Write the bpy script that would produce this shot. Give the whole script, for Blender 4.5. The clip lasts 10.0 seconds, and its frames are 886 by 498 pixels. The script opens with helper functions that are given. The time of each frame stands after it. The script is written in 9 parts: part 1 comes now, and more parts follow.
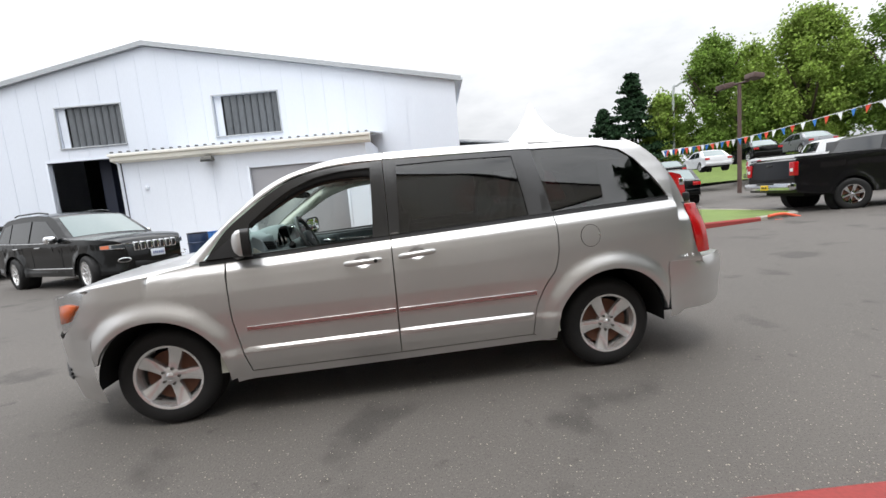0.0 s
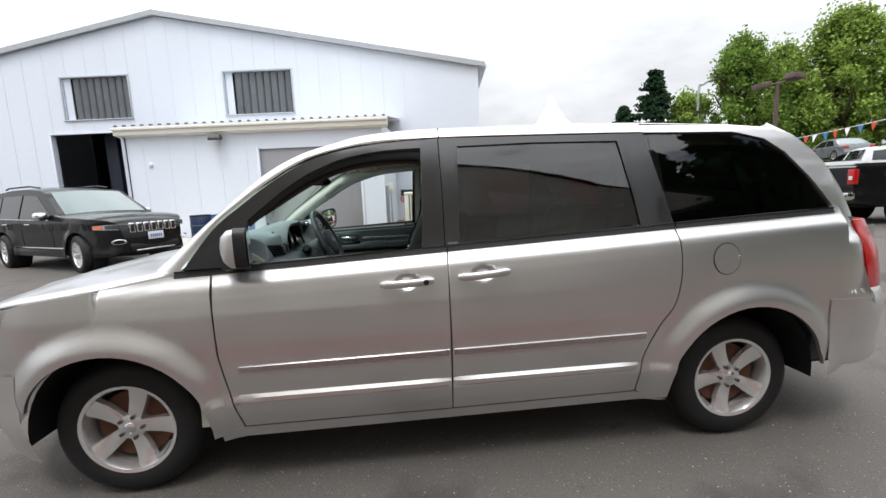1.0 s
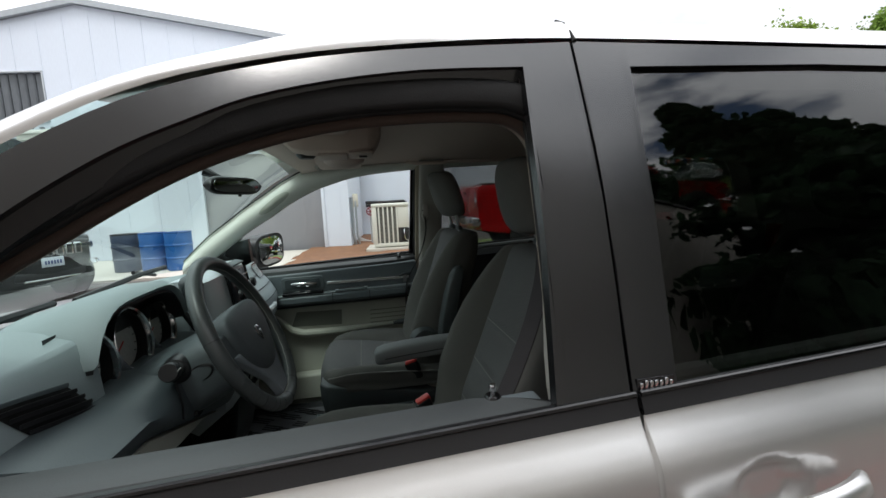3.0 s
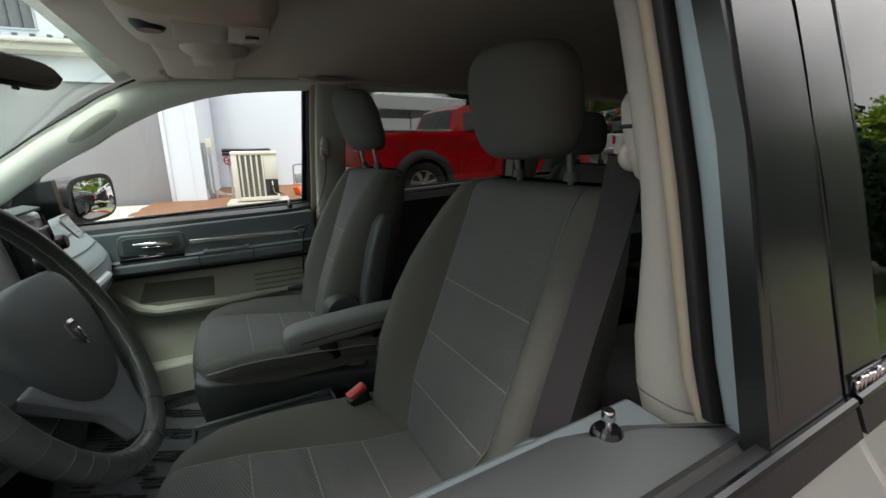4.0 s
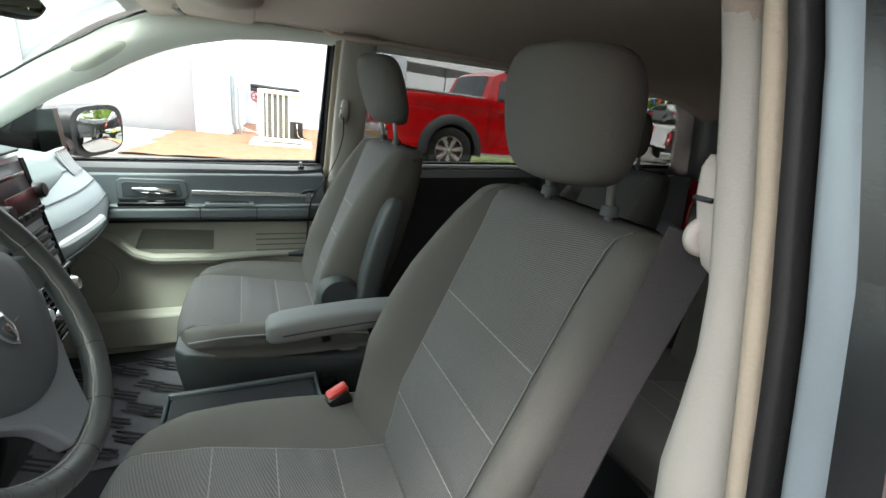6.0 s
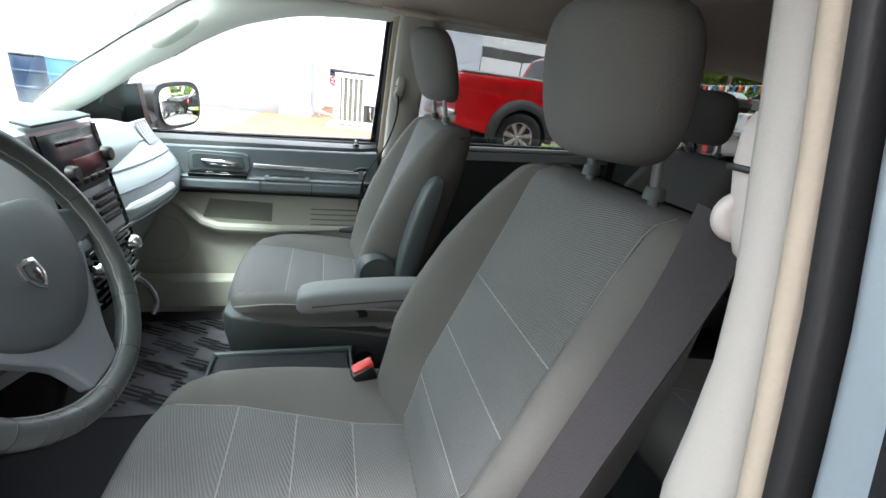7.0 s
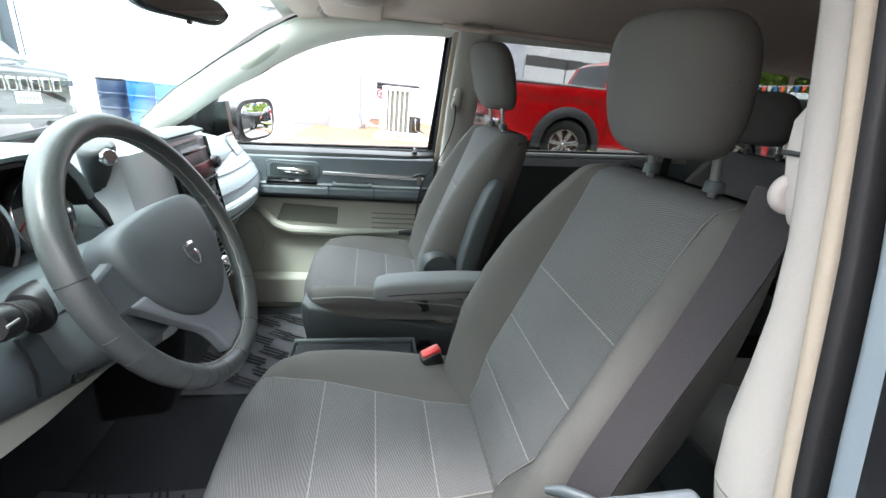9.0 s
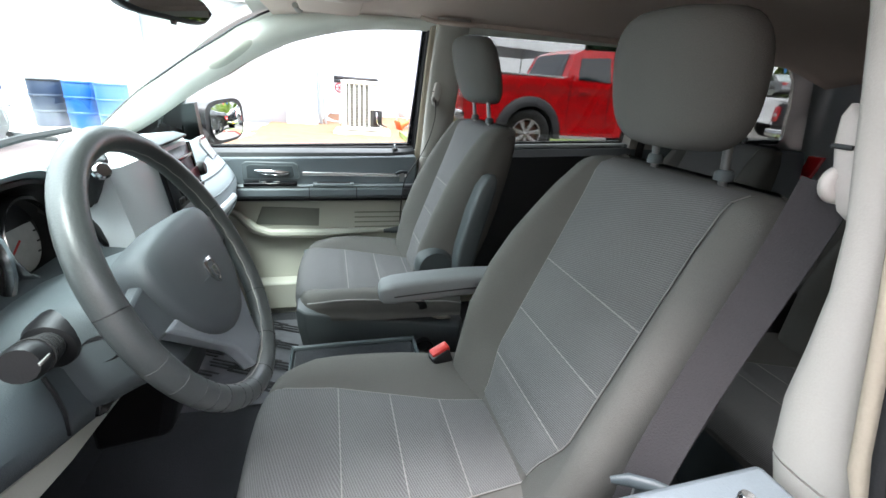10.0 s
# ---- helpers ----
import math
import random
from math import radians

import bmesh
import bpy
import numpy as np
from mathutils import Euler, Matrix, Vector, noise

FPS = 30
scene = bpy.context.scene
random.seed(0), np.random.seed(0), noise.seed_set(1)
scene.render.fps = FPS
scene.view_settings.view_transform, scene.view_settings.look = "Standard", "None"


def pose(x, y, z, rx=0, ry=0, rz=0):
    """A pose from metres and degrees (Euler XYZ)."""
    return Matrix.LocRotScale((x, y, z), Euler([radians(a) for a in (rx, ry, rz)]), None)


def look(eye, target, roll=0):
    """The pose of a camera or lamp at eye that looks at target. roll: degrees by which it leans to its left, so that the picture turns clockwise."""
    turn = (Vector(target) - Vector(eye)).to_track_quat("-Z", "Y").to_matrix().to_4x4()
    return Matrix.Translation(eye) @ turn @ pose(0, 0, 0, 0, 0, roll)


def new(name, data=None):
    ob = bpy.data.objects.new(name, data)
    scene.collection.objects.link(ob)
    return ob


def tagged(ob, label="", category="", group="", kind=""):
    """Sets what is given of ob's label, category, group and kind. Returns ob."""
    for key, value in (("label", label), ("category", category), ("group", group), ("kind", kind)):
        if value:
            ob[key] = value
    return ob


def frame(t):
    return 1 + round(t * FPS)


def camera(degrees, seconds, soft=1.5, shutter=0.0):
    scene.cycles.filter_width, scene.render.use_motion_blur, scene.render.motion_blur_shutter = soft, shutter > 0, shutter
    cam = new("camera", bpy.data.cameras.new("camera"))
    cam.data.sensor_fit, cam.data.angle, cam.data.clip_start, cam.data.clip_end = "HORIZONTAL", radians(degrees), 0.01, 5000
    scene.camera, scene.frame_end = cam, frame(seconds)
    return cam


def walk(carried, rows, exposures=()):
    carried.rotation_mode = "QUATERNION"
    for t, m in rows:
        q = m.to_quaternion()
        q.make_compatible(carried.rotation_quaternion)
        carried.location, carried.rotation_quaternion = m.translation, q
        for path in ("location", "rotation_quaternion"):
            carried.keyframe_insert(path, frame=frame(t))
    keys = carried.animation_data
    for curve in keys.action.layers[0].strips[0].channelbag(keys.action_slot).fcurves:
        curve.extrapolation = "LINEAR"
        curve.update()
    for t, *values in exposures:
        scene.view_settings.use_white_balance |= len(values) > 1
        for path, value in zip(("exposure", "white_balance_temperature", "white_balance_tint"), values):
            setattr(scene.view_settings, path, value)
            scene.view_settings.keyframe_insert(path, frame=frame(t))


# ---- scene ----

cam = camera(92.9, 10.0)
PATH = [
    (0, (1.59, -2.782, 1.363), (1.802, -0.808, 1.12), -5.0),
    (0.5, (1.424, -2.359, 1.383), (1.515, -0.372, 1.176), -5.1),
    (1, (1.35, -1.901, 1.406), (1.532, 0.07, 1.125), -2.3),
    (1.5, (1.318, -1.458, 1.43), (1.572, 0.504, 1.134), -2.9),
    (2, (1.339, -1.039, 1.46), (1.441, 0.933, 1.144), -0.7),
    (2.2, (1.329, -0.92, 1.466), (1.462, 1.055, 1.177), -0.1),
    (3.3, (1.177, -0.264, 1.383), (1.629, 1.669, 1.143), -3.6),
    (3.5, (1.177, -0.174, 1.36), (1.7, 1.73, 1.041), -3.0),
    (4, (1.121, -0.054, 1.344), (2.021, 1.67, 0.878), -1.1),
    (4.5, (1.098, -0.002, 1.355), (2.195, 1.567, 0.776), 1.0),
    (5, (1.109, 0.018, 1.38), (2.185, 1.579, 0.744), 3.7),
    (5.5, (1.146, 0.034, 1.398), (2.118, 1.669, 0.779), 5.9),
    (5.7, (1.158, 0.039, 1.405), (2.08, 1.706, 0.796), 6.4),
    (6.8, (1.245, 0.057, 1.392), (1.827, 1.833, 0.681), 7.4),
    (7, (1.256, 0.053, 1.386), (1.8, 1.839, 0.667), 7.6),
    (7.5, (1.273, 0.038, 1.378), (1.668, 1.864, 0.664), 7.6),
    (8, (1.261, 0.011, 1.378), (1.551, 1.861, 0.674), 7.1),
    (8.5, (1.23, -0.015, 1.381), (1.518, 1.834, 0.676), 6.5),
    (9, (1.186, -0.021, 1.381), (1.539, 1.819, 0.68), 5.8),
    (9.5, (1.14, -0.014, 1.385), (1.584, 1.8, 0.668), 5.0),
    (10, (1.101, 0.002, 1.385), (1.611, 1.796, 0.664), 4.3),
]
walk(cam, [(t, look(eye, target, roll)) for t, eye, target, roll in PATH],
     [(0, 0.05, 6420, 10), (2.2, 0.0, 6350, 10), (3.3, 0.0, 6400, 10), (3.5, 0.07, 6450, 10), (4.0, 0.56, 6750, 11), (4.5, 0.88, 7000, 12), (5.5, 1.66, 6850, 11), (7.0, 2.42, 6250, 15), (8.0, 2.52, 6250, 16), (9.0, 2.49, 6250, 16), (10, 2.42, 6250, 16)])

# ---- world and light ----
world = bpy.data.worlds.new("overcast_sky")
scene.world = world
world.use_nodes = True
wn, wl = world.node_tree.nodes, world.node_tree.links
wn.clear()
w_out = wn.new("ShaderNodeOutputWorld")
w_bg = wn.new("ShaderNodeBackground")
w_sky = wn.new("ShaderNodeTexSky")
w_sky.sky_type = "NISHITA"
w_sky.sun_disc = False
w_sky.sun_elevation = radians(48)
w_sky.sun_rotation = radians(200)
w_co = wn.new("ShaderNodeTexCoord")
w_map = wn.new("ShaderNodeMapping")
w_map.inputs["Location"].default_value = (5.0, 2.0, 1.0)
w_map.inputs["Scale"].default_value = (1.0, 1.0, 2.6)
w_noise = wn.new("ShaderNodeTexNoise")
w_noise.inputs["Scale"].default_value = 2.4
w_noise.inputs["Detail"].default_value = 7
w_noise.inputs["Roughness"].default_value = 0.58
w_ramp = wn.new("ShaderNodeValToRGB")
w_ramp.color_ramp.elements[0].position = 0.36
w_ramp.color_ramp.elements[1].position = 0.47
w_cloud = wn.new("ShaderNodeValToRGB")
w_cloud.color_ramp.elements[0].position = 0.32
w_cloud.color_ramp.elements[0].color = (21.0, 21.6, 22.4, 1)
w_cloud.color_ramp.elements[1].position = 0.66
w_cloud.color_ramp.elements[1].color = (31.0, 31.2, 31.6, 1)
w_mix = wn.new("ShaderNodeMix")
w_mix.data_type = "RGBA"
w_gain = wn.new("ShaderNodeVectorMath")
w_gain.operation = "SCALE"
w_gain.inputs["Scale"].default_value = 1.1
wl.new(w_co.outputs["Generated"], w_map.inputs["Vector"])
wl.new(w_map.outputs["Vector"], w_noise.inputs["Vector"])
wl.new(w_noise.outputs["Fac"], w_ramp.inputs["Fac"])
wl.new(w_noise.outputs["Fac"], w_cloud.inputs["Fac"])
wl.new(w_sky.outputs["Color"], w_gain.inputs[0])
wl.new(w_gain.outputs["Vector"], w_mix.inputs["A"])
# an overcast dome: the zenith is brighter than the horizon
w_xyz = wn.new("ShaderNodeSeparateXYZ")
w_dome = wn.new("ShaderNodeMapRange")
w_dome.interpolation_type = "SMOOTHSTEP"
w_dome.inputs["From Min"].default_value = 0.08
w_dome.inputs["To Min"].default_value = 0.275
w_dome.inputs["To Max"].default_value = 1.0
# blue only shows through high up; towards the horizon the cloud closes
w_low = wn.new("ShaderNodeMapRange")
w_low.inputs["From Min"].default_value = 0.44
w_low.inputs["From Max"].default_value = 0.54
w_low.inputs["To Min"].default_value = 1.0
w_low.inputs["To Max"].default_value = 0.0
w_cover = wn.new("ShaderNodeMath")
w_cover.operation = "MAXIMUM"
wl.new(w_xyz.outputs["Z"], w_low.inputs["Value"])
wl.new(w_low.outputs["Result"], w_cover.inputs[0])
wl.new(w_ramp.outputs["Color"], w_cover.inputs[1])
wl.new(w_cover.outputs[0], w_mix.inputs["Factor"])
w_lum = wn.new("ShaderNodeVectorMath")
w_lum.operation = "SCALE"
wl.new(w_co.outputs["Generated"], w_xyz.inputs["Vector"])
wl.new(w_xyz.outputs["Z"], w_dome.inputs["Value"])
wl.new(w_cloud.outputs["Color"], w_lum.inputs[0])
wl.new(w_dome.outputs["Result"], w_lum.inputs["Scale"])
wl.new(w_lum.outputs["Vector"], w_mix.inputs["B"])
wl.new(w_mix.outputs["Result"], w_bg.inputs["Color"])
w_bg.inputs["Strength"].default_value = 0.113
wl.new(w_bg.outputs["Background"], w_out.inputs["Surface"])

sun = new("sun", bpy.data.lights.new("sun", "SUN"))
sun.data.energy = 1.25
sun.data.angle = radians(14)
sun.data.color = (1.0, 0.96, 0.9)
sun.matrix_world = look((0, 0, 30), (5, 12, 0))
sun.location = (0, -20, 30)

# ---- materials ----
def rgb(r, g, b):
    """Linear colour from display values 0 to 255."""
    return tuple(((c / 255 + 0.055) / 1.055) ** 2.4 if c > 10 else c / 255 / 12.92 for c in (r, g, b)) + (1.0,)


def surface(name, col, rough=0.5, metal=0.0, var=0.12, scale=6.0, fine=90.0, bump=0.08, coat=0.0, spec=0.5, piece=0.0, stretch=(1, 1, 1)):
    """A painted, moulded or mineral surface with broad mottling, fine grain and slight relief."""
    m = bpy.data.materials.new(name)
    m.use_nodes = True
    n, l = m.node_tree.nodes, m.node_tree.links
    p = n["Principled BSDF"]
    p.inputs["Metallic"].default_value = metal
    p.inputs["Specular IOR Level"].default_value = spec
    p.inputs["Coat Weight"].default_value = coat
    p.inputs["Coat Roughness"].default_value = 0.04
    co = n.new("ShaderNodeTexCoord")
    mp = n.new("ShaderNodeMapping")
    mp.inputs["Scale"].default_value = stretch
    l.new(co.outputs["Object"], mp.inputs["Vector"])
    big = n.new("ShaderNodeTexNoise")
    big.inputs["Scale"].default_value = scale
    big.inputs["Detail"].default_value = 5
    small = n.new("ShaderNodeTexNoise")
    small.inputs["Scale"].default_value = fine
    small.inputs["Detail"].default_value = 3
    l.new(mp.outputs["Vector"], big.inputs["Vector"])
    l.new(mp.outputs["Vector"], small.inputs["Vector"])
    mix = n.new("ShaderNodeMath")
    mix.operation = "ADD"
    l.new(big.outputs["Fac"], mix.inputs[0])
    l.new(small.outputs["Fac"], mix.inputs[1])
    rng = n.new("ShaderNodeMapRange")
    rng.inputs["From Min"].default_value = 0.6
    rng.inputs["From Max"].default_value = 1.4
    rng.inputs["To Min"].default_value = 1 - var
    rng.inputs["To Max"].default_value = 1 + var
    l.new(mix.outputs[0], rng.inputs["Value"])
    tone = n.new("ShaderNodeVectorMath")
    tone.operation = "SCALE"
    tone.inputs[0].default_value = col[:3]
    if piece:
        info = n.new("ShaderNodeObjectInfo")
        pr = n.new("ShaderNodeMapRange")
        pr.inputs["To Min"].default_value = 1 - piece
        pr.inputs["To Max"].default_value = 1 + piece
        l.new(info.outputs["Random"], pr.inputs["Value"])
        mul = n.new("ShaderNodeMath")
        mul.operation = "MULTIPLY"
        l.new(pr.outputs["Result"], mul.inputs[0])
        l.new(rng.outputs["Result"], mul.inputs[1])
        l.new(mul.outputs[0], tone.inputs["Scale"])
    else:
        l.new(rng.outputs["Result"], tone.inputs["Scale"])
    l.new(tone.outputs["Vector"], p.inputs["Base Color"])
    rr = n.new("ShaderNodeMapRange")
    rr.inputs["To Min"].default_value = max(0.02, rough - 0.08)
    rr.inputs["To Max"].default_value = min(1.0, rough + 0.08)
    l.new(big.outputs["Fac"], rr.inputs["Value"])
    l.new(rr.outputs["Result"], p.inputs["Roughness"])
    if bump:
        b = n.new("ShaderNodeBump")
        b.inputs["Strength"].default_value = bump
        b.inputs["Distance"].default_value = 0.01
        l.new(small.outputs["Fac"], b.inputs["Height"])
        l.new(b.outputs["Normal"], p.inputs["Normal"])
    return m


def pane(name, tint, gloss_rough=0.01, ior=1.5):
    """Clear or tinted sheet glass: tinted see-through body with a mirror gloss that grows at grazing angles."""
    m = bpy.data.materials.new(name)
    m.use_nodes = True
    n, l = m.node_tree.nodes, m.node_tree.links
    n.remove(n["Principled BSDF"])
    tr = n.new("ShaderNodeBsdfTransparent")
    tr.inputs["Color"].default_value = tint
    gl = n.new("ShaderNodeBsdfGlossy")
    gl.inputs["Roughness"].default_value = gloss_rough
    # gloss from the sheet's own index, rising at grazing angles alike on both faces
    lw = n.new("ShaderNodeLayerWeight")
    lw.inputs["Blend"].default_value = 0.5
    pw = n.new("ShaderNodeMath")
    pw.operation = "POWER"
    pw.inputs[1].default_value = 5.0
    l.new(lw.outputs["Facing"], pw.inputs[0])
    fr = n.new("ShaderNodeMapRange")
    fr.inputs["To Min"].default_value = ((ior - 1) / (ior + 1)) ** 2
    fr.inputs["To Max"].default_value = 1.0
    l.new(pw.outputs[0], fr.inputs["Value"])
    mx = n.new("ShaderNodeMixShader")
    l.new(fr.outputs["Result"], mx.inputs["Fac"])
    l.new(tr.outputs["BSDF"], mx.inputs[1])
    l.new(gl.outputs["BSDF"], mx.inputs[2])
    l.new(mx.outputs["Shader"], n["Material Output"].inputs["Surface"])
    return m


def glow(name, col, strength):
    m = bpy.data.materials.new(name)
    m.use_nodes = True
    p = m.node_tree.nodes["Principled BSDF"]
    p.inputs["Base Color"].default_value = col
    p.inputs["Emission Color"].default_value = col
    p.inputs["Emission Strength"].default_value = strength
    return m


# ---- mesh tools ----
def part(name, bm, material, parent=None, label="", smooth=35, solid=0.0, bevel=0.0):
    """Links a bmesh as one mesh object, under a thing or a part."""
    bmesh.ops.recalc_face_normals(bm, faces=bm.faces)
    me = bpy.data.meshes.new(name)
    bm.to_mesh(me)
    bm.free()
    me.materials.append(material)
    if smooth:
        me.polygons.foreach_set("use_smooth", [True] * len(me.polygons))
        me.set_sharp_from_angle(angle=radians(smooth))
    ob = new(name, me)
    if parent:
        ob.parent = parent
    if label:
        ob["label"] = label
    if solid:
        s = ob.modifiers.new("thickness", "SOLIDIFY")
        s.thickness = abs(solid)
        s.offset = -1 if solid > 0 else 1
    if bevel:
        b = ob.modifiers.new("soft_edges", "BEVEL")
        b.width, b.segments, b.limit_method = bevel, 2, "ANGLE"
    return ob


def shared(name, me, parent, m=None):
    """One more object on a mesh that exists."""
    ob = new(name, me)
    ob.parent = parent
    if m is not None:
        ob.matrix_basis = m
    return ob


def thing(name, m=None, label="", category="", group="", kind=""):
    ob = new(name)
    if m is not None:
        ob.matrix_basis = m
    return tagged(ob, label, category, group, kind)


def box(bm, c, s, bevel=0.0, m=None, seg=2):
    """A box round c of sizes s with rounded edges, added to bm."""
    b2 = bmesh.new()
    bmesh.ops.create_cube(b2, size=1.0)
    for v in b2.verts:
        v.co = Vector((v.co.x * s[0], v.co.y * s[1], v.co.z * s[2]))
    if bevel:
        bmesh.ops.bevel(b2, geom=b2.edges[:], offset=min(bevel, min(s) * 0.45), segments=seg, profile=0.5, affect="EDGES")
    mm = Matrix.Translation(c) @ (m or Matrix())
    return merge(bm, b2, mm)


def merge(bm, b2, mm=None):
    vs = [bm.verts.new(mm @ v.co if mm else v.co) for v in b2.verts]
    b2.verts.index_update()
    for f in b2.faces:
        try:
            bm.faces.new([vs[v.index] for v in f.verts])
        except ValueError:
            pass
    b2.free()
    return bm


def grid(bm, fn, nu, nv, loop_u=False):
    """A sheet of (nu x nv) cells from fn(u, v) with u, v in 0..1."""
    rows = [[bm.verts.new(fn(i / nu, j / nv)) for i in range(nu if loop_u else nu + 1)] for j in range(nv + 1)]
    for j in range(nv):
        for i in range(nu):
            k = (i + 1) % len(rows[0])
            try:
                bm.faces.new((rows[j][i], rows[j][k], rows[j + 1][k], rows[j + 1][i]))
            except ValueError:
                pass
    return rows


def loft(bm, rings, caps=True):
    """Closed rings of equally many points, skinned."""
    vs = [[bm.verts.new(p) for p in r] for r in rings]
    n = len(vs[0])
    for a, b in zip(vs, vs[1:]):
        for i in range(n):
            bm.faces.new((a[i], a[(i + 1) % n], b[(i + 1) % n], b[i]))
    if caps:
        bm.faces.new(vs[0][::-1])
        bm.faces.new(vs[-1])
    return bm


def tube(bm, pts, r, seg=8, closed=False, flat=1.0):
    """A round bar along pts; r may be one radius or one for each point."""
    pts = [Vector(p) for p in pts]
    n = len(pts)
    rs = r if isinstance(r, (list, tuple)) else [r] * n
    rings, up = [], None
    for i, p in enumerate(pts):
        a = pts[(i - 1) % n] if closed or i else p
        b = pts[(i + 1) % n] if closed or i < n - 1 else p
        d = (b - a).normalized()
        if up is None:
            up = Vector((0, 0, 1)) if abs(d.z) < 0.9 else Vector((1, 0, 0))
        s = d.cross(up)
        s.normalize()
        up = s.cross(d).normalized()
        rings.append([p + (s * math.cos(q) * flat + up * math.sin(q)) * rs[i] for q in (2 * math.pi * k / seg for k in range(seg))])
    if closed:
        rings.append(rings[0])
        vs = [[bm.verts.new(p) for p in ring] for ring in rings[:-1]]
        for i in range(n):
            a, b = vs[i], vs[(i + 1) % n]
            for k in range(seg):
                bm.faces.new((a[k], a[(k + 1) % seg], b[(k + 1) % seg], b[k]))
        return bm
    return loft(bm, rings)


def lathe(bm, prof, m, seg=32, close=False):
    """A turned form: prof holds (radius, height) along the local z axis, placed by m."""
    rings = [[m @ Vector((r * math.cos(a), r * math.sin(a), h)) for a in (2 * math.pi * k / seg for k in range(seg))] for r, h in prof]
    if close:
        rings.append(rings[0])
    return loft(bm, rings, caps=not close)


def curve(pts, n=6):
    """A smooth line through pts (tuples of any length), n steps between two."""
    out = []
    P = [np.array(p, float) for p in pts]
    for i in range(len(P) - 1):
        p0, p1, p2, p3 = P[max(i - 1, 0)], P[i], P[i + 1], P[min(i + 2, len(P) - 1)]
        for k in range(n):
            t = k / n
            out.append(tuple(0.5 * (2 * p1 + (p2 - p0) * t + (2 * p0 - 5 * p1 + 4 * p2 - p3) * t * t + (3 * p1 - p0 - 3 * p2 + p3) * t ** 3)))
    out.append(tuple(P[-1]))
    return out


def arc(cx, cz, r, a0, a1, n=16):
    return [(cx + r * math.cos(radians(a0 + (a1 - a0) * k / n)), cz + r * math.sin(radians(a0 + (a1 - a0) * k / n))) for k in range(n + 1)]


def cells(outline, step):
    """Cuts a simple outline of (x, z) into upright strips and these into four-sided cells."""
    P = [(float(x), float(z)) for x, z in outline]
    E = list(zip(P, P[1:] + P[:1]))
    lo, hi = min(p[0] for p in P), max(p[0] for p in P)
    raw = sorted([p[0] for p in P] + [lo + (hi - lo) * k / max(1, round((hi - lo) / step)) for k in range(1, max(1, round((hi - lo) / step)))])
    xs = [raw[0]]
    for x in raw[1:]:
        if x - xs[-1] > 1e-4:
            xs.append(x)
    out = []
    for xa, xb in zip(xs, xs[1:]):
        xm = (xa + xb) / 2
        cuts = []
        for (x0, z0), (x1, z1) in E:
            if (x0 - xm) * (x1 - xm) < 0:
                f = lambda x: z0 + (z1 - z0) * (x - x0) / (x1 - x0)
                cuts.append((f(xm), f(xa), f(xb)))
        cuts.sort()
        for a, b in zip(cuts[::2], cuts[1::2]):
            n = max(1, math.ceil(max(b[1] - a[1], b[2] - a[2]) / step))
            for k in range(n):
                s, t = k / n, (k + 1) / n
                out.append(((xa, a[1] + (b[1] - a[1]) * s), (xb, a[2] + (b[2] - a[2]) * s), (xb, a[2] + (b[2] - a[2]) * t), (xa, a[1] + (b[1] - a[1]) * t)))
    return out


def sheet(outline, fn, step=0.06):
    """A flat outline of (x, z), cut into cells and bent by y = fn(x, z)."""
    bm = bmesh.new()
    seen = {}

    def vert(x, z):
        k = (round(x, 4), round(z, 4))
        if k not in seen:
            seen[k] = bm.verts.new((x, fn(x, z), z))
        return seen[k]
    for q in cells(outline, step):
        vs = []
        for x, z in q:
            v = vert(x, z)
            if v not in vs:
                vs.append(v)
        if len(vs) > 2:
            try:
                bm.faces.new(vs)
            except ValueError:
                pass
    return bm


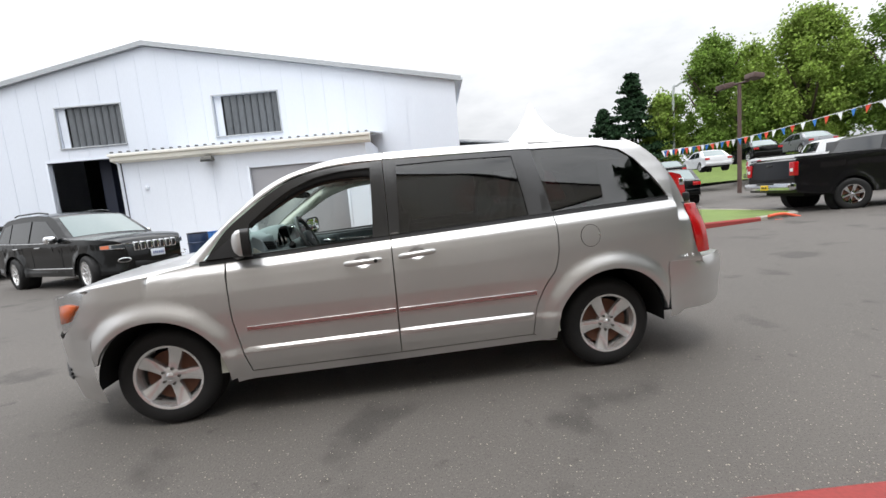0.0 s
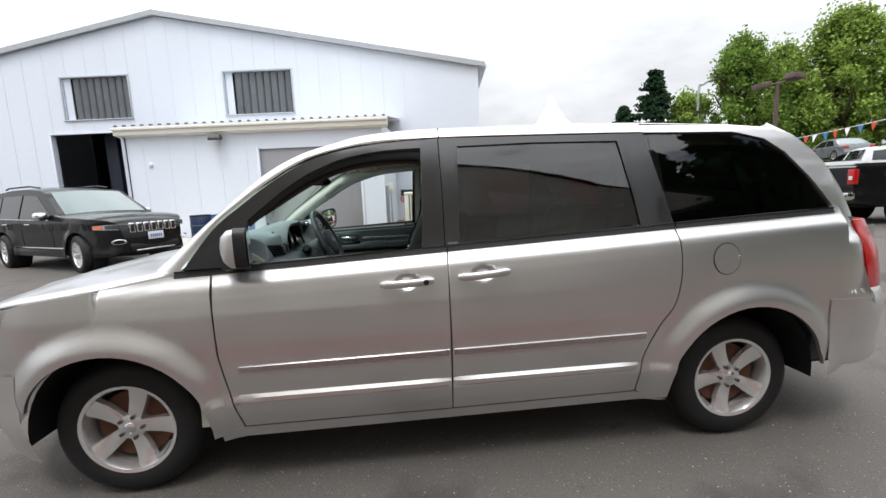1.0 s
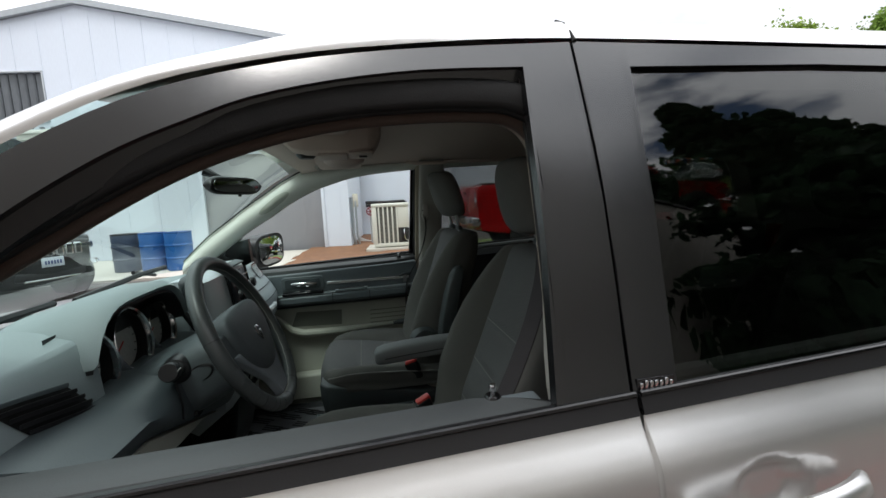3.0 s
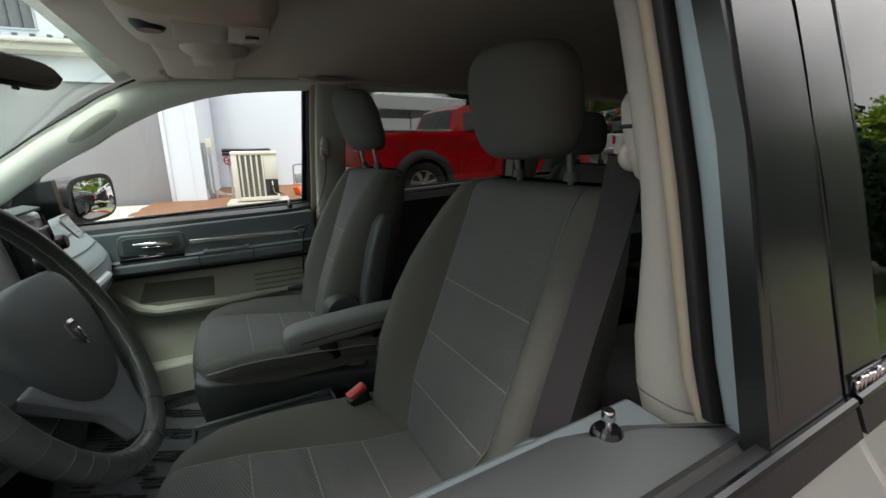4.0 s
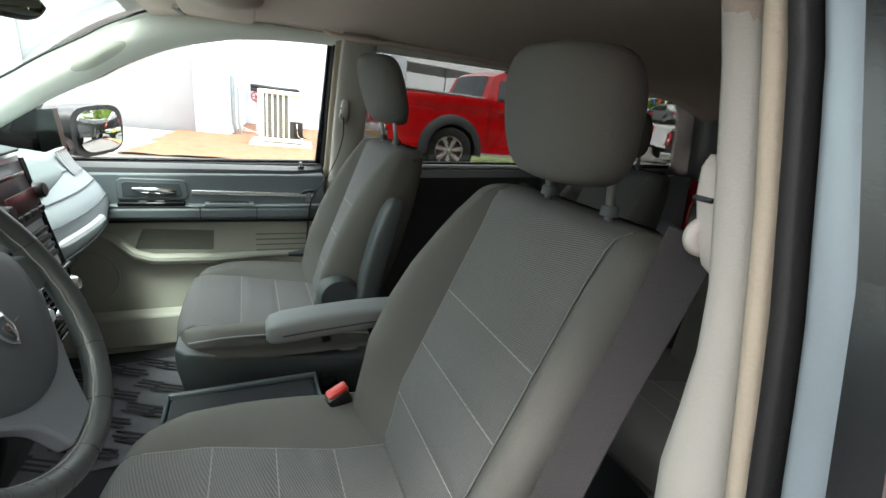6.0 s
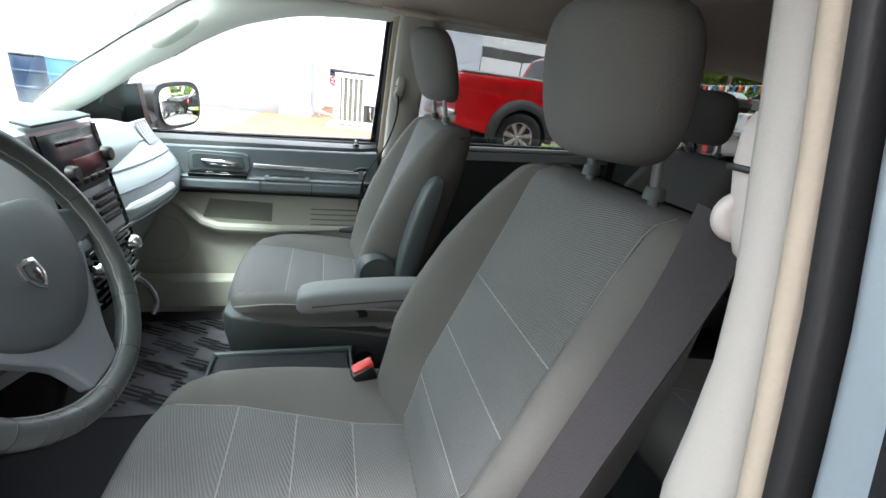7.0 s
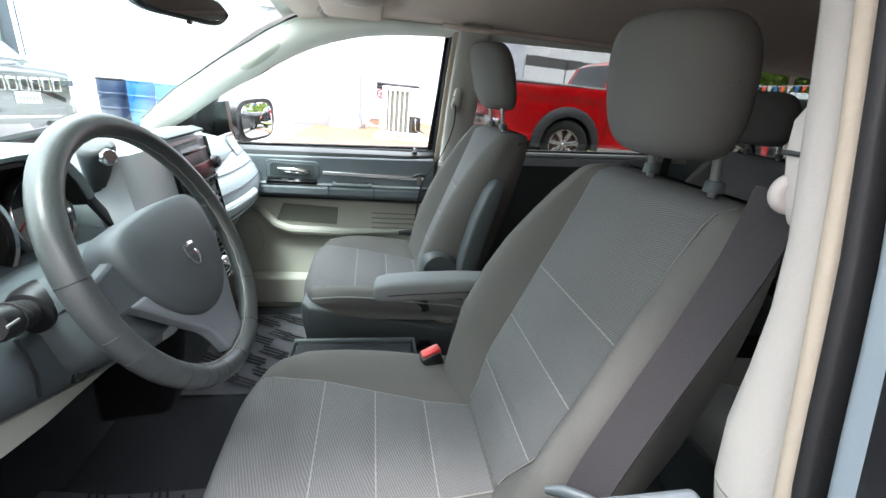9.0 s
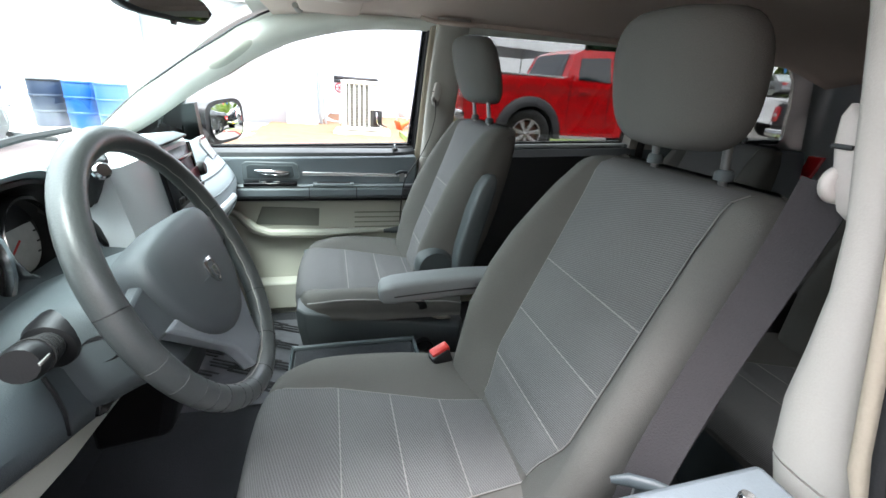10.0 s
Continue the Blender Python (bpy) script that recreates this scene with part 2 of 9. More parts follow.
def panel(name, outline, fn, mat, parent, label="", step=0.06, solid=0.02, mid=None):
    """A pressed sheet with thickness and true surface normals; mid: mirrored about y = mid."""
    bm = sheet(outline, fn, step)
    bmesh.ops.remove_doubles(bm, verts=bm.verts, dist=2e-4)
    front = list(bm.faces)
    for f in front:
        if f.normal.y > 0 or (f.normal_update() or f.normal.y > 0):
            f.normal_flip()
    edge = [e for e in bm.edges if len(e.link_faces) == 1]
    back = {v: bm.verts.new(v.co + Vector((0, solid, 0))) for v in list(bm.verts)}
    kind = {}
    for f in front:
        kind[f] = 0
        kind[bm.faces.new([back[v] for v in reversed(f.verts)])] = 1
    for e in edge:
        a, b = e.verts
        try:
            kind[bm.faces.new((b, a, back[a], back[b]))] = 2
        except ValueError:
            pass
    bm.faces.ensure_lookup_table()
    bm.normal_update()
    loops = []
    h = 0.004
    for f in bm.faces:
        for v in f.verts:
            if kind.get(f, 2) == 2:
                n = f.normal.copy()
            else:
                x, z = v.co.x, v.co.z
                n = Vector(((fn(x + h, z) - fn(x - h, z)) / (2 * h), -1, (fn(x, z + h) - fn(x, z - h)) / (2 * h))).normalized()
                if kind[f] == 1:
                    n = -n
            if mid is not None:
                n.y = -n.y
            loops.append(n)
    if mid is not None:
        for v in bm.verts:
            v.co.y = 2 * mid - v.co.y
        order = []
        k = 0
        for f in bm.faces:
            m = len(f.verts)
            order += [loops[k]] + loops[k + 1:k + m][::-1]
            k += m
        loops = order
        bmesh.ops.reverse_faces(bm, faces=bm.faces)
    me = bpy.data.meshes.new(name)
    bm.to_mesh(me)
    bm.free()
    me.polygons.foreach_set("use_smooth", [True] * len(me.polygons))
    me.normals_split_custom_set([tuple(n) for n in loops])
    me.materials.append(mat)
    ob = new(name, me)
    ob.parent = parent
    if label:
        ob["label"] = label
    return ob


SILVER = surface("silver_metallic_paint", rgb(208, 207, 206), 0.33, 0.90, 0.03, 3, 900, 0.02, coat=0.5)
CHROME = surface("bright_metal", rgb(225, 226, 228), 0.14, 1.0, 0.03, 20, 200, 0.0)
ALLOY = surface("machined_alloy", rgb(226, 226, 226), 0.20, 0.75, 0.06, 12, 200, 0.03)
BLACK = surface("black_plastic", rgb(20, 20, 22), 0.42, 0, 0.15, 8, 400, 0.05)
TRIM = surface("satin_black_trim", rgb(14, 15, 17), 0.24, 0, 0.10, 4, 600, 0.02, spec=0.8)
RUBBER = surface("rubber", rgb(22, 22, 22), 0.75, 0, 0.2, 14, 160, 0.15)
TYRE = surface("tyre_rubber", rgb(14, 14, 15), 0.7, 0, 0.25, 12, 120, 0.2)
RUST = surface("brake_rust", rgb(96, 62, 46), 0.8, 0.2, 0.3, 20, 150, 0.2)
DARK = surface("dark_underbody", rgb(14, 14, 14), 0.9, 0, 0.2, 8, 80, 0.1)
TINT = pane("privacy_glass", (0.38, 0.39, 0.38, 1), 0.01, 1.70)
SCREENGLASS = pane("green_tinted_screen", (0.78, 0.92, 0.87, 1), 0.01, 1.45)
GLASS = pane("clear_glass", (0.88, 0.94, 0.92, 1))
CARGLASS = surface("dark_car_glass", rgb(26, 30, 33), 0.05, 0, 0.05, 2, 20, 0, coat=0.4)
REDLENS = surface("red_lens", rgb(170, 14, 20), 0.12, 0, 0.12, 40, 160, 0.1, coat=0.6)
AMBER = surface("amber_lens", rgb(225, 100, 24), 0.15, 0, 0.12, 40, 160, 0.1, coat=0.6)
LENS = pane("clear_lens", (0.9, 0.9, 0.9, 1))
MIRROR = bpy.data.materials.new("mirror_silvering")
MIRROR.use_nodes = True
MIRROR.node_tree.nodes["Principled BSDF"].inputs["Base Color"].default_value = (0.82, 0.84, 0.84, 1)
MIRROR.node_tree.nodes["Principled BSDF"].inputs["Metallic"].default_value = 1.0
MIRROR.node_tree.nodes["Principled BSDF"].inputs["Roughness"].default_value = 0.0


# ---- the minivan: outer shell ----
MID = 0.977           # middle of the van across
WHEEL_Z, WHEEL_Y = 0.335, 0.10
AXLES = (0.0, 3.078)
ARCH = ((0.02, 0.345, 0.405), (3.07, 0.355, 0.415))
PROFILE_Z = (0.15, 0.24, 0.30, 0.40, 0.465, 0.50, 0.60, 0.75, 0.90, 1.00, 1.045, 1.060, 1.075, 1.105, 1.135, 1.18, 1.30, 1.45, 1.60, 1.66, 1.70, 1.73)
PROFILE_Y = (0.10, 0.075, 0.055, 0.020, 0.004, 0.014, -0.002, -0.012, -0.008, 0.002, 0.010, 0.015, 0.026, 0.049, 0.062, 0.074, 0.100, 0.142, 0.195, 0.222, 0.262, 0.33)
DISHES = ((1.355, 0.9915), (1.712, 1.010))      # hollows behind the door handles


def smooth01(t):
    t = min(1.0, max(0.0, t))
    return t * t * (3 - 2 * t)


def side(x, z):
    """The left body side: y of the outer skin at (x, z)."""
    # the shoulder follows the rising belt line
    zs = z - 0.0465 * (x - 1.5) * smooth01((z - 0.85) / 0.15) * (1 - smooth01((z - 1.2) / 0.3)) if 0.0 < x < 3.6 else z
    y = sum(float(np.interp(zs + d, PROFILE_Z, PROFILE_Y)) for d in (-0.008, -0.004, 0, 0.004, 0.008)) / 5 if z < 1.62 else float(np.interp(z, PROFILE_Z, PROFILE_Y))
    for cx, cz, r in ARCH:
        d = math.hypot(x - cx, z - cz)
        if d < r + 0.13 and z < 1.0:
            y -= 0.034 * smooth01(1 - (d - r - 0.02) / 0.11)
    for cx, cz in DISHES:
        r = math.hypot((x - cx) / 0.068, (z - cz) / 0.043)
        if r < 1:
            y += 0.016 * smooth01((1 - r) / 0.55)
    if x < 0:
        y += 0.45 * (-x / 0.95) ** 3 + 1.5 * max(0.0, -x - 0.50) ** 2
    tail = 3.65 if z < 0.80 else 3.54
    if x > tail:
        y += (1.25 if z < 0.80 else 1.0) * (x - tail) ** 2
    return y


def belt(x):
    return 1.072 + (x - 0.3) * 0.0465


van = thing("minivan", None, "silver seven-seat minivan parked with its driver window down", "minivan")


def skin(name, outline, mat, label="", dy=0.0, step=0.05, solid=0.02, parent=None, both=True):
    ob = panel(name, outline, lambda x, z: side(x, z) + dy, mat, parent or van, label, step, solid)
    if both:
        panel(name, outline, lambda x, z: side(x, z) + dy, mat, parent or van, label, step, solid, MID)
    return ob


# front wing
fa, ra = ARCH
front_arch = arc(fa[0], fa[1], fa[2], -8, 188, 26)
wing = [(0.475, 1.062), (0.485, 0.90), (0.49, 0.70), (0.515, 0.52), (0.553, 0.335), (0.555, 0.30), (0.45, 0.30)] + front_arch[:-4] + [(-0.39, 0.60), (-0.46, 0.655), (-0.60, 0.672), (-0.50, 0.76), (-0.42, 0.86), (-0.37, 0.955), (-0.30, 0.985), (-0.1, 1.012), (0.12, 1.037), (0.30, 1.066)]
skin("front_wing", wing, SILVER, step=0.025)
# front door skin
fdoor = [(0.482, belt(0.482) - 0.012), (0.492, 0.90), (0.497, 0.70), (0.522, 0.52), (0.562, 0.335), (1.543, 0.335), (1.545, 0.7), (1.546, belt(1.545) - 0.012), (1.0, belt(1.0) - 0.012)]
skin("front_door", fdoor, SILVER, "silver front door with an open window", step=0.013)
# sliding door skin
sdoor = [(1.553, belt(1.553) - 0.012), (1.552, 0.7), (1.550, 0.335), (2.485, 0.345)] + curve([(2.49, 0.42), (2.515, 0.56), (2.58, 0.70), (2.655, 0.80), (2.685, 0.92), (2.69, 1.05), (2.68, belt(2.68) - 0.012)], 4) + [(2.1, belt(2.1) - 0.012)]
skin("sliding_door", sdoor, SILVER, step=0.013)
# quarter panel with the rear arch
rear_arch = arc(ra[0], ra[1], ra[2], -4, 184, 26)
quarter = [(2.687, belt(2.687) - 0.012)] + curve([(2.697, 1.05), (2.692, 0.92), (2.662, 0.80), (2.587, 0.695), (2.522, 0.56), (2.497, 0.42), (2.492, 0.345)], 4) + [(2.56, 0.30), (2.652, 0.30)] + rear_arch[::-1][1:-2] + [(3.50, 0.52), (3.52, 0.66), (3.56, 0.735), (3.76, 0.755), (3.755, 0.81), (3.737, 0.80), (3.687, 1.172), (3.70, 1.19), (3.63, 1.35), (3.53, 1.52), (3.42, 1.62), (3.30, 1.665), (3.10, 1.685), (2.60, 1.695), (2.60, 1.655), (3.10, 1.645), (3.26, 1.605), (3.36, 1.53), (3.46, 1.40), (3.545, 1.25), (3.545, 1.212), (3.1, belt(3.1) - 0.012)]
skin("quarter_panel", quarter, SILVER, step=0.022)
# sill under the doors
skin("rocker_sill", [(0.46, 0.298), (0.555, 0.328), (1.5, 0.328), (2.49, 0.338), (2.60, 0.298), (2.655, 0.285), (1.5, 0.274), (0.46, 0.270)], SILVER)
# side roof rail and windscreen pillar
RAIL = [(0.336, 1.080), (0.476, 1.267), (0.621, 1.386), (0.762, 1.489), (0.908, 1.570), (1.062, 1.615), (1.25, 1.643), (1.54, 1.662), (2.1, 1.662), (2.60, 1.658)]
rail_low = curve(RAIL, 4)
rail_top = curve([(0.225, 1.090), (0.445, 1.287), (0.597, 1.417), (0.740, 1.527), (0.890, 1.603), (1.04, 1.648), (1.2, 1.684), (1.54, 1.71), (2.1, 1.72), (2.60, 1.715)], 4)


def tuck(x):
    """How far the rail rolls inwards at its upper edge."""
    return 0.03 * (1 - smooth01((x - 0.95) / 0.45))


def rail_at(k, s, m0):
    (xl, zl), (xt, zt) = rail_low[k], rail_top[k]
    if m0:
        w = 0.55 + 0.45 * smooth01((xl - 0.95) / 0.4)
        xt, zt = xl + (xt - xl) * w, zl + (zt - zl) * w
    x, z = xl + (xt - xl) * s, zl + (zt - zl) * s
    y = side(x, z) - 0.006 * math.sin(math.pi * s) + tuck(xt) * s ** 2.2
    return Vector((x, 2 * MID - y if m0 else y, z))


for m0 in (False, True):
    bm = bmesh.new()
    n = len(rail_low) - 1
    grid(bm, lambda u, v: rail_at(round(v * n), u, m0), 8, n)
    part("roof_rail", bm, SILVER, van, smooth=60)
# black frames round the side windows
frame_in = [(0.650, belt(0.65) + 0.004), (0.638, 1.209), (0.634, 1.280), (0.642, 1.300)] + curve([(0.660, 1.316), (0.767, 1.403), (0.839, 1.455), (0.912, 1.500), (0.987, 1.534), (1.063, 1.564), (1.172, 1.588), (1.299, 1.604), (1.452, 1.610)], 3)
frame_out = curve([(x + 0.006, z - 0.008) for x, z in RAIL[:7]] + [(1.538, 1.654)], 4)
door_frame = frame_in + [(1.445, 1.35), (1.432, belt(1.43) + 0.004), (1.54, belt(1.54) + 0.004), (1.541, 1.4)] + frame_out[::-1] + [(0.315, belt(0.315) + 0.006)]
skin("door_window_frame", door_frame, TRIM, "satin black window frame with quarter sail", step=0.12, both=False)
frame_in_r = curve([(0.560, 1.10), (0.575, 1.225), (0.612, 1.290), (0.750, 1.366), (0.830, 1.418), (0.960, 1.486), (1.07, 1.526), (1.19, 1.556), (1.36, 1.576), (1.452, 1.584)], 4)
frame_r = frame_in_r + [(1.445, 1.35), (1.432, belt(1.43) + 0.004), (1.54, belt(1.54) + 0.004), (1.541, 1.4)] + frame_out[::-1] + [(0.315, belt(0.315) + 0.006)]
panel("door_window_frame", frame_r, side, TRIM, van, "satin black window frame with quarter sail", 0.12, 0.02, MID)
slide_frame_l = [(1.5445, belt(1.549) + 0.004), (1.5448, 1.4), (1.5432, 1.655), (2.60, 1.651), (2.64, 1.42), (2.685, belt(2.685) + 0.004), (2.515, belt(2.515) + 0.004), (2.482, 1.42), (2.455, 1.615), (2.0, 1.62), (1.632, 1.612), (1.622, 1.40), (1.612, belt(1.612) + 0.004)]
skin("slider_window_frame", slide_frame_l, TRIM, step=0.2)
# belt line strips
for nm, xa, xb in (("front_belt_strip", 0.32, 1.545), ("slider_belt_strip", 1.552, 2.683), ("quarter_belt_strip", 2.69, 3.545)):
    xs = [xa + (xb - xa) * k / 14 for k in range(15)]
    skin(nm, [(x, belt(x) + 0.012) for x in xs] + [(x, belt(x) - 0.014) for x in reversed(xs)], BLACK, dy=-0.005, step=0.25, solid=0.014)
    for m0 in (False, True):
        for dz, dy, rr in ((0.011, 0.0, 0.0045), (-0.012, -0.004, 0.005)):
            bm = bmesh.new()
            tube(bm, [Vector((x, 2 * MID - (side(x, belt(x)) + dy) if m0 else side(x, belt(x)) + dy, belt(x) + dz)) for x in xs], rr, 8)
            part("belt_bead", bm, surface("gloss_bead", rgb(12, 12, 13), 0.15, 0, 0.05, 4, 100, 0.0), van)
# glass
slide_glass = [(1.60, belt(1.6)), (1.60, 1.625), (2.47, 1.625), (2.50, 1.42), (2.53, belt(2.53))]
skin("slider_glass", slide_glass, TINT, "dark privacy glass", dy=0.008, step=0.15, solid=0.004)
quarter_glass = [(2.66, belt(2.66)), (2.63, 1.42), (2.595, 1.655), (3.10, 1.648), (3.27, 1.608), (3.37, 1.53), (3.47, 1.40), (3.552, 1.25), (3.552, 1.21), (3.1, belt(3.1))]
skin("quarter_glass", quarter_glass, TINT, "dark privacy glass", dy=0.012, step=0.15, solid=0.004)
# passenger door glass is wound up
rp = part("passenger_glass", sheet(frame_in_r + [(1.445, 1.35), (1.432, belt(1.43)), (1.0, belt(1.0))], lambda x, z: side(x, z) + 0.03, 0.12), GLASS, van)
for v in rp.data.vertices:
    v.co.y = 2 * MID - v.co.y
# protective mouldings and the pressed crease under them, each with a bevelled upper edge
def ridge(name, xa, xb, zc, up, low, depth, bevel_h, label, mat=None):
    xs = [xa + (xb - xa) * k / 16 for k in range(17)]
    for m0 in (False, True):
        bm = bmesh.new()
        rings = []
        for k, x in enumerate(xs):
            e = min(1.0, k / 1.0, (16 - k) / 1.0) * 0.75 + 0.25
            z = zc(x)
            y = lambda q: side(x, q) + 0.004
            ring = [(x, y(z + up), z + up), (x, y(z + up) - 0.006 - depth * e, z + up - bevel_h), (x, y(z) - 0.006 - depth * e, z - low * 0.6), (x, y(z - low), z - low), (x, y(z) + 0.01, z)]
            rings.append([Vector((px, 2 * MID - py if m0 else py, pz)) for px, py, pz in ring])
        loft(bm, rings)
        part(name, bm, mat or SILVER, van, label, smooth=25)


MOULD = surface("moulding_chrome", rgb(190, 190, 190), 0.20, 1.0, 0.03, 20, 200, 0.0)
ridge("door_moulding", 0.575, 1.538, lambda x: 0.630 + 0.011 * (x - 0.57), 0.019, 0.019, 0.006, 0.005, "bright chrome body-side moulding", MOULD)
ridge("slider_moulding", 1.560, 2.515, lambda x: 0.630 + 0.011 * (x - 0.57), 0.019, 0.019, 0.006, 0.005, "bright chrome body-side moulding", MOULD)
for xa, xb in ((0.535, 1.541), (1.553, 2.487)):
    ridge("door_crease", xa, xb, lambda x: 0.487 + 0.004 * (x - 0.57), 0.022, 0.030, 0.009, 0.020, "")


# door handles with their dished recess
def door_handle(x0, x1, z0, z1, lock):
    bm = bmesh.new()
    pts = []
    for k in range(13):
        u = k / 12
        x = x0 + (x1 - x0) * u
        z = z0 + (z1 - z0) * u
        pts.append((x, side(x, z - 0.05) - 0.012 - 0.026 * math.sin(math.pi * min(1, max(0, u))) ** 0.5, z))
    tube(bm, pts, [0.012] + [0.0185] * 11 + [0.012], 12, flat=0.7)
    h = part("door_handle", bm, SILVER, van, "silver pull handle")
    if lock:
        bm = bmesh.new()
        lathe(bm, [(0.001, 0.004), (0.011, 0.004), (0.013, 0.0), (0.013, -0.01)], Matrix.Translation((x1 - 0.035, side(x1, z1 - 0.05) - 0.054, z1)) @ Euler((radians(90), 0, 0)).to_matrix().to_4x4(), 16)
        part("key_lock", bm, BLACK, h)


door_handle(1.235, 1.475, 0.988, 0.995, True)
door_handle(1.592, 1.832, 1.002, 1.018, False)

# fuel flap
bm = bmesh.new()
fx, fz = 2.925, 1.012
grid(bm, lambda u, v: Vector((fx + 0.068 * v * math.cos(6.2832 * u), side(fx + 0.068 * v * math.cos(6.2832 * u), fz + 0.075 * v * math.sin(6.2832 * u)) - 0.0035, fz + 0.075 * v * math.sin(6.2832 * u))), 28, 3, loop_u=True)
flap = part("fuel_flap", bm, SILVER, van)
bm = bmesh.new()
tube(bm, [(fx + 0.070 * math.cos(a), side(fx + 0.070 * math.cos(a), fz + 0.077 * math.sin(a)) - 0.0005, fz + 0.077 * math.sin(a)) for a in (6.2832 * k / 28 for k in range(28))], 0.0020, 6, closed=True)
part("flap_gap", bm, DARK, flap)
bm = bmesh.new()
box(bm, (fx + 0.064, side(fx, fz) - 0.004, fz + 0.005), (0.012, 0.006, 0.024), 0.003)
part("finger_notch", bm, CHROME, flap)

# model badge on the sliding window frame: a worn word drawn as bars
bm = bmesh.new()
xb = 1.5785
box(bm, (xb, side(xb, 1.15) - 0.001, 1.151), (0.056, 0.002, 0.018), 0.0005)
badge = part("badge", bm, TRIM, van, "small chrome badge")
for k in range(7):
    x = 1.556 + k * 0.0075
    bm = bmesh.new()
    box(bm, (x, side(x, 1.15) - 0.004, 1.150 + 0.002 * (k % 2)), (0.005, 0.003, 0.010 + 0.002 * (k % 3)), 0.001)
    part("badge_bar", bm, CHROME, badge)

# tail lamps
for s in (0, 1):
    bm = bmesh.new()
    rings = []
    for z, k in ((0.806, 0.0), (0.81, 0.03), (0.90, 0.25), (1.0, 0.52), (1.10, 0.80), (1.155, 0.96), (1.164, 1.0)):
        xl = 3.740 - 0.050 * k
        yl = side(xl, z) - 0.008
        plan = [(xl, yl + 0.02), (xl + 0.003, yl), (xl + 0.05, yl + 0.010), (xl + 0.10, yl + 0.026), (xl + 0.145 - 0.015 * k, yl + 0.055), (xl + 0.150 - 0.015 * k, yl + 0.13), (xl + 0.02, yl + 0.13)]
        rings.append([Vector((x, 2 * MID - y if s else y, z)) for x, y in plan])
    loft(bm, rings)
    lamp = part("tail_lamp", bm, REDLENS, van, "red tail lamp with a clear insert", bevel=0.006)
    bm = bmesh.new()
    zz = 1.095
    xl = 3.740 - 0.040
    yl = side(xl, zz) - 0.008
    box(bm, (xl + 0.108, (2 * MID - yl - 0.030) if s else yl + 0.030, zz), (0.060, 0.014, 0.075), 0.005, pose(0, 0, 0, 0, -5, -22 if s else 22))
    part("reversing_lens", bm, LENS, lamp)
# rear closing panel (tailgate) and rear window
bm = bmesh.new()


def gate(u, v):
    z = 0.70 + 0.99 * v
    xe = float(np.interp(z, (0.70, 0.82, 1.19, 1.35, 1.52, 1.62, 1.69), (3.80, 3.75, 3.70, 3.635, 3.535, 3.43, 3.32)))
    y0 = side(xe, z)
    y = y0 + (2 * (MID - y0)) * u
    return Vector((xe + 0.16 * (1 - (2 * u - 1) ** 4), y, z))


grid(bm, gate, 16, 14)
part("tailgate", bm, SILVER, van, solid=0.03)
bm = bmesh.new()
grid(bm, lambda u, v: gate(0.08 + 0.84 * u, 0.52 + 0.42 * v) + Vector((0.006, 0, 0.003)), 12, 8)
part("rear_window", bm, CARGLASS, van)
# rear bumper wraps round the end
bm = bmesh.new()


def bumper_plan(u, x0, xend, yin):
    """From the left side round the end to the right side: u 0..1."""
    t = 2 * u - 1
    a = abs(t)
    if a > 0.55:
        k = (1 - a) / 0.45
        x = x0 + (xend - 0.04 - x0) * k
    else:
        x = xend - 0.04 * (a / 0.55) ** 2
    return x, t


def rear_bumper(u, v):
    z = 0.40 + 0.37 * v
    k = max(0.0, (v - 0.8) / 0.2) ** 2
    x, t = bumper_plan(u, 3.50, 4.17 - 0.03 * abs(v - 0.6) - 0.05 * k, 0)
    a = abs(t)
    ys = side(min(x, 4.12), z) - 0.004
    ys += 0.03 * k * (1 if x > 3.7 else 0)
    y = ys if a > 0.55 else ys + (MID - ys) * (1 - a / 0.55)
    lift = -0.035 * (1 - v) * (1 if a > 0.9 else 0)
    return Vector((x, y if t < 0 else 2 * MID - y, z + lift))


grid(bm, rear_bumper, 40, 8)
part("rear_bumper", bm, SILVER, van)
bm = bmesh.new()


def bumper_shelf(u, v):
    p = rear_bumper(u, 1.0)
    q = gate(u, 0.03)
    return p.lerp(Vector((min(q.x, p.x - 0.02), p.y + (MID - p.y) * 0.10, 0.772)), v)


grid(bm, bumper_shelf, 40, 3)
part("bumper_step", bm, SILVER, van)
# front bumper
bm = bmesh.new()


def front_bumper(u, v):
    z = 0.225 + 0.445 * v
    x, t = bumper_plan(u, 0.372, 1.02 - 0.05 * abs(v - 0.7), 0)
    x = -x
    a = abs(t)
    ys = side(max(x, -0.93), z) - 0.002
    y = ys if a > 0.55 else ys + (MID - ys) * (1 - a / 0.55)
    return Vector((x, y if t < 0 else 2 * MID - y, z))


grid(bm, front_bumper, 40, 8)
part("front_bumper", bm, SILVER, van)
for k in range(3):
    bm = bmesh.new()
    tube(bm, [(-0.60, side(-0.60, 0.42) - 0.006, 0.40 + 0.028 * k), (-0.66, side(-0.66, 0.42) - 0.006, 0.40 + 0.028 * k), (-0.74, side(-0.74, 0.42) - 0.004, 0.40 + 0.028 * k)], 0.009, 6)
    part("fog_slat", bm, BLACK, van)
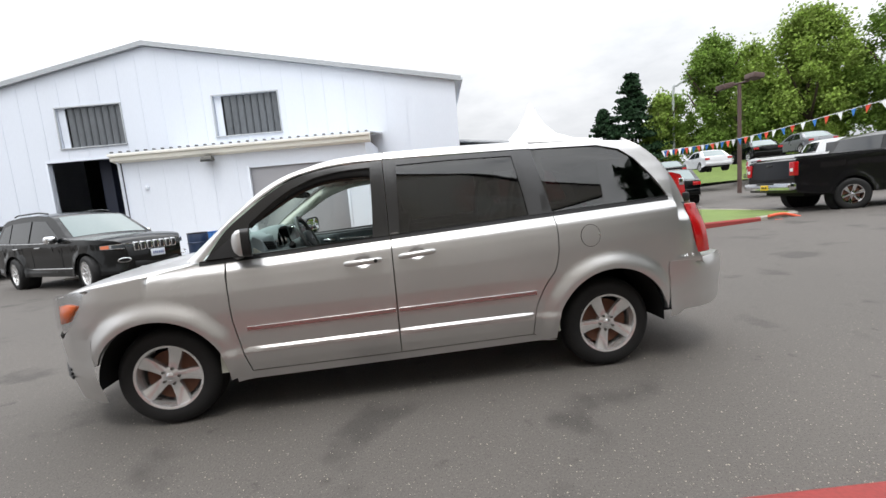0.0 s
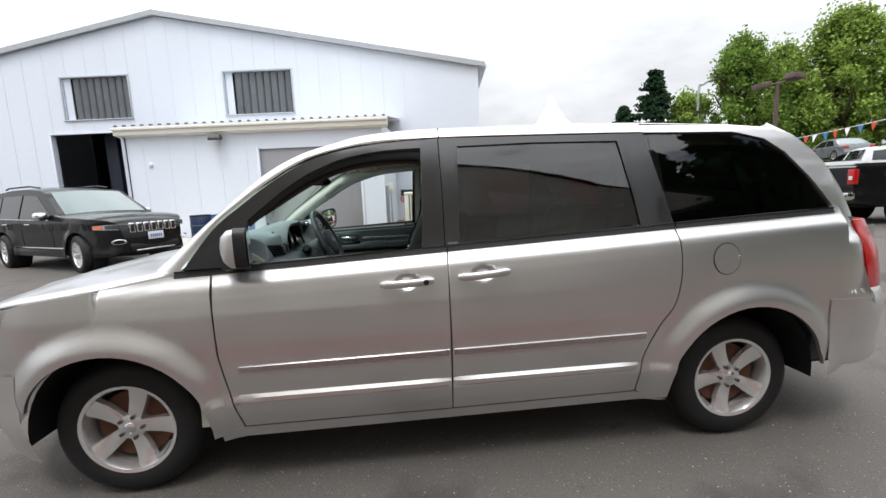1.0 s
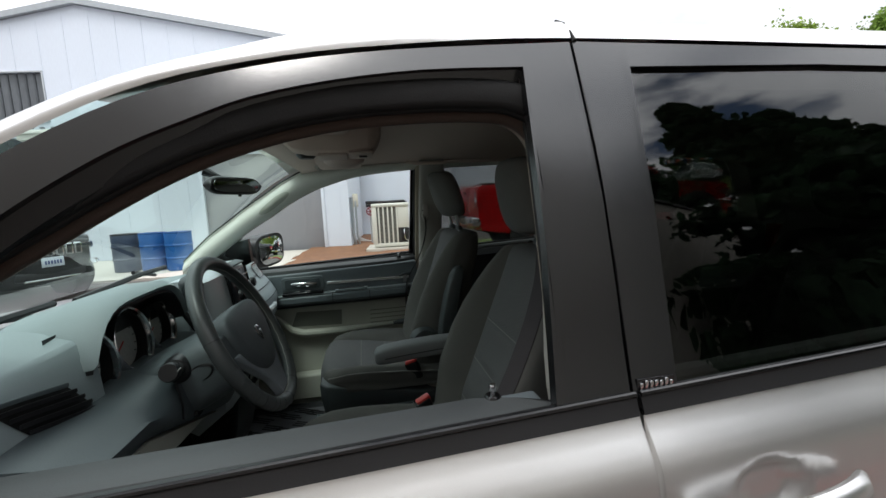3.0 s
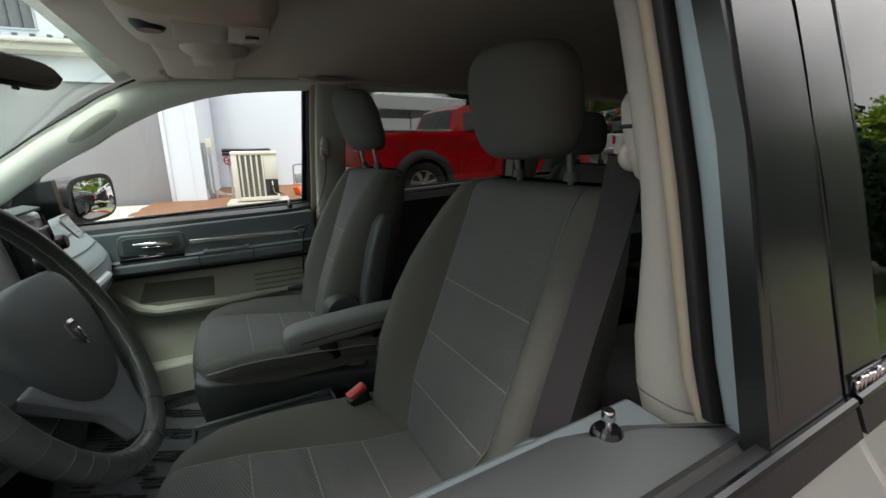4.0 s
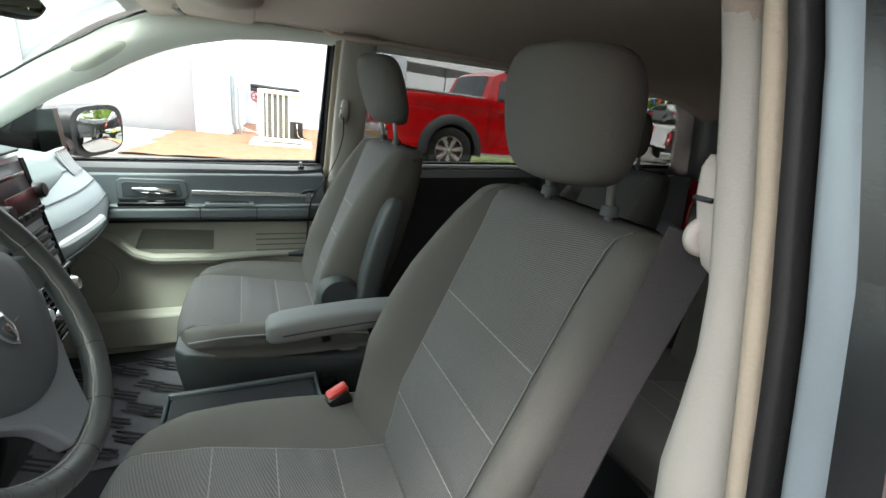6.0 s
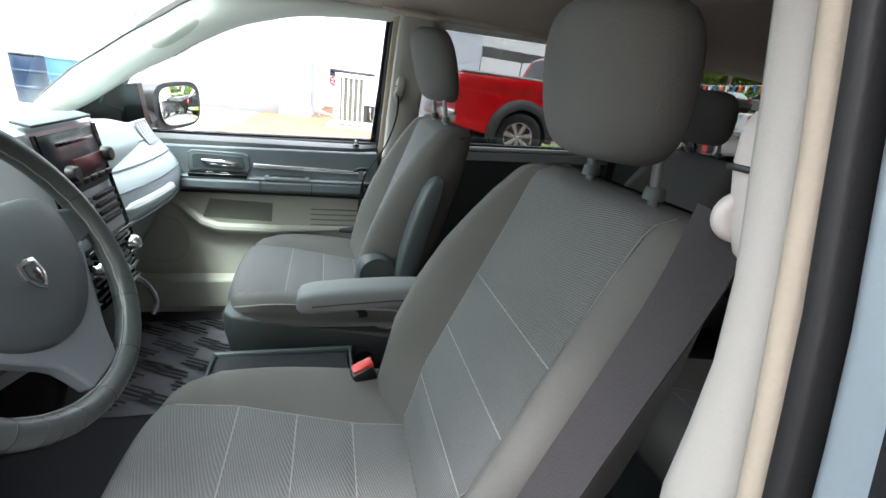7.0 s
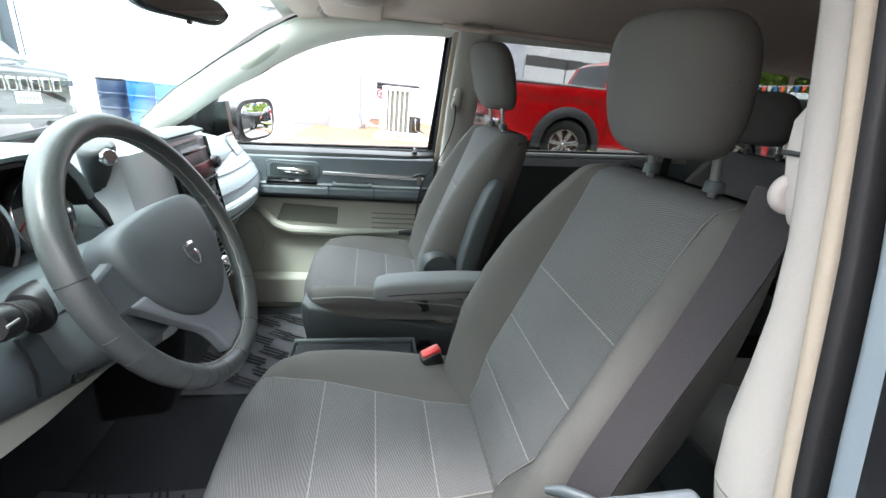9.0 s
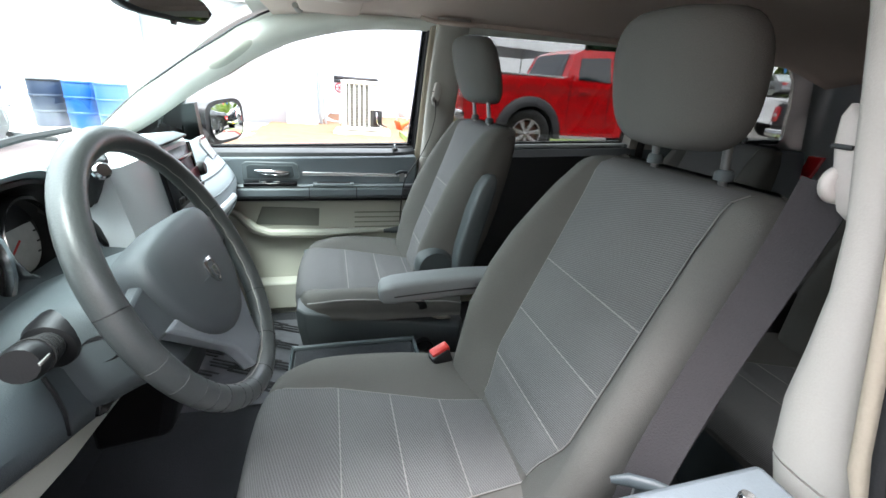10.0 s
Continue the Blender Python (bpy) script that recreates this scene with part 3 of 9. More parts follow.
# nose between the lamps, with grille bars
bm = bmesh.new()
grid(bm, lambda u, v: Vector((-0.86 - 0.08 * (1 - (2 * u - 1) ** 2) + 0.10 * v, 0.68 + 0.594 * u, 0.66 + 0.27 * v)), 14, 6)
part("nose_panel", bm, SILVER, van, solid=0.02)
for k in range(4):
    bm = bmesh.new()
    tube(bm, [(-0.88 - 0.08 * (1 - (2 * u - 1) ** 2) + 0.05 * k / 3, 0.72 + 0.514 * u, 0.70 + 0.055 * k) for u in (i / 10 for i in range(11))], 0.010, 6)
    part("grille_bar", bm, CHROME, van)
# headlamps: lens outline on the corner, with an amber side lamp
hl = [(-0.68, 0.73), (-0.60, 0.70), (-0.49, 0.755), (-0.41, 0.86), (-0.365, 0.95), (-0.42, 0.975), (-0.60, 0.955), (-0.68, 0.93)]
for s in (0, 1):
    body = part("headlamp", sheet(hl, lambda x, z: side(x, z) + 0.012, 0.08), CHROME, van, "headlamp with amber side marker")
    amb = part("amber_marker", sheet([(-0.60, 0.765), (-0.515, 0.785), (-0.43, 0.885), (-0.50, 0.90), (-0.58, 0.885)], lambda x, z: side(x, z) + 0.0, 0.06), AMBER, body, solid=0.01)
    clr = part("lens", sheet(hl, lambda x, z: side(x, z) - 0.006, 0.08), LENS, body)
    if s:
        for o in (body, amb, clr):
            for v in o.data.vertices:
                v.co.y = 2 * MID - v.co.y
# bonnet
bm = bmesh.new()


def bonnet(u, v):
    x = -0.86 + 1.22 * v
    x = x + 0.10 * (2 * u - 1) ** 2 * (1 - v) * 2.0 - 0.0
    ze = float(np.interp(x, (-0.9, -0.6, -0.36, 0.0, 0.12, 0.36), (0.86, 0.935, 0.985, 1.030, 1.045, 1.085)))
    y0 = side(min(x, 0.3), ze) + 0.012
    t = 2 * u - 1
    y = MID + t * (MID - y0)
    crown = float(np.interp(x, (-0.9, -0.5, 0.0, 0.36), (0.03, 0.055, 0.07, 0.07)))
    return Vector((x, y, ze + crown * (1 - abs(t) ** 2.6)))


grid(bm, bonnet, 20, 16)
part("bonnet", bm, SILVER, van, solid=0.015)
# scuttle and wipers
bm = bmesh.new()
grid(bm, lambda u, v: Vector((0.26 + 0.16 * v + 0.12 * (2 * u - 1) ** 2, 0.10 + 1.754 * u, 1.098 + 0.02 * v + 0.045 * (1 - (2 * u - 1) ** 2))), 16, 3)
part("scuttle", bm, BLACK, van)
for y0, y1 in ((0.25, 0.85), (0.95, 1.5)):
    bm = bmesh.new()
    tube(bm, [(0.36, y0, 1.175), (0.40, (y0 + y1) / 2, 1.20), (0.37, y1, 1.19)], 0.009, 6)
    tube(bm, [(0.33, y1, 1.16), (0.385, (y0 + y1) / 2, 1.21)], 0.007, 6)
    part("wiper", bm, BLACK, van)
# windscreen
bm = bmesh.new()


def screen(u, v):
    t = 2 * u - 1
    zl = 1.125 + 0.035 * (1 - t * t)
    zu = 1.645 + 0.045 * (1 - t * t)
    z = zl + (zu - zl) * v
    xe = float(np.interp(z, (1.09, 1.287, 1.417, 1.527, 1.603, 1.648, 1.70), (0.225, 0.445, 0.597, 0.740, 0.890, 1.04, 1.26)))
    xe += 0.03 * smooth01((t - 0.8) / 0.2) * (1 - smooth01((xe - 0.9) / 0.3))
    y0 = side(xe, z) + tuck(xe) - 0.004
    return Vector((xe - 0.09 * (1 - t * t) * (1 - 0.3 * v), y0 + (MID - y0) * 2 * u, z))


grid(bm, screen, 18, 14)
part("windscreen", bm, SCREENGLASS, van, "clear windscreen with a faint green tint")
# roof skin
bm = bmesh.new()


def roof(u, v):
    x = 0.86 + 2.66 * v
    t = 2 * u - 1
    ze = float(np.interp(x, (0.86, 1.0, 1.2, 1.54, 2.1, 2.6, 3.1, 3.3, 3.43, 3.53), (1.58, 1.635, 1.683, 1.708, 1.718, 1.713, 1.688, 1.66, 1.615, 1.52)))
    y0 = side(x, ze) + 0.004 + tuck(x)
    xx = x - 0.02 * (1 - t * t) * (1 - v)
    return Vector((xx, MID + t * (MID - y0), ze + 0.052 * (1 - abs(t) ** 2.4)))


grid(bm, roof, 20, 30)
part("roof", bm, SILVER, van, solid=0.012)
# roof panel seam above the door gap
bm = bmesh.new()
tube(bm, [(1.547, side(1.547, z) - 0.001, z) for z in (1.655, 1.675, 1.695, 1.71)], 0.0035, 6)
part("rail_seam", bm, DARK, van)
# underbody
bm = bmesh.new()
box(bm, (1.55, MID, 0.29), (3.9, 1.45, 0.10), 0.03)
part("underbody", bm, DARK, van)
for cx, cz, r in ARCH:
    for y0, y1 in ((0.055, 0.42), (1.534, 1.899)):
        bm = bmesh.new()
        grid(bm, lambda u, v: Vector((cx + (r + 0.012) * math.cos(radians(184 - 188 * u)), y0 + (y1 - y0) * v, cz + (r + 0.012) * math.sin(radians(184 - 188 * u)))), 20, 2)
        ya = 0.42 if y0 < 1 else 1.534
        ring = [bm.verts.new((cx + (r + 0.012) * math.cos(radians(184 - 188 * k / 20)), ya, cz + (r + 0.012) * math.sin(radians(184 - 188 * k / 20)))) for k in range(21)]
        bm.faces.new(ring)
        part("wheel_arch_liner", bm, DARK, van)


# ---- wheels ----
def spoke_wheel(parent, m, R=0.335, rim=0.218, w=0.215, spokes=5, name="wheel", face=None, cap=True):
    """A tyre with a spoked rim. Local: axle along z, outer face at z > 0."""
    bm = bmesh.new()
    h = w / 2
    lathe(bm, [(rim - 0.004, h - 0.012), (rim + 0.012, h - 0.002), (R - 0.055, h + 0.004), (R - 0.022, h - 0.012), (R - 0.004, h - 0.04), (R, h - 0.06), (R, -h + 0.05), (R - 0.03, -h), (rim, -h + 0.01)], m, 56, close=True)
    ty = part(name, bm, TYRE, parent, "black tyre on a spoked alloy rim")
    bm = bmesh.new()
    for k in range(4):
        rr = R + 0.0005
        zz = -h + 0.06 + k * (w - 0.12) / 3
        lathe(bm, [(rr, zz - 0.004), (rr + 0.001, zz), (rr, zz + 0.004), (rr - 0.008, zz)], m, 40, close=True)
    part("tread_groove", bm, RUBBER, ty)
    bm = bmesh.new()
    lathe(bm, [(rim + 0.002, h - 0.010), (rim + 0.002, h - 0.002), (rim - 0.014, h - 0.006), (rim - 0.024, h - 0.04), (rim - 0.03, -h + 0.03), (rim - 0.02, -h + 0.02)], m, 48, close=True)
    lathe(bm, [(0.001, h - 0.022), (0.03, h - 0.022), (0.062, h - 0.034), (0.07, h - 0.07), (0.001, h - 0.07)], m, 24)
    part("rim", bm, face or ALLOY, ty)
    for s in range(spokes):
        a0 = 2 * math.pi * (s + 0.25) / spokes
        bm = bmesh.new()
        rings = []
        for t in (0.0, 0.25, 0.6, 1.0):
            r = 0.045 + (rim - 0.062) * t
            hw = 0.030 + 0.018 * t
            zt = h - 0.030 + 0.016 * t - 0.012 * math.sin(math.pi * t)
            pr = [(-hw, zt - 0.03), (-hw * 0.92, zt - 0.004), (-hw * 0.35, zt), (hw * 0.35, zt), (hw * 0.92, zt - 0.004), (hw, zt - 0.03)]
            rings.append([m @ Vector((r * math.cos(a0) - q * math.sin(a0), r * math.sin(a0) + q * math.cos(a0), z)) for q, z in pr])
        loft(bm, rings)
        part("spoke", bm, face or ALLOY, ty)
    bm = bmesh.new()
    lathe(bm, [(0.001, h - 0.075), (rim - 0.05, h - 0.075), (rim - 0.05, h - 0.10), (0.001, h - 0.10)], m, 32)
    part("brake_disc", bm, RUST, ty)
    for k in range(5):
        a = 2 * math.pi * (k + 0.25) / 5
        bm = bmesh.new()
        lathe(bm, [(0.001, h - 0.016), (0.009, h - 0.018), (0.010, h - 0.04)], m @ Matrix.Translation((0.054 * math.cos(a), 0.054 * math.sin(a), 0)), 8)
        part("lug_nut", bm, surface("dull_nut", rgb(92, 90, 88), 0.4, 0.7), ty)
    if cap:
        bm = bmesh.new()
        lathe(bm, [(0.001, h - 0.010), (0.018, h - 0.011), (0.027, h - 0.018), (0.028, h - 0.03)], m, 20)
        part("centre_cap", bm, CHROME, ty)
    return ty


for ax, spin in zip(AXLES, (-18, 24)):
    for y, rx in ((WHEEL_Y + 0.06, 90), (2 * MID - WHEEL_Y - 0.06, -90)):
        spoke_wheel(van, pose(ax, y + (0.04 if y < MID else -0.04), WHEEL_Z, rx, 0, 0) @ pose(0, 0, 0, 0, 0, spin))


# ---- side mirrors ----
def side_mirror(mirror):
    """The left mirror, or its image on the right."""
    f = (lambda p: Vector((p[0], 2 * MID - p[1], p[2]))) if mirror else (lambda p: Vector(p))
    SH = -0.5 if mirror else -0.22
    bm = bmesh.new()
    rings = []
    c, hw, hh = ((0.61, -0.115, 1.178), 0.105, 0.088) if mirror else ((0.625, -0.052, 1.190), 0.062, 0.086)
    for t, sx in ((0.0, 0.25), (0.12, 0.65), (0.4, 0.93), (0.75, 1.0), (1.0, 1.0)):
        x = c[0] - (0.10 if mirror else 0.05) + (0.14 if mirror else 0.09) * t
        ring = []
        for k in range(24):
            a = 2 * math.pi * k / 24
            yy = abs(math.cos(a)) ** 0.55 * math.copysign(1, math.cos(a)) * hw * sx
            zz = abs(math.sin(a)) ** 0.55 * math.copysign(1, math.sin(a)) * hh * sx
            ring.append(f((x + SH * yy, c[1] + yy, c[2] + zz - 0.09 * yy)))
        rings.append(ring)
    loft(bm, rings)
    sh = part("side_mirror", bm, BLACK if mirror else SILVER, van, "black door mirror" if mirror else "silver door mirror with a black base")
    bm = bmesh.new()
    ring = [f((c[0] + (0.040 if mirror else 0.012) + SH * y, c[1] + y, c[2] + z - 0.09 * y)) for y, z in ((abs(math.cos(a)) ** 0.55 * math.copysign(1, math.cos(a)) * (hw + 0.002), abs(math.sin(a)) ** 0.55 * math.copysign(1, math.sin(a)) * (hh + 0.002)) for a in (2 * math.pi * k / 24 for k in range(24)))]
    ring2 = [p + Vector((0.022 if mirror else 0.050, 0, 0)) for p in ring]
    loft(bm, [ring, ring2])
    part("mirror_shell", bm, BLACK, sh)
    bm = bmesh.new()
    mid = sum(ring2, Vector()) / 24
    r3 = [mid + (p - mid) * 0.82 for p in ring2]
    r3 = [p + Vector((0.006 + (-0.075 if mirror else 0.0) * (p.z - mid.z), 0, 0)) for p in r3]
    mid3 = sum(r3, Vector()) / 24
    bulge = 0.0034 if mirror else 0.0
    rows = [[bm.verts.new(mid3 + (p - mid3) * q + Vector((bulge * (1 - q * q), 0, 0))) for p in r3] for q in (0.02, 0.25, 0.5, 0.75, 1.0)]
    for a, b in zip(rows, rows[1:]):
        for k in range(24):
            bm.faces.new((a[k], a[(k + 1) % 24], b[(k + 1) % 24], b[k]))
    bm.faces.new(rows[0])
    part("mirror_glass", bm, MIRROR, sh, "mirror glass")
    bm = bmesh.new()
    tube(bm, [f(p) for p in ((0.58, 0.04, 1.125), (0.585, 0.0, 1.125), (0.59, -0.04, 1.135))], [0.045, 0.04, 0.035], 10)
    part("mirror_arm", bm, BLACK, sh)
    bm = bmesh.new()
    loft(bm, [[f(p) for p in ((0.36, 0.052 + d, 1.095), (0.62, 0.052 + d, 1.10), (0.62, 0.095 + d, 1.262), (0.56, 0.09 + d, 1.25))] for d in (-0.012, 0.03)])
    part("mirror_sail", bm, BLACK, sh)


side_mirror(False)
side_mirror(True)

# ---- the minivan: cabin ----
def ribbed(name, col, pitch, rough=0.9):
    """Woven seat cloth: fine ribs across the seat, broken into small cells."""
    m = surface(name, col, rough, 0, 0.10, 7, 420, 0.0, spec=0.2)
    n, l = m.node_tree.nodes, m.node_tree.links
    co = n.new("ShaderNodeTexCoord")
    sep = n.new("ShaderNodeSeparateXYZ")
    l.new(co.outputs["Object"], sep.inputs[0])

    def math_node(op, a, b=None):
        k = n.new("ShaderNodeMath")
        k.operation = op
        for i, v in enumerate((a, b)):
            if v is None:
                continue
            if isinstance(v, float):
                k.inputs[i].default_value = v
            else:
                l.new(v, k.inputs[i])
        return k.outputs[0]
    run = math_node("ADD", sep.outputs["X"], sep.outputs["Z"])
    skew = math_node("ADD", run, math_node("MULTIPLY", sep.outputs["Y"], 0.30))
    rib = math_node("SINE", math_node("MULTIPLY", skew, 6.2832 / pitch))
    cell = math_node("SINE", math_node("MULTIPLY", sep.outputs["Y"], 6.2832 / (pitch * 1.25)))
    no = n.new("ShaderNodeTexNoise")
    no.inputs["Scale"].default_value = 500
    l.new(co.outputs["Object"], no.inputs["Vector"])
    weave = math_node("ADD", math_node("ADD", rib, math_node("MULTIPLY", math_node("MULTIPLY", rib, cell), 0.45)), no.outputs["Fac"])
    dots = n.new("ShaderNodeMapRange")
    dots.inputs["From Min"].default_value = -1.0
    dots.inputs["From Max"].default_value = 2.0
    dots.inputs["To Min"].default_value = 0.72
    dots.inputs["To Max"].default_value = 1.24
    l.new(weave, dots.inputs["Value"])
    sc = n.new("ShaderNodeVectorMath")
    sc.operation = "SCALE"
    l.new(n["Principled BSDF"].inputs["Base Color"].links[0].from_socket, sc.inputs[0])
    l.new(dots.outputs["Result"], sc.inputs["Scale"])
    l.new(sc.outputs["Vector"], n["Principled BSDF"].inputs["Base Color"])
    b = n.new("ShaderNodeBump")
    b.inputs["Strength"].default_value = 0.5
    b.inputs["Distance"].default_value = 0.0008
    l.new(weave, b.inputs["Height"])
    l.new(b.outputs["Normal"], n["Principled BSDF"].inputs["Normal"])
    return m


CLOTH = surface("seat_cloth", rgb(96, 95, 92), 0.92, 0, 0.10, 5, 600, 0.22, spec=0.2)
INSERT = ribbed("ribbed_seat_cloth", rgb(101, 101, 101), 0.0044)
PIPING = surface("seat_stitching", rgb(126, 125, 122), 0.8, 0, 0.1, 30, 900, 0.1)
SEATPLASTIC = surface("slate_plastic", rgb(68, 74, 76), 0.55, 0, 0.06, 6, 500, 0.08)
DASHTOP = surface("dash_slate", rgb(128, 139, 141), 0.6, 0, 0.05, 5, 600, 0.1)
DASHDARK = surface("dash_dark_slate", rgb(62, 70, 73), 0.5, 0, 0.05, 5, 600, 0.1)
DASHPALE = surface("pale_satin_plastic", rgb(186, 192, 196), 0.38, 0.15, 0.03, 5, 500, 0.03)
DOORPALE = surface("stone_grey_plastic", rgb(176, 177, 166), 0.6, 0, 0.04, 4, 500, 0.08)
DOORDARK = surface("slate_door_plastic", rgb(94, 102, 106), 0.5, 0, 0.05, 5, 500, 0.1)
PILLAR = surface("pale_pillar_trim", rgb(158, 155, 148), 0.7, 0, 0.04, 4, 500, 0.08)
# the pillar plastic again, lightened for daylight through the windscreen
PILLARLIT = surface("screen_lit_trim", rgb(206, 207, 198), 0.65, 0, 0.04, 4, 500, 0.08)
CREAM = surface("cream_weather_strip", rgb(154, 144, 128), 0.8, 0, 0.06, 8, 300, 0.1)
FRAMEPAINT = surface("frame_paint", rgb(142, 154, 160), 0.35, 0.3, 0.03, 5, 400, 0.02)
LINER = surface("headliner_cloth", rgb(196, 179, 168), 0.95, 0, 0.05, 5, 700, 0.2)
CARPET = surface("dark_carpet", rgb(44, 46, 50), 0.95, 0, 0.25, 12, 500, 0.6)
LEATHER = surface("worn_grey_leather", rgb(62, 66, 66), 0.36, 0, 0.12, 9, 420, 0.06)
BELTWEB = surface("belt_webbing", rgb(33, 30, 32), 0.8, 0, 0.2, 20, 500, 0.2)
GLOSSBLACK = surface("gloss_black", rgb(14, 14, 16), 0.12, 0, 0.05, 4, 100, 0.0)
PAPER = surface("paper_mat", rgb(80, 81, 86), 0.7, 0, 0.12, 4, 40, 0.15)
RADIORED = surface("dim_red_display", rgb(78, 26, 34), 0.3, 0, 0.1, 20, 200, 0.0)
YMIR = lambda p: Vector((p[0], 2 * MID - p[1], p[2]))

# floor, sills, bulkhead
bm = bmesh.new()
box(bm, (1.53, MID, 0.385), (2.14, 1.72, 0.05), 0.01)
box(bm, (3.05, MID, 0.385), (0.90, 1.04, 0.05), 0.01)
box(bm, (3.68, MID, 0.385), (0.34, 1.66, 0.05), 0.01)
part("cabin_floor", bm, CARPET, van, "dark carpeted floor")
bm = bmesh.new()
grid(bm, lambda u, v: Vector((0.22 + 0.55 * max(0, 0.55 - v) * 0.9, 0.14 + 1.674 * u, 0.41 + 0.68 * v)), 8, 8)
part("bulkhead", bm, CARPET, van)
for m0 in (False, True):
    f = YMIR if m0 else Vector
    bm = bmesh.new()
    loft(bm, [[f(p) for p in ((x, 0.07, 0.33), (x, 0.22, 0.36), (x, 0.22, 0.445), (x, 0.19, 0.455), (x, 0.08, 0.445))] for x in (0.35, 1.5, 2.7)])
    part("door_step", bm, DOORPALE, van)
# rear wheel boxes and side linings behind the doors
for m0 in (False, True):
    f = YMIR if m0 else Vector
    bm = bmesh.new()
    loft(bm, [[f((x, y, z)) for y, z in (((0.42, 0.4), (0.45, 0.4), (0.45, 0.86), (0.16, 0.92), (0.13, 1.18), (0.09, 1.18), (0.10, 0.84), (0.42, 0.82)) if 2.6 < x < 3.52 else ((0.10, 0.4), (0.2, 0.4), (0.2, 0.5), (0.16, 0.9), (0.13, 1.18), (0.09, 1.18), (0.095, 0.8), (0.10, 0.6)))] for x in (2.5, 2.59, 2.61, 3.51, 3.53, 3.7)])
    part("rear_side_lining", bm, DOORDARK, van)

# headliner
bm = bmesh.new()


def liner(u, v):
    x = 0.93 + 2.55 * v
    t = 2 * u - 1
    ze = float(np.interp(x, (0.93, 1.1, 1.3, 1.6, 2.6, 3.2, 3.5), (1.575, 1.598, 1.605, 1.61, 1.61, 1.58, 1.50)))
    return Vector((x - 0.05 * (1 - t * t) * (1 - v) ** 4, MID + t * (MID - 0.262), ze + 0.075 * (1 - abs(t) ** 2.2) * (0.55 + 0.45 * min(1, v * 6))))


grid(bm, liner, 24, 26)
part("headliner", bm, LINER, van, "taupe cloth headliner", solid=0.008)


# windscreen pillar trims with a flush oval grip; light from the screen is in their colour
AP = curve([(0.32, 1.095, 1.17), (0.45, 1.165, 1.285), (0.55, 1.235, 1.355), (0.64, 1.298, 1.418), (0.745, 1.360, 1.482), (0.825, 1.412, 1.532), (0.957, 1.478, 1.592), (1.066, 1.515, 1.610), (1.182, 1.543, 1.618), (1.36, 1.562, 1.624), (1.6, 1.572, 1.632), (2.3, 1.585, 1.63)], 4)


def pillar_in(x, t):
    """Inner face of the pillar trim: t 0 at the door side, 1 at the screen side."""
    zl = float(np.interp(x, [p[0] for p in AP], [p[1] for p in AP]))
    zu = float(np.interp(x, [p[0] for p in AP], [p[2] for p in AP]))
    z = zl + (zu - zl) * t
    y0, y1 = side(x, zl) + 0.060, side(x, zu) + 0.055
    return Vector((x, y0 + (y1 - y0) * t + 0.030 * math.sin(math.pi * min(1, t * 1.15)) ** 0.8, z))


def a_pillar(m0):
    f = YMIR if m0 else Vector
    bm = bmesh.new()
    rings = []
    for x, zl, zu in AP:
        zl -= 0.0 if m0 else 0.016
        ring = [f((x, side(x, zl) + 0.025, zl + 0.004))] + [f(pillar_in(x, k / 9)) for k in range(10)] + [f((x, side(x, zu) + 0.02, zu + 0.003)), f((x, side(x, (zl + zu) / 2) + 0.028, (zl + zu) / 2))]
        if not m0:
            # stays behind the bead of the open doorway
            ring = [Vector((p.x, max(p.y, side(x, p.z) + 0.075), max(p.z, zl + 0.03))) for p in ring]
        rings.append(ring)
    loft(bm, rings)
    ap = part("windscreen_pillar_trim", bm, PILLARLIT, van, "pale grey-green windscreen pillar trim, toned up as lit through the glass", smooth=50)
    bm = bmesh.new()
    tube(bm, [f(pillar_in(x, 1) + Vector((0, -0.002, 0.002))) for x, zl, zu in AP if x < 1.0], 0.004, 6)
    part("screen_edge", bm, BLACK, ap, "black edge of the windscreen")
    bm = bmesh.new()

    def grip(u, v):
        a, r = 2 * math.pi * u, v
        x = 0.782 + 0.075 * r * math.cos(a)
        p = pillar_in(x, 0.42 + 0.20 * r * math.sin(a))
        return f((p.x, p.y + 0.0025 - 0.002 * r, p.z))
    grid(bm, grip, 28, 4, loop_u=True)
    part("grip_recess", bm, surface("handle_recess", rgb(166, 168, 157), 0.75, 0, 0.04, 4, 500, 0.08), ap)


a_pillar(False)
a_pillar(True)


# centre pillars: layered strips along the leaning door edge
def upright(name, mat, x0, x1, yi, yo, zlo, zhi, m0, label="", r=0.006, lean=1.0, widen=0.0):
    """A strip along the pillar: x0..x1 wide, from yo (outer) to yi (inner), measured at z 1.23."""
    f = YMIR if m0 else Vector
    bm = bmesh.new()
    rings = []
    for k in range(11):
        z = zlo + (zhi - zlo) * k / 10
        d = (side(1.46, z) - side(1.46, 1.23)) * lean
        xs = 0.02 * (z - 1.23)
        wd = widen * smooth01((1.30 - z) / 0.3)
        hx, hy = (x1 - x0) / 2, (yi - yo) / 2
        cx, cy = (x0 + x1) / 2 + xs, (yi + yo) / 2 + d
        ring = []
        for q in range(28):
            a = 2 * math.pi * q / 28
            ex = 0.62 if mat in (PILLAR, CREAM) else 0.4
            ring.append(f((cx + hx * math.copysign(abs(math.cos(a)) ** ex, math.cos(a)), cy + wd + (hy + wd) * math.copysign(abs(math.sin(a)) ** ex, math.sin(a)), z)))
        rings.append(ring)
    loft(bm, rings)
    return part(name, bm, mat, van, label, smooth=50)


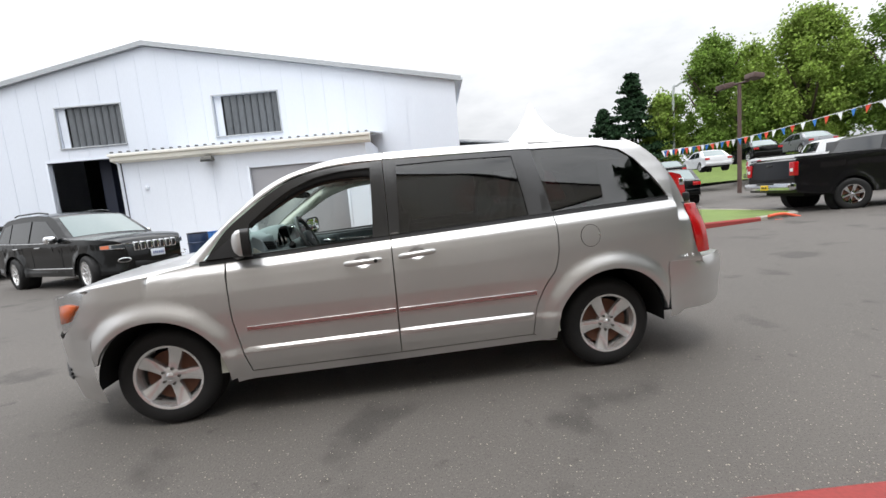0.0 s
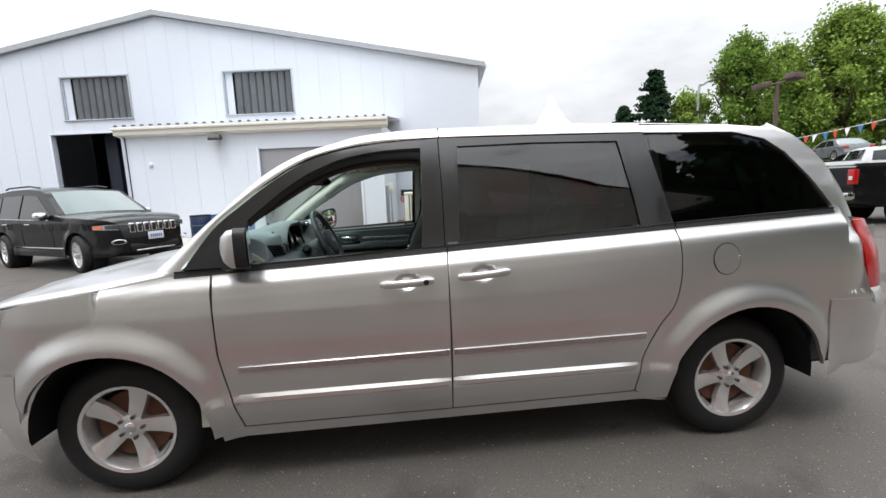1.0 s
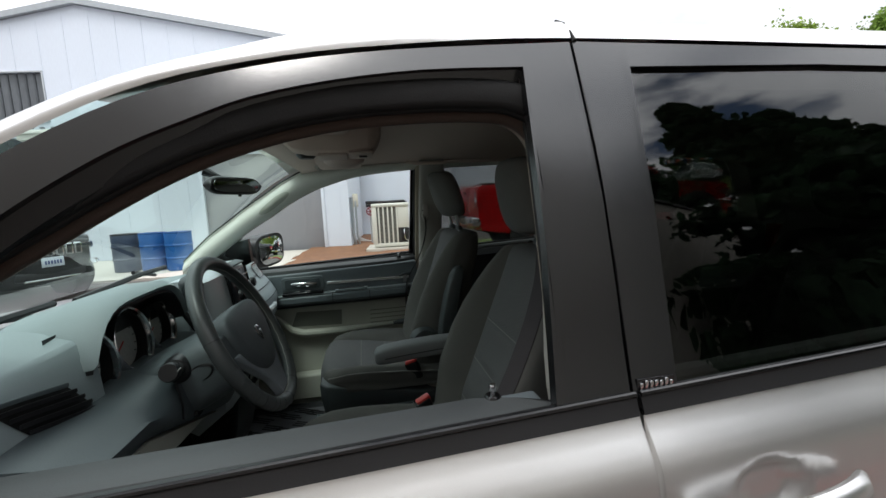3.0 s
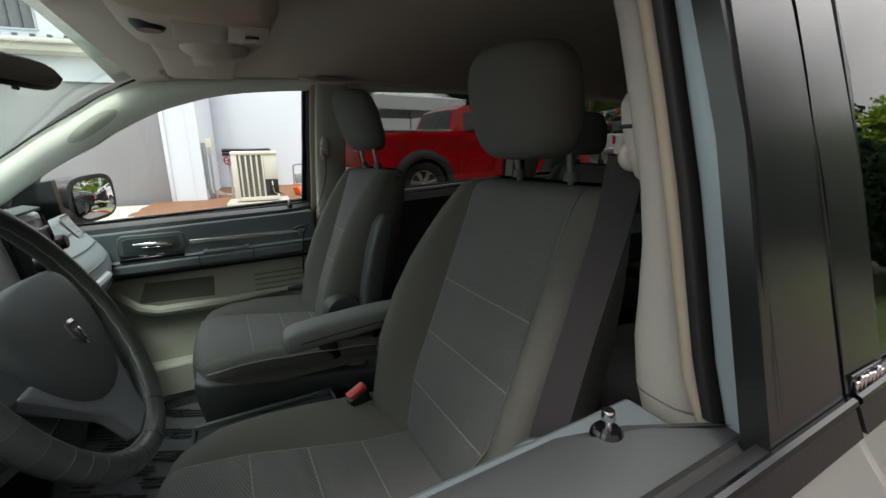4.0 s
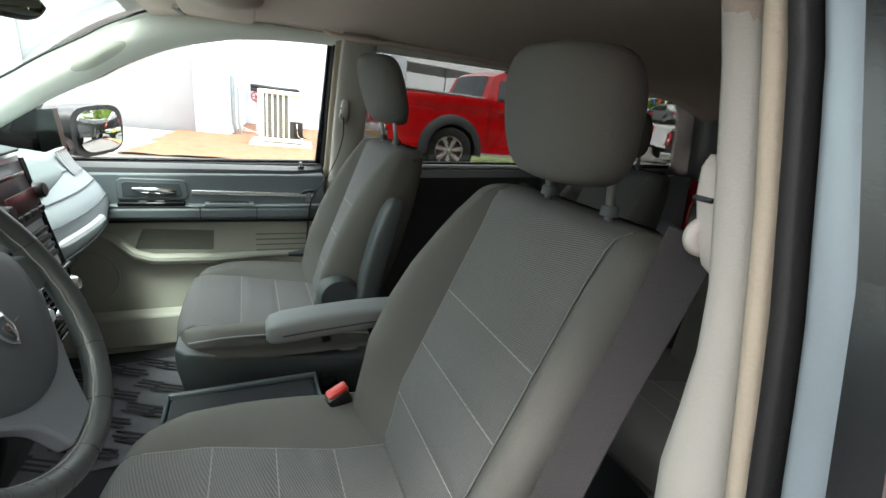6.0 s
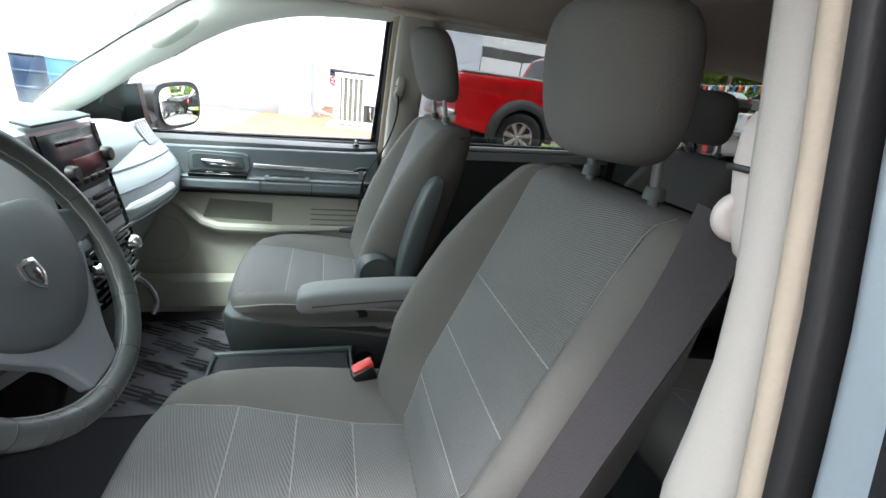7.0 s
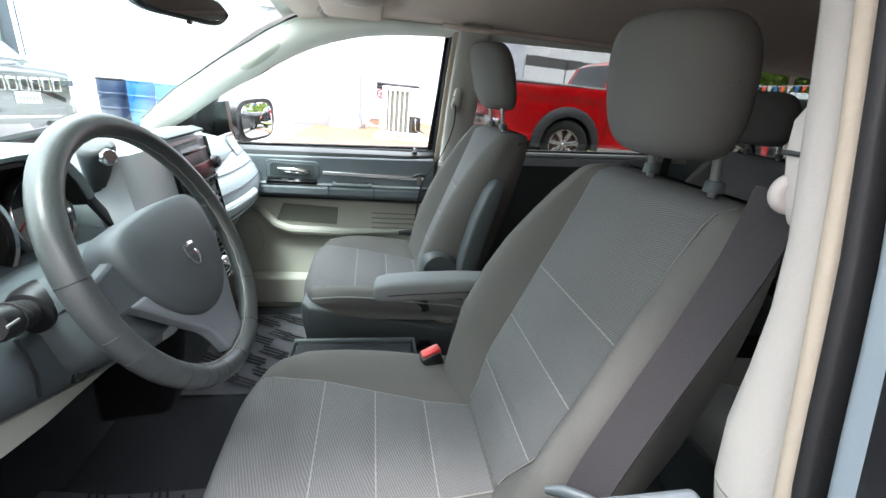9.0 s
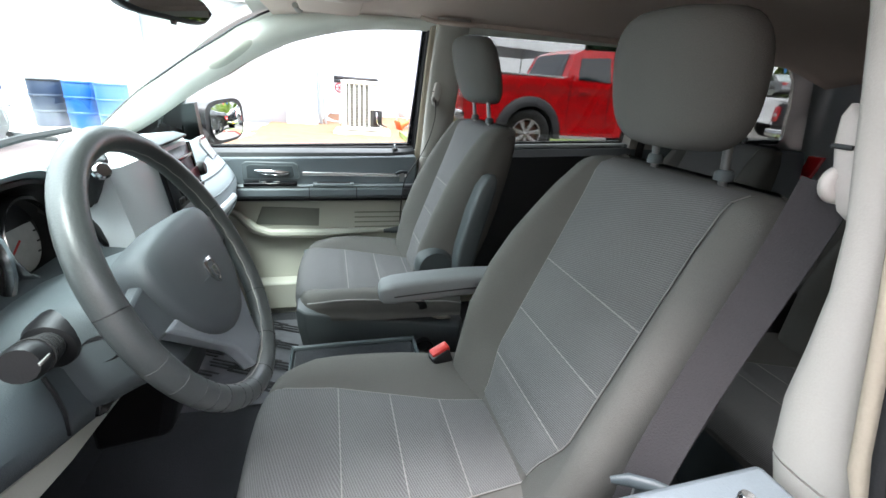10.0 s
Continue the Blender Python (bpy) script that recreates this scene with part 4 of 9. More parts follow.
SEAL = surface("black_sponge_seal", rgb(9, 9, 10), 0.7, 0, 0.15, 20, 400, 0.1)
for m0 in (False, True):
    upright("glass_run", RUBBER, 1.445, 1.50, 0.0985, 0.088, 1.13, 1.60, m0)
    upright("glass_run", BLACK, 1.455, 1.51, 0.1065, 0.099, 1.13, 1.60, m0)
    upright("door_edge", FRAMEPAINT, 1.462, 1.53, 0.1385, 0.107, 1.12, 1.60, m0, "pale painted inner door edge")
    upright("door_seal", SEAL, 1.456, 1.53, 0.1525, 0.139, 1.12, 1.60, m0)
    upright("weather_strip", CREAM, 1.462, 1.55, 0.172, 0.152, 0.46, 1.60, m0, "cream weather strip")
    upright("pillar_trim", PILLAR, 1.478, 1.60, 0.214, 0.173, 1.100, 1.61, m0, "pale grey upper pillar trim", widen=0.028)
    upright("lower_pillar_trim", PILLAR, 1.478, 1.60, 0.214, 0.173, 0.45, 1.0975, m0, "pale grey lower pillar trim", widen=0.028)
    # header seal over the door opening
    f = YMIR if m0 else Vector
    bm = bmesh.new()
    hp = frame_in_r[8:] if m0 else frame_in[4:]
    tube(bm, [f((x, side(x, z) + 0.050, z + (0.012 if m0 else 0.004))) for x, z in hp], 0.010 if m0 else 0.014, 8)
    part("header_seal", bm, surface("brown_seal", rgb(96, 80, 72), 0.85, 0, 0.1, 8, 300, 0.1) if m0 else RUBBER, van)
    bm = bmesh.new()
    tube(bm, [f((x, side(x, z) + 0.026, z + 0.012)) for x, z in hp], 0.010, 8)
    part("glass_channel", bm, RUBBER, van)
    if not m0:
        # black inner flange of the driver's door frame
        bm = bmesh.new()
        hq = frame_in[3:]
        loft(bm, [[Vector((x, side(x, z) + dy, z + dz)) for dy, dz in ((0.014, 0.006), (0.020, -0.030), (0.026, -0.034), (0.032, -0.028), (0.030, 0.006))] for x, z in hq])
        part("frame_flange", bm, TRIM, van, smooth=40)
# trim, bead and seals over the driver's head: they round the corner into the pillar
OPENING = curve([(0.62, 1.268), (0.76, 1.352), (0.88, 1.424), (0.98, 1.474), (1.08, 1.508), (1.18, 1.528), (1.30, 1.537), (1.40, 1.537), (1.440, 1.530), (1.463, 1.514), (1.475, 1.492), (1.479, 1.465)], 5)


def round_opening(name, mat, y0, y1, n0, n1, label=""):
    """A rounded strip round the opening: y0..y1 as on the pillar, n0..n1 outwards from its edge."""
    rings = []
    for i, (x, z) in enumerate(OPENING):
        (xa, za), (xb, zb) = OPENING[max(0, i - 1)], OPENING[min(len(OPENING) - 1, i + 1)]
        q = math.hypot(xb - xa, zb - za)
        nx, nz = -(zb - za) / q, (xb - xa) / q
        d = side(x, z) - side(1.46, 1.23)
        ring = []
        for k in range(16):
            a = 6.2832 * k / 16
            h = (n0 + n1) / 2 + (n1 - n0) / 2 * math.copysign(abs(math.cos(a)) ** 0.6, math.cos(a))
            w = (y0 + y1) / 2 + (y1 - y0) / 2 * math.copysign(abs(math.sin(a)) ** 0.6, math.sin(a))
            ring.append(Vector((x + nx * h, d + w, z + nz * h)))
        rings.append(ring)
    bm = bmesh.new()
    loft(bm, rings)
    return part(name, bm, mat, van, label, smooth=50)


round_opening("header_trim", surface("header_cloth", rgb(150, 138, 128), 0.9, 0, 0.06, 6, 600, 0.2), 0.176, 0.210, 0.007, 0.07, "taupe trim over the door opening")
round_opening("header_bead", surface("brown_bead", rgb(66, 54, 47), 0.85, 0, 0.08, 8, 300, 0.1), 0.150, 0.176, 0.000, 0.05, "brown fabric bead round the opening")
round_opening("door_seal", SEAL, 0.132, 0.1505, 0.012, 0.05)
round_opening("door_seal", SEAL, 0.120, 0.1480, 0.016, 0.060)
# door sill top of the driver door, with the lock pin
for m0 in (False, True):
    f = YMIR if m0 else Vector
    bm = bmesh.new()
    rings = []
    for k in range(15):
        x = 0.62 + 0.84 * k / 14
        zt = 1.118 + (x - 1.37) * 0.03
        end = smooth01((x - 1.36) / 0.10)
        yin = 0.180 - 0.05 * end
        rings.append([f(p) for p in ((x, 0.088, zt - 0.012), (x, 0.094, zt - 0.002), (x, 0.105, zt), (x, yin - 0.03, zt + 0.004), (x, yin - 0.008, zt - 0.008), (x, yin, zt - 0.035), (x, yin + 0.004, zt - 0.12), (x, 0.088, zt - 0.12))])
    loft(bm, rings)
    part("door_sill_cap", bm, surface("sill_slate", rgb(58, 61, 62), 0.55, 0, 0.04, 5, 600, 0.1), van, "slate plastic sill cap")
    bm = bmesh.new()
    xs = [0.62 + 0.85 * k / 10 for k in range(11)]
    for yy, rr in ((0.084, 0.008), (0.068, 0.006)):
        tube(bm, [f((x, yy, belt(x) - 0.004 + (0.0 if yy > 0.08 else 0.004))) for x in xs], rr, 8)
    part("sill_wiper_seal", bm, RUBBER, van)
    c = f((1.370, 0.146, 1.119))
    bm = bmesh.new()
    lathe(bm, [(0.001, 0.006), (0.010, 0.006), (0.0125, 0.003), (0.0135, 0.0), (0.001, -0.002)], Matrix.Translation(c), 18)
    pin = part("lock_pin_collar", bm, GLOSSBLACK, van)
    bm = bmesh.new()
    lathe(bm, [(0.001, 0.022), (0.0045, 0.022), (0.0055, 0.020), (0.0055, 0.014), (0.0040, 0.011), (0.0040, 0.004)], Matrix.Translation(c), 12)
    part("lock_pin", bm, CHROME, pin, "chrome lock pin")


# inner door panels
def door_inner(m0):
    f = YMIR if m0 else Vector

    def slab_part(name, outline, y0, y1, mat, parent=None, r=0.006):
        bm = bmesh.new()
        loft(bm, [[f((x, y, z)) for x, z in outline] for y in (y0, y1)])
        return part(name, bm, mat, parent or van, bevel=r)
    up = slab_part("door_panel", [(0.56, 0.905), (1.46, 0.915), (1.46, 1.03), (1.455, 1.10), (0.60, 1.07), (0.56, 1.0)], 0.09, 0.195, DOORDARK)
    up["label"] = "slate upper door panel with a satin strip"
    low = slab_part("door_panel", [(0.50, 0.40), (1.44, 0.40), (1.46, 0.905), (0.56, 0.895)], 0.09, 0.165, DOORPALE)
    low["label"] = "stone-grey lower door panel with map pocket"
    slab_part("armrest_ledge", [(0.74, 0.925), (1.46, 0.935), (1.46, 0.978), (0.74, 0.965)], 0.19, 0.232, DOORDARK, up, 0.010)
    slab_part("ledge_top", [(0.74, 0.9665), (1.455, 0.9795), (1.455, 0.986), (0.74, 0.973)], 0.19, 0.228, surface("ledge_slate", rgb(126, 134, 136), 0.5, 0, 0.04, 5, 500, 0.08), up, 0.003)
    slab_part("satin_strip", [(0.995, 1.012), (1.415, 1.013), (1.415, 1.028), (0.995, 1.028)], 0.195, 0.2015, ALLOY, up, 0.002)
    slab_part("handle_bezel", [(0.775, 0.990), (0.972, 0.993), (0.985, 1.005), (0.978, 1.056), (0.965, 1.064), (0.790, 1.064), (0.775, 1.052)], 0.193, 0.2005, surface("bezel_slate", rgb(90, 98, 101), 0.45, 0, 0.04, 5, 500, 0.05), up, 0.004)
    slab_part("handle_cup", [(0.792, 1.000), (0.955, 1.002), (0.966, 1.010), (0.960, 1.050), (0.805, 1.053), (0.792, 1.045)], 0.199, 0.2025, DASHDARK, up, 0.002)
    bm = bmesh.new()
    tube(bm, [f((0.822, 0.207, 1.029)), f((0.85, 0.214, 1.027)), f((0.925, 0.212, 1.023)), f((0.945, 0.206, 1.023))], [0.004, 0.009, 0.010, 0.006], 10, flat=0.6)
    part("release_lever", bm, CHROME, up)
    slab_part("switch_plate", [(0.78, 0.972), (0.975, 0.976), (0.975, 0.9895), (0.78, 0.9860)], 0.200, 0.2305, GLOSSBLACK, up, 0.003)
    for k in range(2):
        bm = bmesh.new()
        box(bm, f((0.85 + 0.05 * k, 0.218, 0.9905 + 0.001 * k)), (0.026, 0.012, 0.005), 0.0015)
        part("window_switch", bm, CHROME, up)
    slab_part("pull_surround", [(1.035, 0.974), (1.195, 0.977), (1.195, 0.9905), (1.035, 0.9880)], 0.198, 0.2300, surface("surround_slate", rgb(126, 135, 137), 0.45, 0, 0.04, 5, 500, 0.05), up, 0.003)
    slab_part("pull_cup", [(1.05, 0.9800), (1.18, 0.982), (1.18, 0.9925), (1.05, 0.9905)], 0.204, 0.2275, BLACK, up, 0.002)
    for xj in (1.02, 1.205):
        bm = bmesh.new()
        box(bm, f((xj, 0.2325, 0.952)), (0.003, 0.003, 0.046), 0.0)
        part("panel_joint", bm, BLACK, up)
    bm = bmesh.new()
    tube(bm, [f((0.60, 0.196, 0.908)), f((1.45, 0.196, 0.918))], 0.005, 6)
    part("panel_joint", bm, BLACK, up)
    # map pocket, ribs and the lower bin; shade of pocket and ribs is in their colour
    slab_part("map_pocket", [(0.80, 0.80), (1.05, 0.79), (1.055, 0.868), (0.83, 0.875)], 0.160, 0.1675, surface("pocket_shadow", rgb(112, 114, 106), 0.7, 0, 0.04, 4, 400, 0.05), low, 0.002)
    bm = bmesh.new()
    tube(bm, [f(p) for p in ((0.68, 0.17, 0.875), (0.74, 0.178, 0.845), (0.80, 0.182, 0.785), (0.86, 0.184, 0.765), (1.06, 0.184, 0.762), (1.2, 0.176, 0.768), (1.40, 0.168, 0.772))], [0.012, 0.018, 0.02, 0.02, 0.02, 0.014, 0.008], 10)
    part("grip_bulge", bm, DOORPALE, low)
    for k in range(4):
        bm = bmesh.new()
        tube(bm, [f((1.20, 0.1655, 0.85 - 0.022 * k)), f((1.415, 0.1655, 0.852 - 0.022 * k))], 0.0028, 6)
        part("rib_line", bm, surface("rib_shadow", rgb(120, 122, 112), 0.7), low)
    slab_part("door_bin", [(0.52, 0.43), (1.30, 0.43), (1.36, 0.50), (1.36, 0.565), (0.52, 0.56)], 0.165, 0.235, DOORPALE, low, 0.012)
    bm = bmesh.new()
    a = [f((0.66 + 0.085 * math.cos(q), 0.167, 0.70 + 0.095 * math.sin(q))) for q in (6.2832 * i / 24 for i in range(24))]
    tube(bm, a, 0.004, 6, closed=True)
    part("speaker_ring", bm, surface("speaker_shadow", rgb(172, 172, 162), 0.7), low)


door_inner(True)
door_inner(False)
# inner linings of the sliding doors
for m0 in (False, True):
    f = YMIR if m0 else Vector
    bm = bmesh.new()
    rings = []
    for k in range(9):
        x = 1.60 + 0.92 * k / 8
        zb = belt(x)
        rings.append([f(p) for p in ((x, 0.085, 0.42), (x, 0.17, 0.42), (x, 0.165, 0.9), (x, 0.175, zb - 0.04), (x, 0.15, zb - 0.012), (x, 0.098, zb - 0.012))])
    loft(bm, rings)
    sl = part("sliding_door_lining", bm, surface("dark_lining", rgb(62, 64, 66), 0.6, 0, 0.06, 5, 400, 0.08), van)
    bm = bmesh.new()
    tube(bm, [f((1.62 + 0.89 * k / 8, 0.118, belt(1.62 + 0.89 * k / 8) - 0.002)) for k in range(9)], 0.013, 8)
    part("window_ledge", bm, surface("ledge_grey", rgb(150, 154, 154), 0.5), sl)
    # inside of the rear pillars and rails
    bm = bmesh.new()
    loft(bm, [[f(p) for p in ((x, side(x, 1.62) + 0.035, 1.585), (x, side(x, 1.62) + 0.085, 1.595), (x, side(x, 1.62) + 0.10, 1.65), (x, side(x, 1.62) + 0.035, 1.65))] for x in (1.45, 2.0, 2.6, 3.2)])
    part("roof_rail_trim", bm, LINER, van)
    bm = bmesh.new()
    loft(bm, [[f(p) for p in ((2.46 + s * 0.02, side(2.55, z) + 0.03, z), (2.46 + s * 0.02, side(2.55, z) + 0.09, z), (2.68, side(2.6, z) + 0.09, z), (2.68, side(2.6, z) + 0.03, z))] for s, z in ((3, 1.16), (2, 1.3), (1, 1.45), (0, 1.62))])
    part("rear_pillar_trim", bm, PILLAR, van)


# ---- seats ----
def interp(v, xs, ys):
    return float(np.interp(v, xs, ys))


def seat(cy, inb, dx=0.0, raised=False, name="front_seat", arm=True, dz=0.0, label="", back_dx=0.0, recline=0.40):
    """A bucket seat with its middle at y = cy; inb is +1 where the inner side lies towards +y."""
    P = lambda x, u, z: Vector((x + dx, cy + u * inb, z + dz))
    # cushion: a padded insert between two bolsters that grow towards the back
    ztop = lambda x: interp(x, (0.938, 0.942, 0.950, 0.962, 0.985, 1.05, 1.2, 1.34, 1.45), (0.700, 0.735, 0.757, 0.769, 0.775, 0.770, 0.758, 0.748, 0.745))
    wins = lambda x: interp(x, (0.94, 1.10, 1.21, 1.32, 1.45), (0.178, 0.170, 0.143, 0.116, 0.100))
    half = lambda x: interp(x, (0.938, 0.95, 0.98, 1.05, 1.2, 1.45), (0.225, 0.238, 0.252, 0.266, 0.272, 0.268))
    rise = lambda x: interp(x, (0.938, 0.98, 1.06, 1.13, 1.25, 1.40, 1.45), (0.0, 0.006, 0.026, 0.034, 0.034, 0.028, 0.02))

    def cush_half(x):
        zt, wi, hw, b = ztop(x), wins(x), half(x), rise(x)
        lo = min(zt, 0.712)
        side = [(0.0, zt), (wi * 0.5, zt), (wi - 0.006, zt - 0.001), (wi, zt - 0.004), (wi + 0.007, zt + 0.001), ((wi + hw - 0.03) / 2, zt + 0.7 * b), (hw - 0.030, zt + b), (hw - 0.010, zt + b - 0.012), (hw, zt + b - 0.032), (hw - 0.002, max(lo + 0.004, zt - 0.03)), (hw - 0.010, lo - 0.008), (hw * 0.5, lo - 0.010)]
        return curve(side, 3)
    CX = (0.938, 0.942, 0.950, 0.962, 0.985, 1.02, 1.06, 1.10, 1.15, 1.2, 1.25, 1.30, 1.35, 1.40, 1.45)
    bm = bmesh.new()
    rings = []
    for x in CX:
        h = cush_half(x)
        full = h + [(-u, z) for u, z in reversed(h[1:])]
        rings.append([P(x + 0.05 * (abs(u) / 0.27) ** 3 * max(0, 1.04 - x) / 0.1, u, z) for u, z in full])
    loft(bm, rings)
    base = part(name, bm, CLOTH, van, label, smooth=60)
    SX = (1.106, 1.213, 1.317)

    def cush(t, x, lift=0.0):
        u = t * wins(x)
        edges = (0.938,) + SX + (1.45,)
        gap = min(abs(x - e) for e in edges)
        puff = 0.005 * smooth01(gap / 0.022) * (1 - abs(t) ** 6)
        x0 = x
        x = x0 + 0.05 * (abs(u) / 0.27) ** 3 * max(0, 1.04 - x0) / 0.1
        return P(x - lift * smooth01((0.962 - x0) / 0.02) - 0.5 * puff * smooth01((0.97 - x0) / 0.02), u, ztop(x0) - 0.001 + puff + lift)
    bm = bmesh.new()
    xs = [0.939, 0.942, 0.946, 0.950, 0.956, 0.962, 0.972, 0.985] + [1.0 + 0.0092 * k for k in range(49)]
    rows = [[bm.verts.new(cush(-1 + 2 * i / 14, x, 0.002)) for i in range(15)] for x in xs]
    for a, b in zip(rows, rows[1:]):
        for i in range(14):
            bm.faces.new((a[i], a[i + 1], b[i + 1], b[i]))
    part("cushion_insert", bm, INSERT, base, "ribbed grey cloth insert", smooth=60)
    for x in SX:
        bm = bmesh.new()
        tube(bm, [cush(-1 + 2 * k / 12, x, 0.002) for k in range(13)], 0.0014, 6)
        part("seam", bm, PIPING, base)
    for s in (-1, 1):
        bm = bmesh.new()
        tube(bm, [cush(s * 1.01, 0.945 + 0.49 * k / 20, 0.001) for k in range(21)], 0.0014, 6)
        part("seam", bm, PIPING, base)
        bm = bmesh.new()
        tube(bm, [P(x, s * (half(x) + 0.0005), ztop(x) + rise(x) - (0.016 if raised else 0.034)) for x in CX[4:]], 0.0026, 6)
        part("edge_piping", bm, PIPING, base)
    # plastic skirt
    bm = bmesh.new()
    loft(bm, [[P(x, u, z - (0.16 * (x - 0.97) * smooth01((z - 0.62) / 0.1) if raised else 0.0)) for x, u in ((0.965 + e, -0.225 + e), (0.99 + e, -0.250 + e), (1.45, -0.262 + e), (1.47, -0.24), (1.47, 0.24), (1.45, 0.262 - e), (0.99 + e, 0.250 - e), (0.965 + e, 0.225 - e))] for e, z in (((0.06, 0.415), (0.03, 0.50), (0.0, 0.60), (-0.012, 0.68), (-0.014, 0.730), (-0.012, 0.742), (0.010, 0.750)) if raised else ((0.06, 0.415), (0.03, 0.50), (0.0, 0.60), (-0.012, 0.665), (-0.014, 0.690), (0.004, 0.706)))])
    part("seat_skirt", bm, SEATPLASTIC, base, "slate plastic seat skirt", bevel=0.006)

    # backrest: flat insert, bolsters standing forward of it, rounded shoulders
    def spine(z):
        return 1.494 + back_dx + recline * (z - 0.955)
    FWD = Vector((-1, 0, recline)).normalized()
    drop = lambda z: 0.075 * max(0.0, (z - 1.250) / 0.052) ** 2.6
    BZ = (0.70, 0.78, 0.90, 1.00, 1.08, 1.15, 1.20, 1.25, 1.285, 1.302)
    crest = lambda z: interp(z, BZ, (0.185, 0.196, 0.208, 0.208, 0.198, 0.186, 0.176, 0.168, 0.160, 0.15))
    width = lambda z: interp(z, BZ, (0.225, 0.238, 0.252, 0.252, 0.246, 0.236, 0.227, 0.214, 0.196, 0.165))
    proud = lambda z: interp(z, BZ, (0.030, 0.052, 0.076, 0.076, 0.068, 0.052, 0.038, 0.018, 0.004, 0.0))
    thick = lambda z: interp(z, BZ, (0.12, 0.125, 0.125, 0.125, 0.12, 0.115, 0.11, 0.105, 0.10, 0.095))
    iw = lambda z: interp(z, (0.70, 0.79, 0.86, 1.2, 1.30), (0.095, 0.112, 0.143, 0.143, 0.150))

    def back_pt(u, n, z):
        q = Vector((spine(z), 0, z)) + FWD * n
        return P(q.x, u, q.z)

    def back_half(z):
        c, w, b, th, i, d = crest(z), width(z), proud(z), thick(z), iw(z), drop(z)
        f = [(0.0, 0.0), (i * 0.6, 0.0), (i - 0.006, -0.001), (i, -0.004), (i + 0.007, 0.002), ((i + c) / 2 + 0.004, 0.66 * b), (c, b), (c + (w - c) * 0.55, b * 0.86), (w - 0.002, b * 0.45 - 0.012), (w, -0.028), (w - 0.004, -0.065), (w - 0.028, -th + 0.012), (w * 0.6, -th), (0.0, -th - 0.004)]
        return [(u, max(n - d, -th + 0.02) if n > -0.05 else n) for u, n in curve(f, 3)]

    def flatter(h):
        """The bolster beside the door stands less proud than the one beside the aisle."""
        return [(u, n * 0.70 if n > 0.004 else n) for u, n in h]
    bm = bmesh.new()
    rings = []
    for z in [0.70 + 0.55 * k / 22 for k in range(23)] + [1.262, 1.272, 1.281, 1.288, 1.294, 1.299, 1.302]:
        h = back_half(z)
        full = h + [(-u, n) for u, n in reversed(flatter(h)[1:-1])]
        rings.append([back_pt(u, n, z) for u, n in full])
    loft(bm, rings)
    part("backrest", bm, CLOTH, base, "grey cloth backrest", smooth=60)
    SZ = (0.845, 0.952, 1.065)

    def insert(t, z, lift=0.002):
        gap = min([abs(z - e) for e in SZ] + [max(0.0, 1.30 - z)])
        puff = 0.005 * smooth01(gap / 0.020) * (1 - abs(t) ** 6)
        return back_pt(t * iw(z), puff + lift - 0.001 - drop(z), z)
    bm = bmesh.new()
    grid(bm, lambda a, b: insert(-1 + 2 * a, 0.765 + 0.523 * b), 14, 60)
    part("backrest_insert", bm, INSERT, base, "ribbed grey cloth insert", smooth=60)
    for s in (-1, 1):
        bm = bmesh.new()
        tube(bm, [insert(s * 1.01, 0.765 + 0.52 * k / 30, 0.001) for k in range(31)], 0.0014, 6)
        part("seam", bm, PIPING, base)
    for z in SZ:
        bm = bmesh.new()
        tube(bm, [insert(-1 + 2 * k / 12, z, 0.002) for k in range(13)], 0.0014, 6)
        part("seam", bm, PIPING, base)
    # headrest on two posts
    hx, hy, hz = (1.612, -0.020, 1.414) if not raised else (1.575 - dx, 0.0, 1.436)
    px, py = (1.662, -0.022) if not raised else (1.598 - dx, 0.004)
    for s in (-1, 1):
        bm = bmesh.new()
        lathe(bm, [(0.0065, 0.0), (0.0065, 0.11)], Matrix.Translation(P(px, py + 0.072 * s, 1.275)) @ pose(0, 0, 0, 0, -10, 0), 12)
        part("headrest_post", bm, SATINPOST, base, "satin metal headrest post")
        bm = bmesh.new()
        lathe(bm, [(0.001, 0.004), (0.010, 0.004), (0.0125, 0.001), (0.0135, -0.012), (0.001, -0.012)], Matrix.Translation(P(px - 0.002, py + 0.072 * s, 1.296)), 16)
        part("post_guide", bm, SEATPLASTIC, base)
    bm = bmesh.new()
    rings = []
    for j in range(19):
        w = j / 18
        a = -math.pi / 2 + math.pi * w
        zz = (0.093 if not raised else 0.096) * math.copysign(abs(math.sin(a)) ** 0.78, math.sin(a))
        sc = max(0.02, math.cos(a)) ** 0.42
        ring = []
        for q in range(32):
            b = 2 * math.pi * q / 32
            cx, sy = math.cos(b), math.sin(b)
            hw = (0.128 if not raised else 0.134) + 0.006 * (zz / 0.098)
            ring.append(P(hx + (-0.16 if not raised else -0.30) * zz + sc * 0.052 * math.copysign(abs(cx) ** 0.8, cx) - 0.020 * (1 - sy * sy), hy + sc * hw * math.copysign(abs(sy) ** 0.72, sy), hz + zz))
        rings.append(ring)
    loft(bm, rings)
    part("headrest", bm, CLOTH, base, "rounded grey cloth headrest", smooth=60)
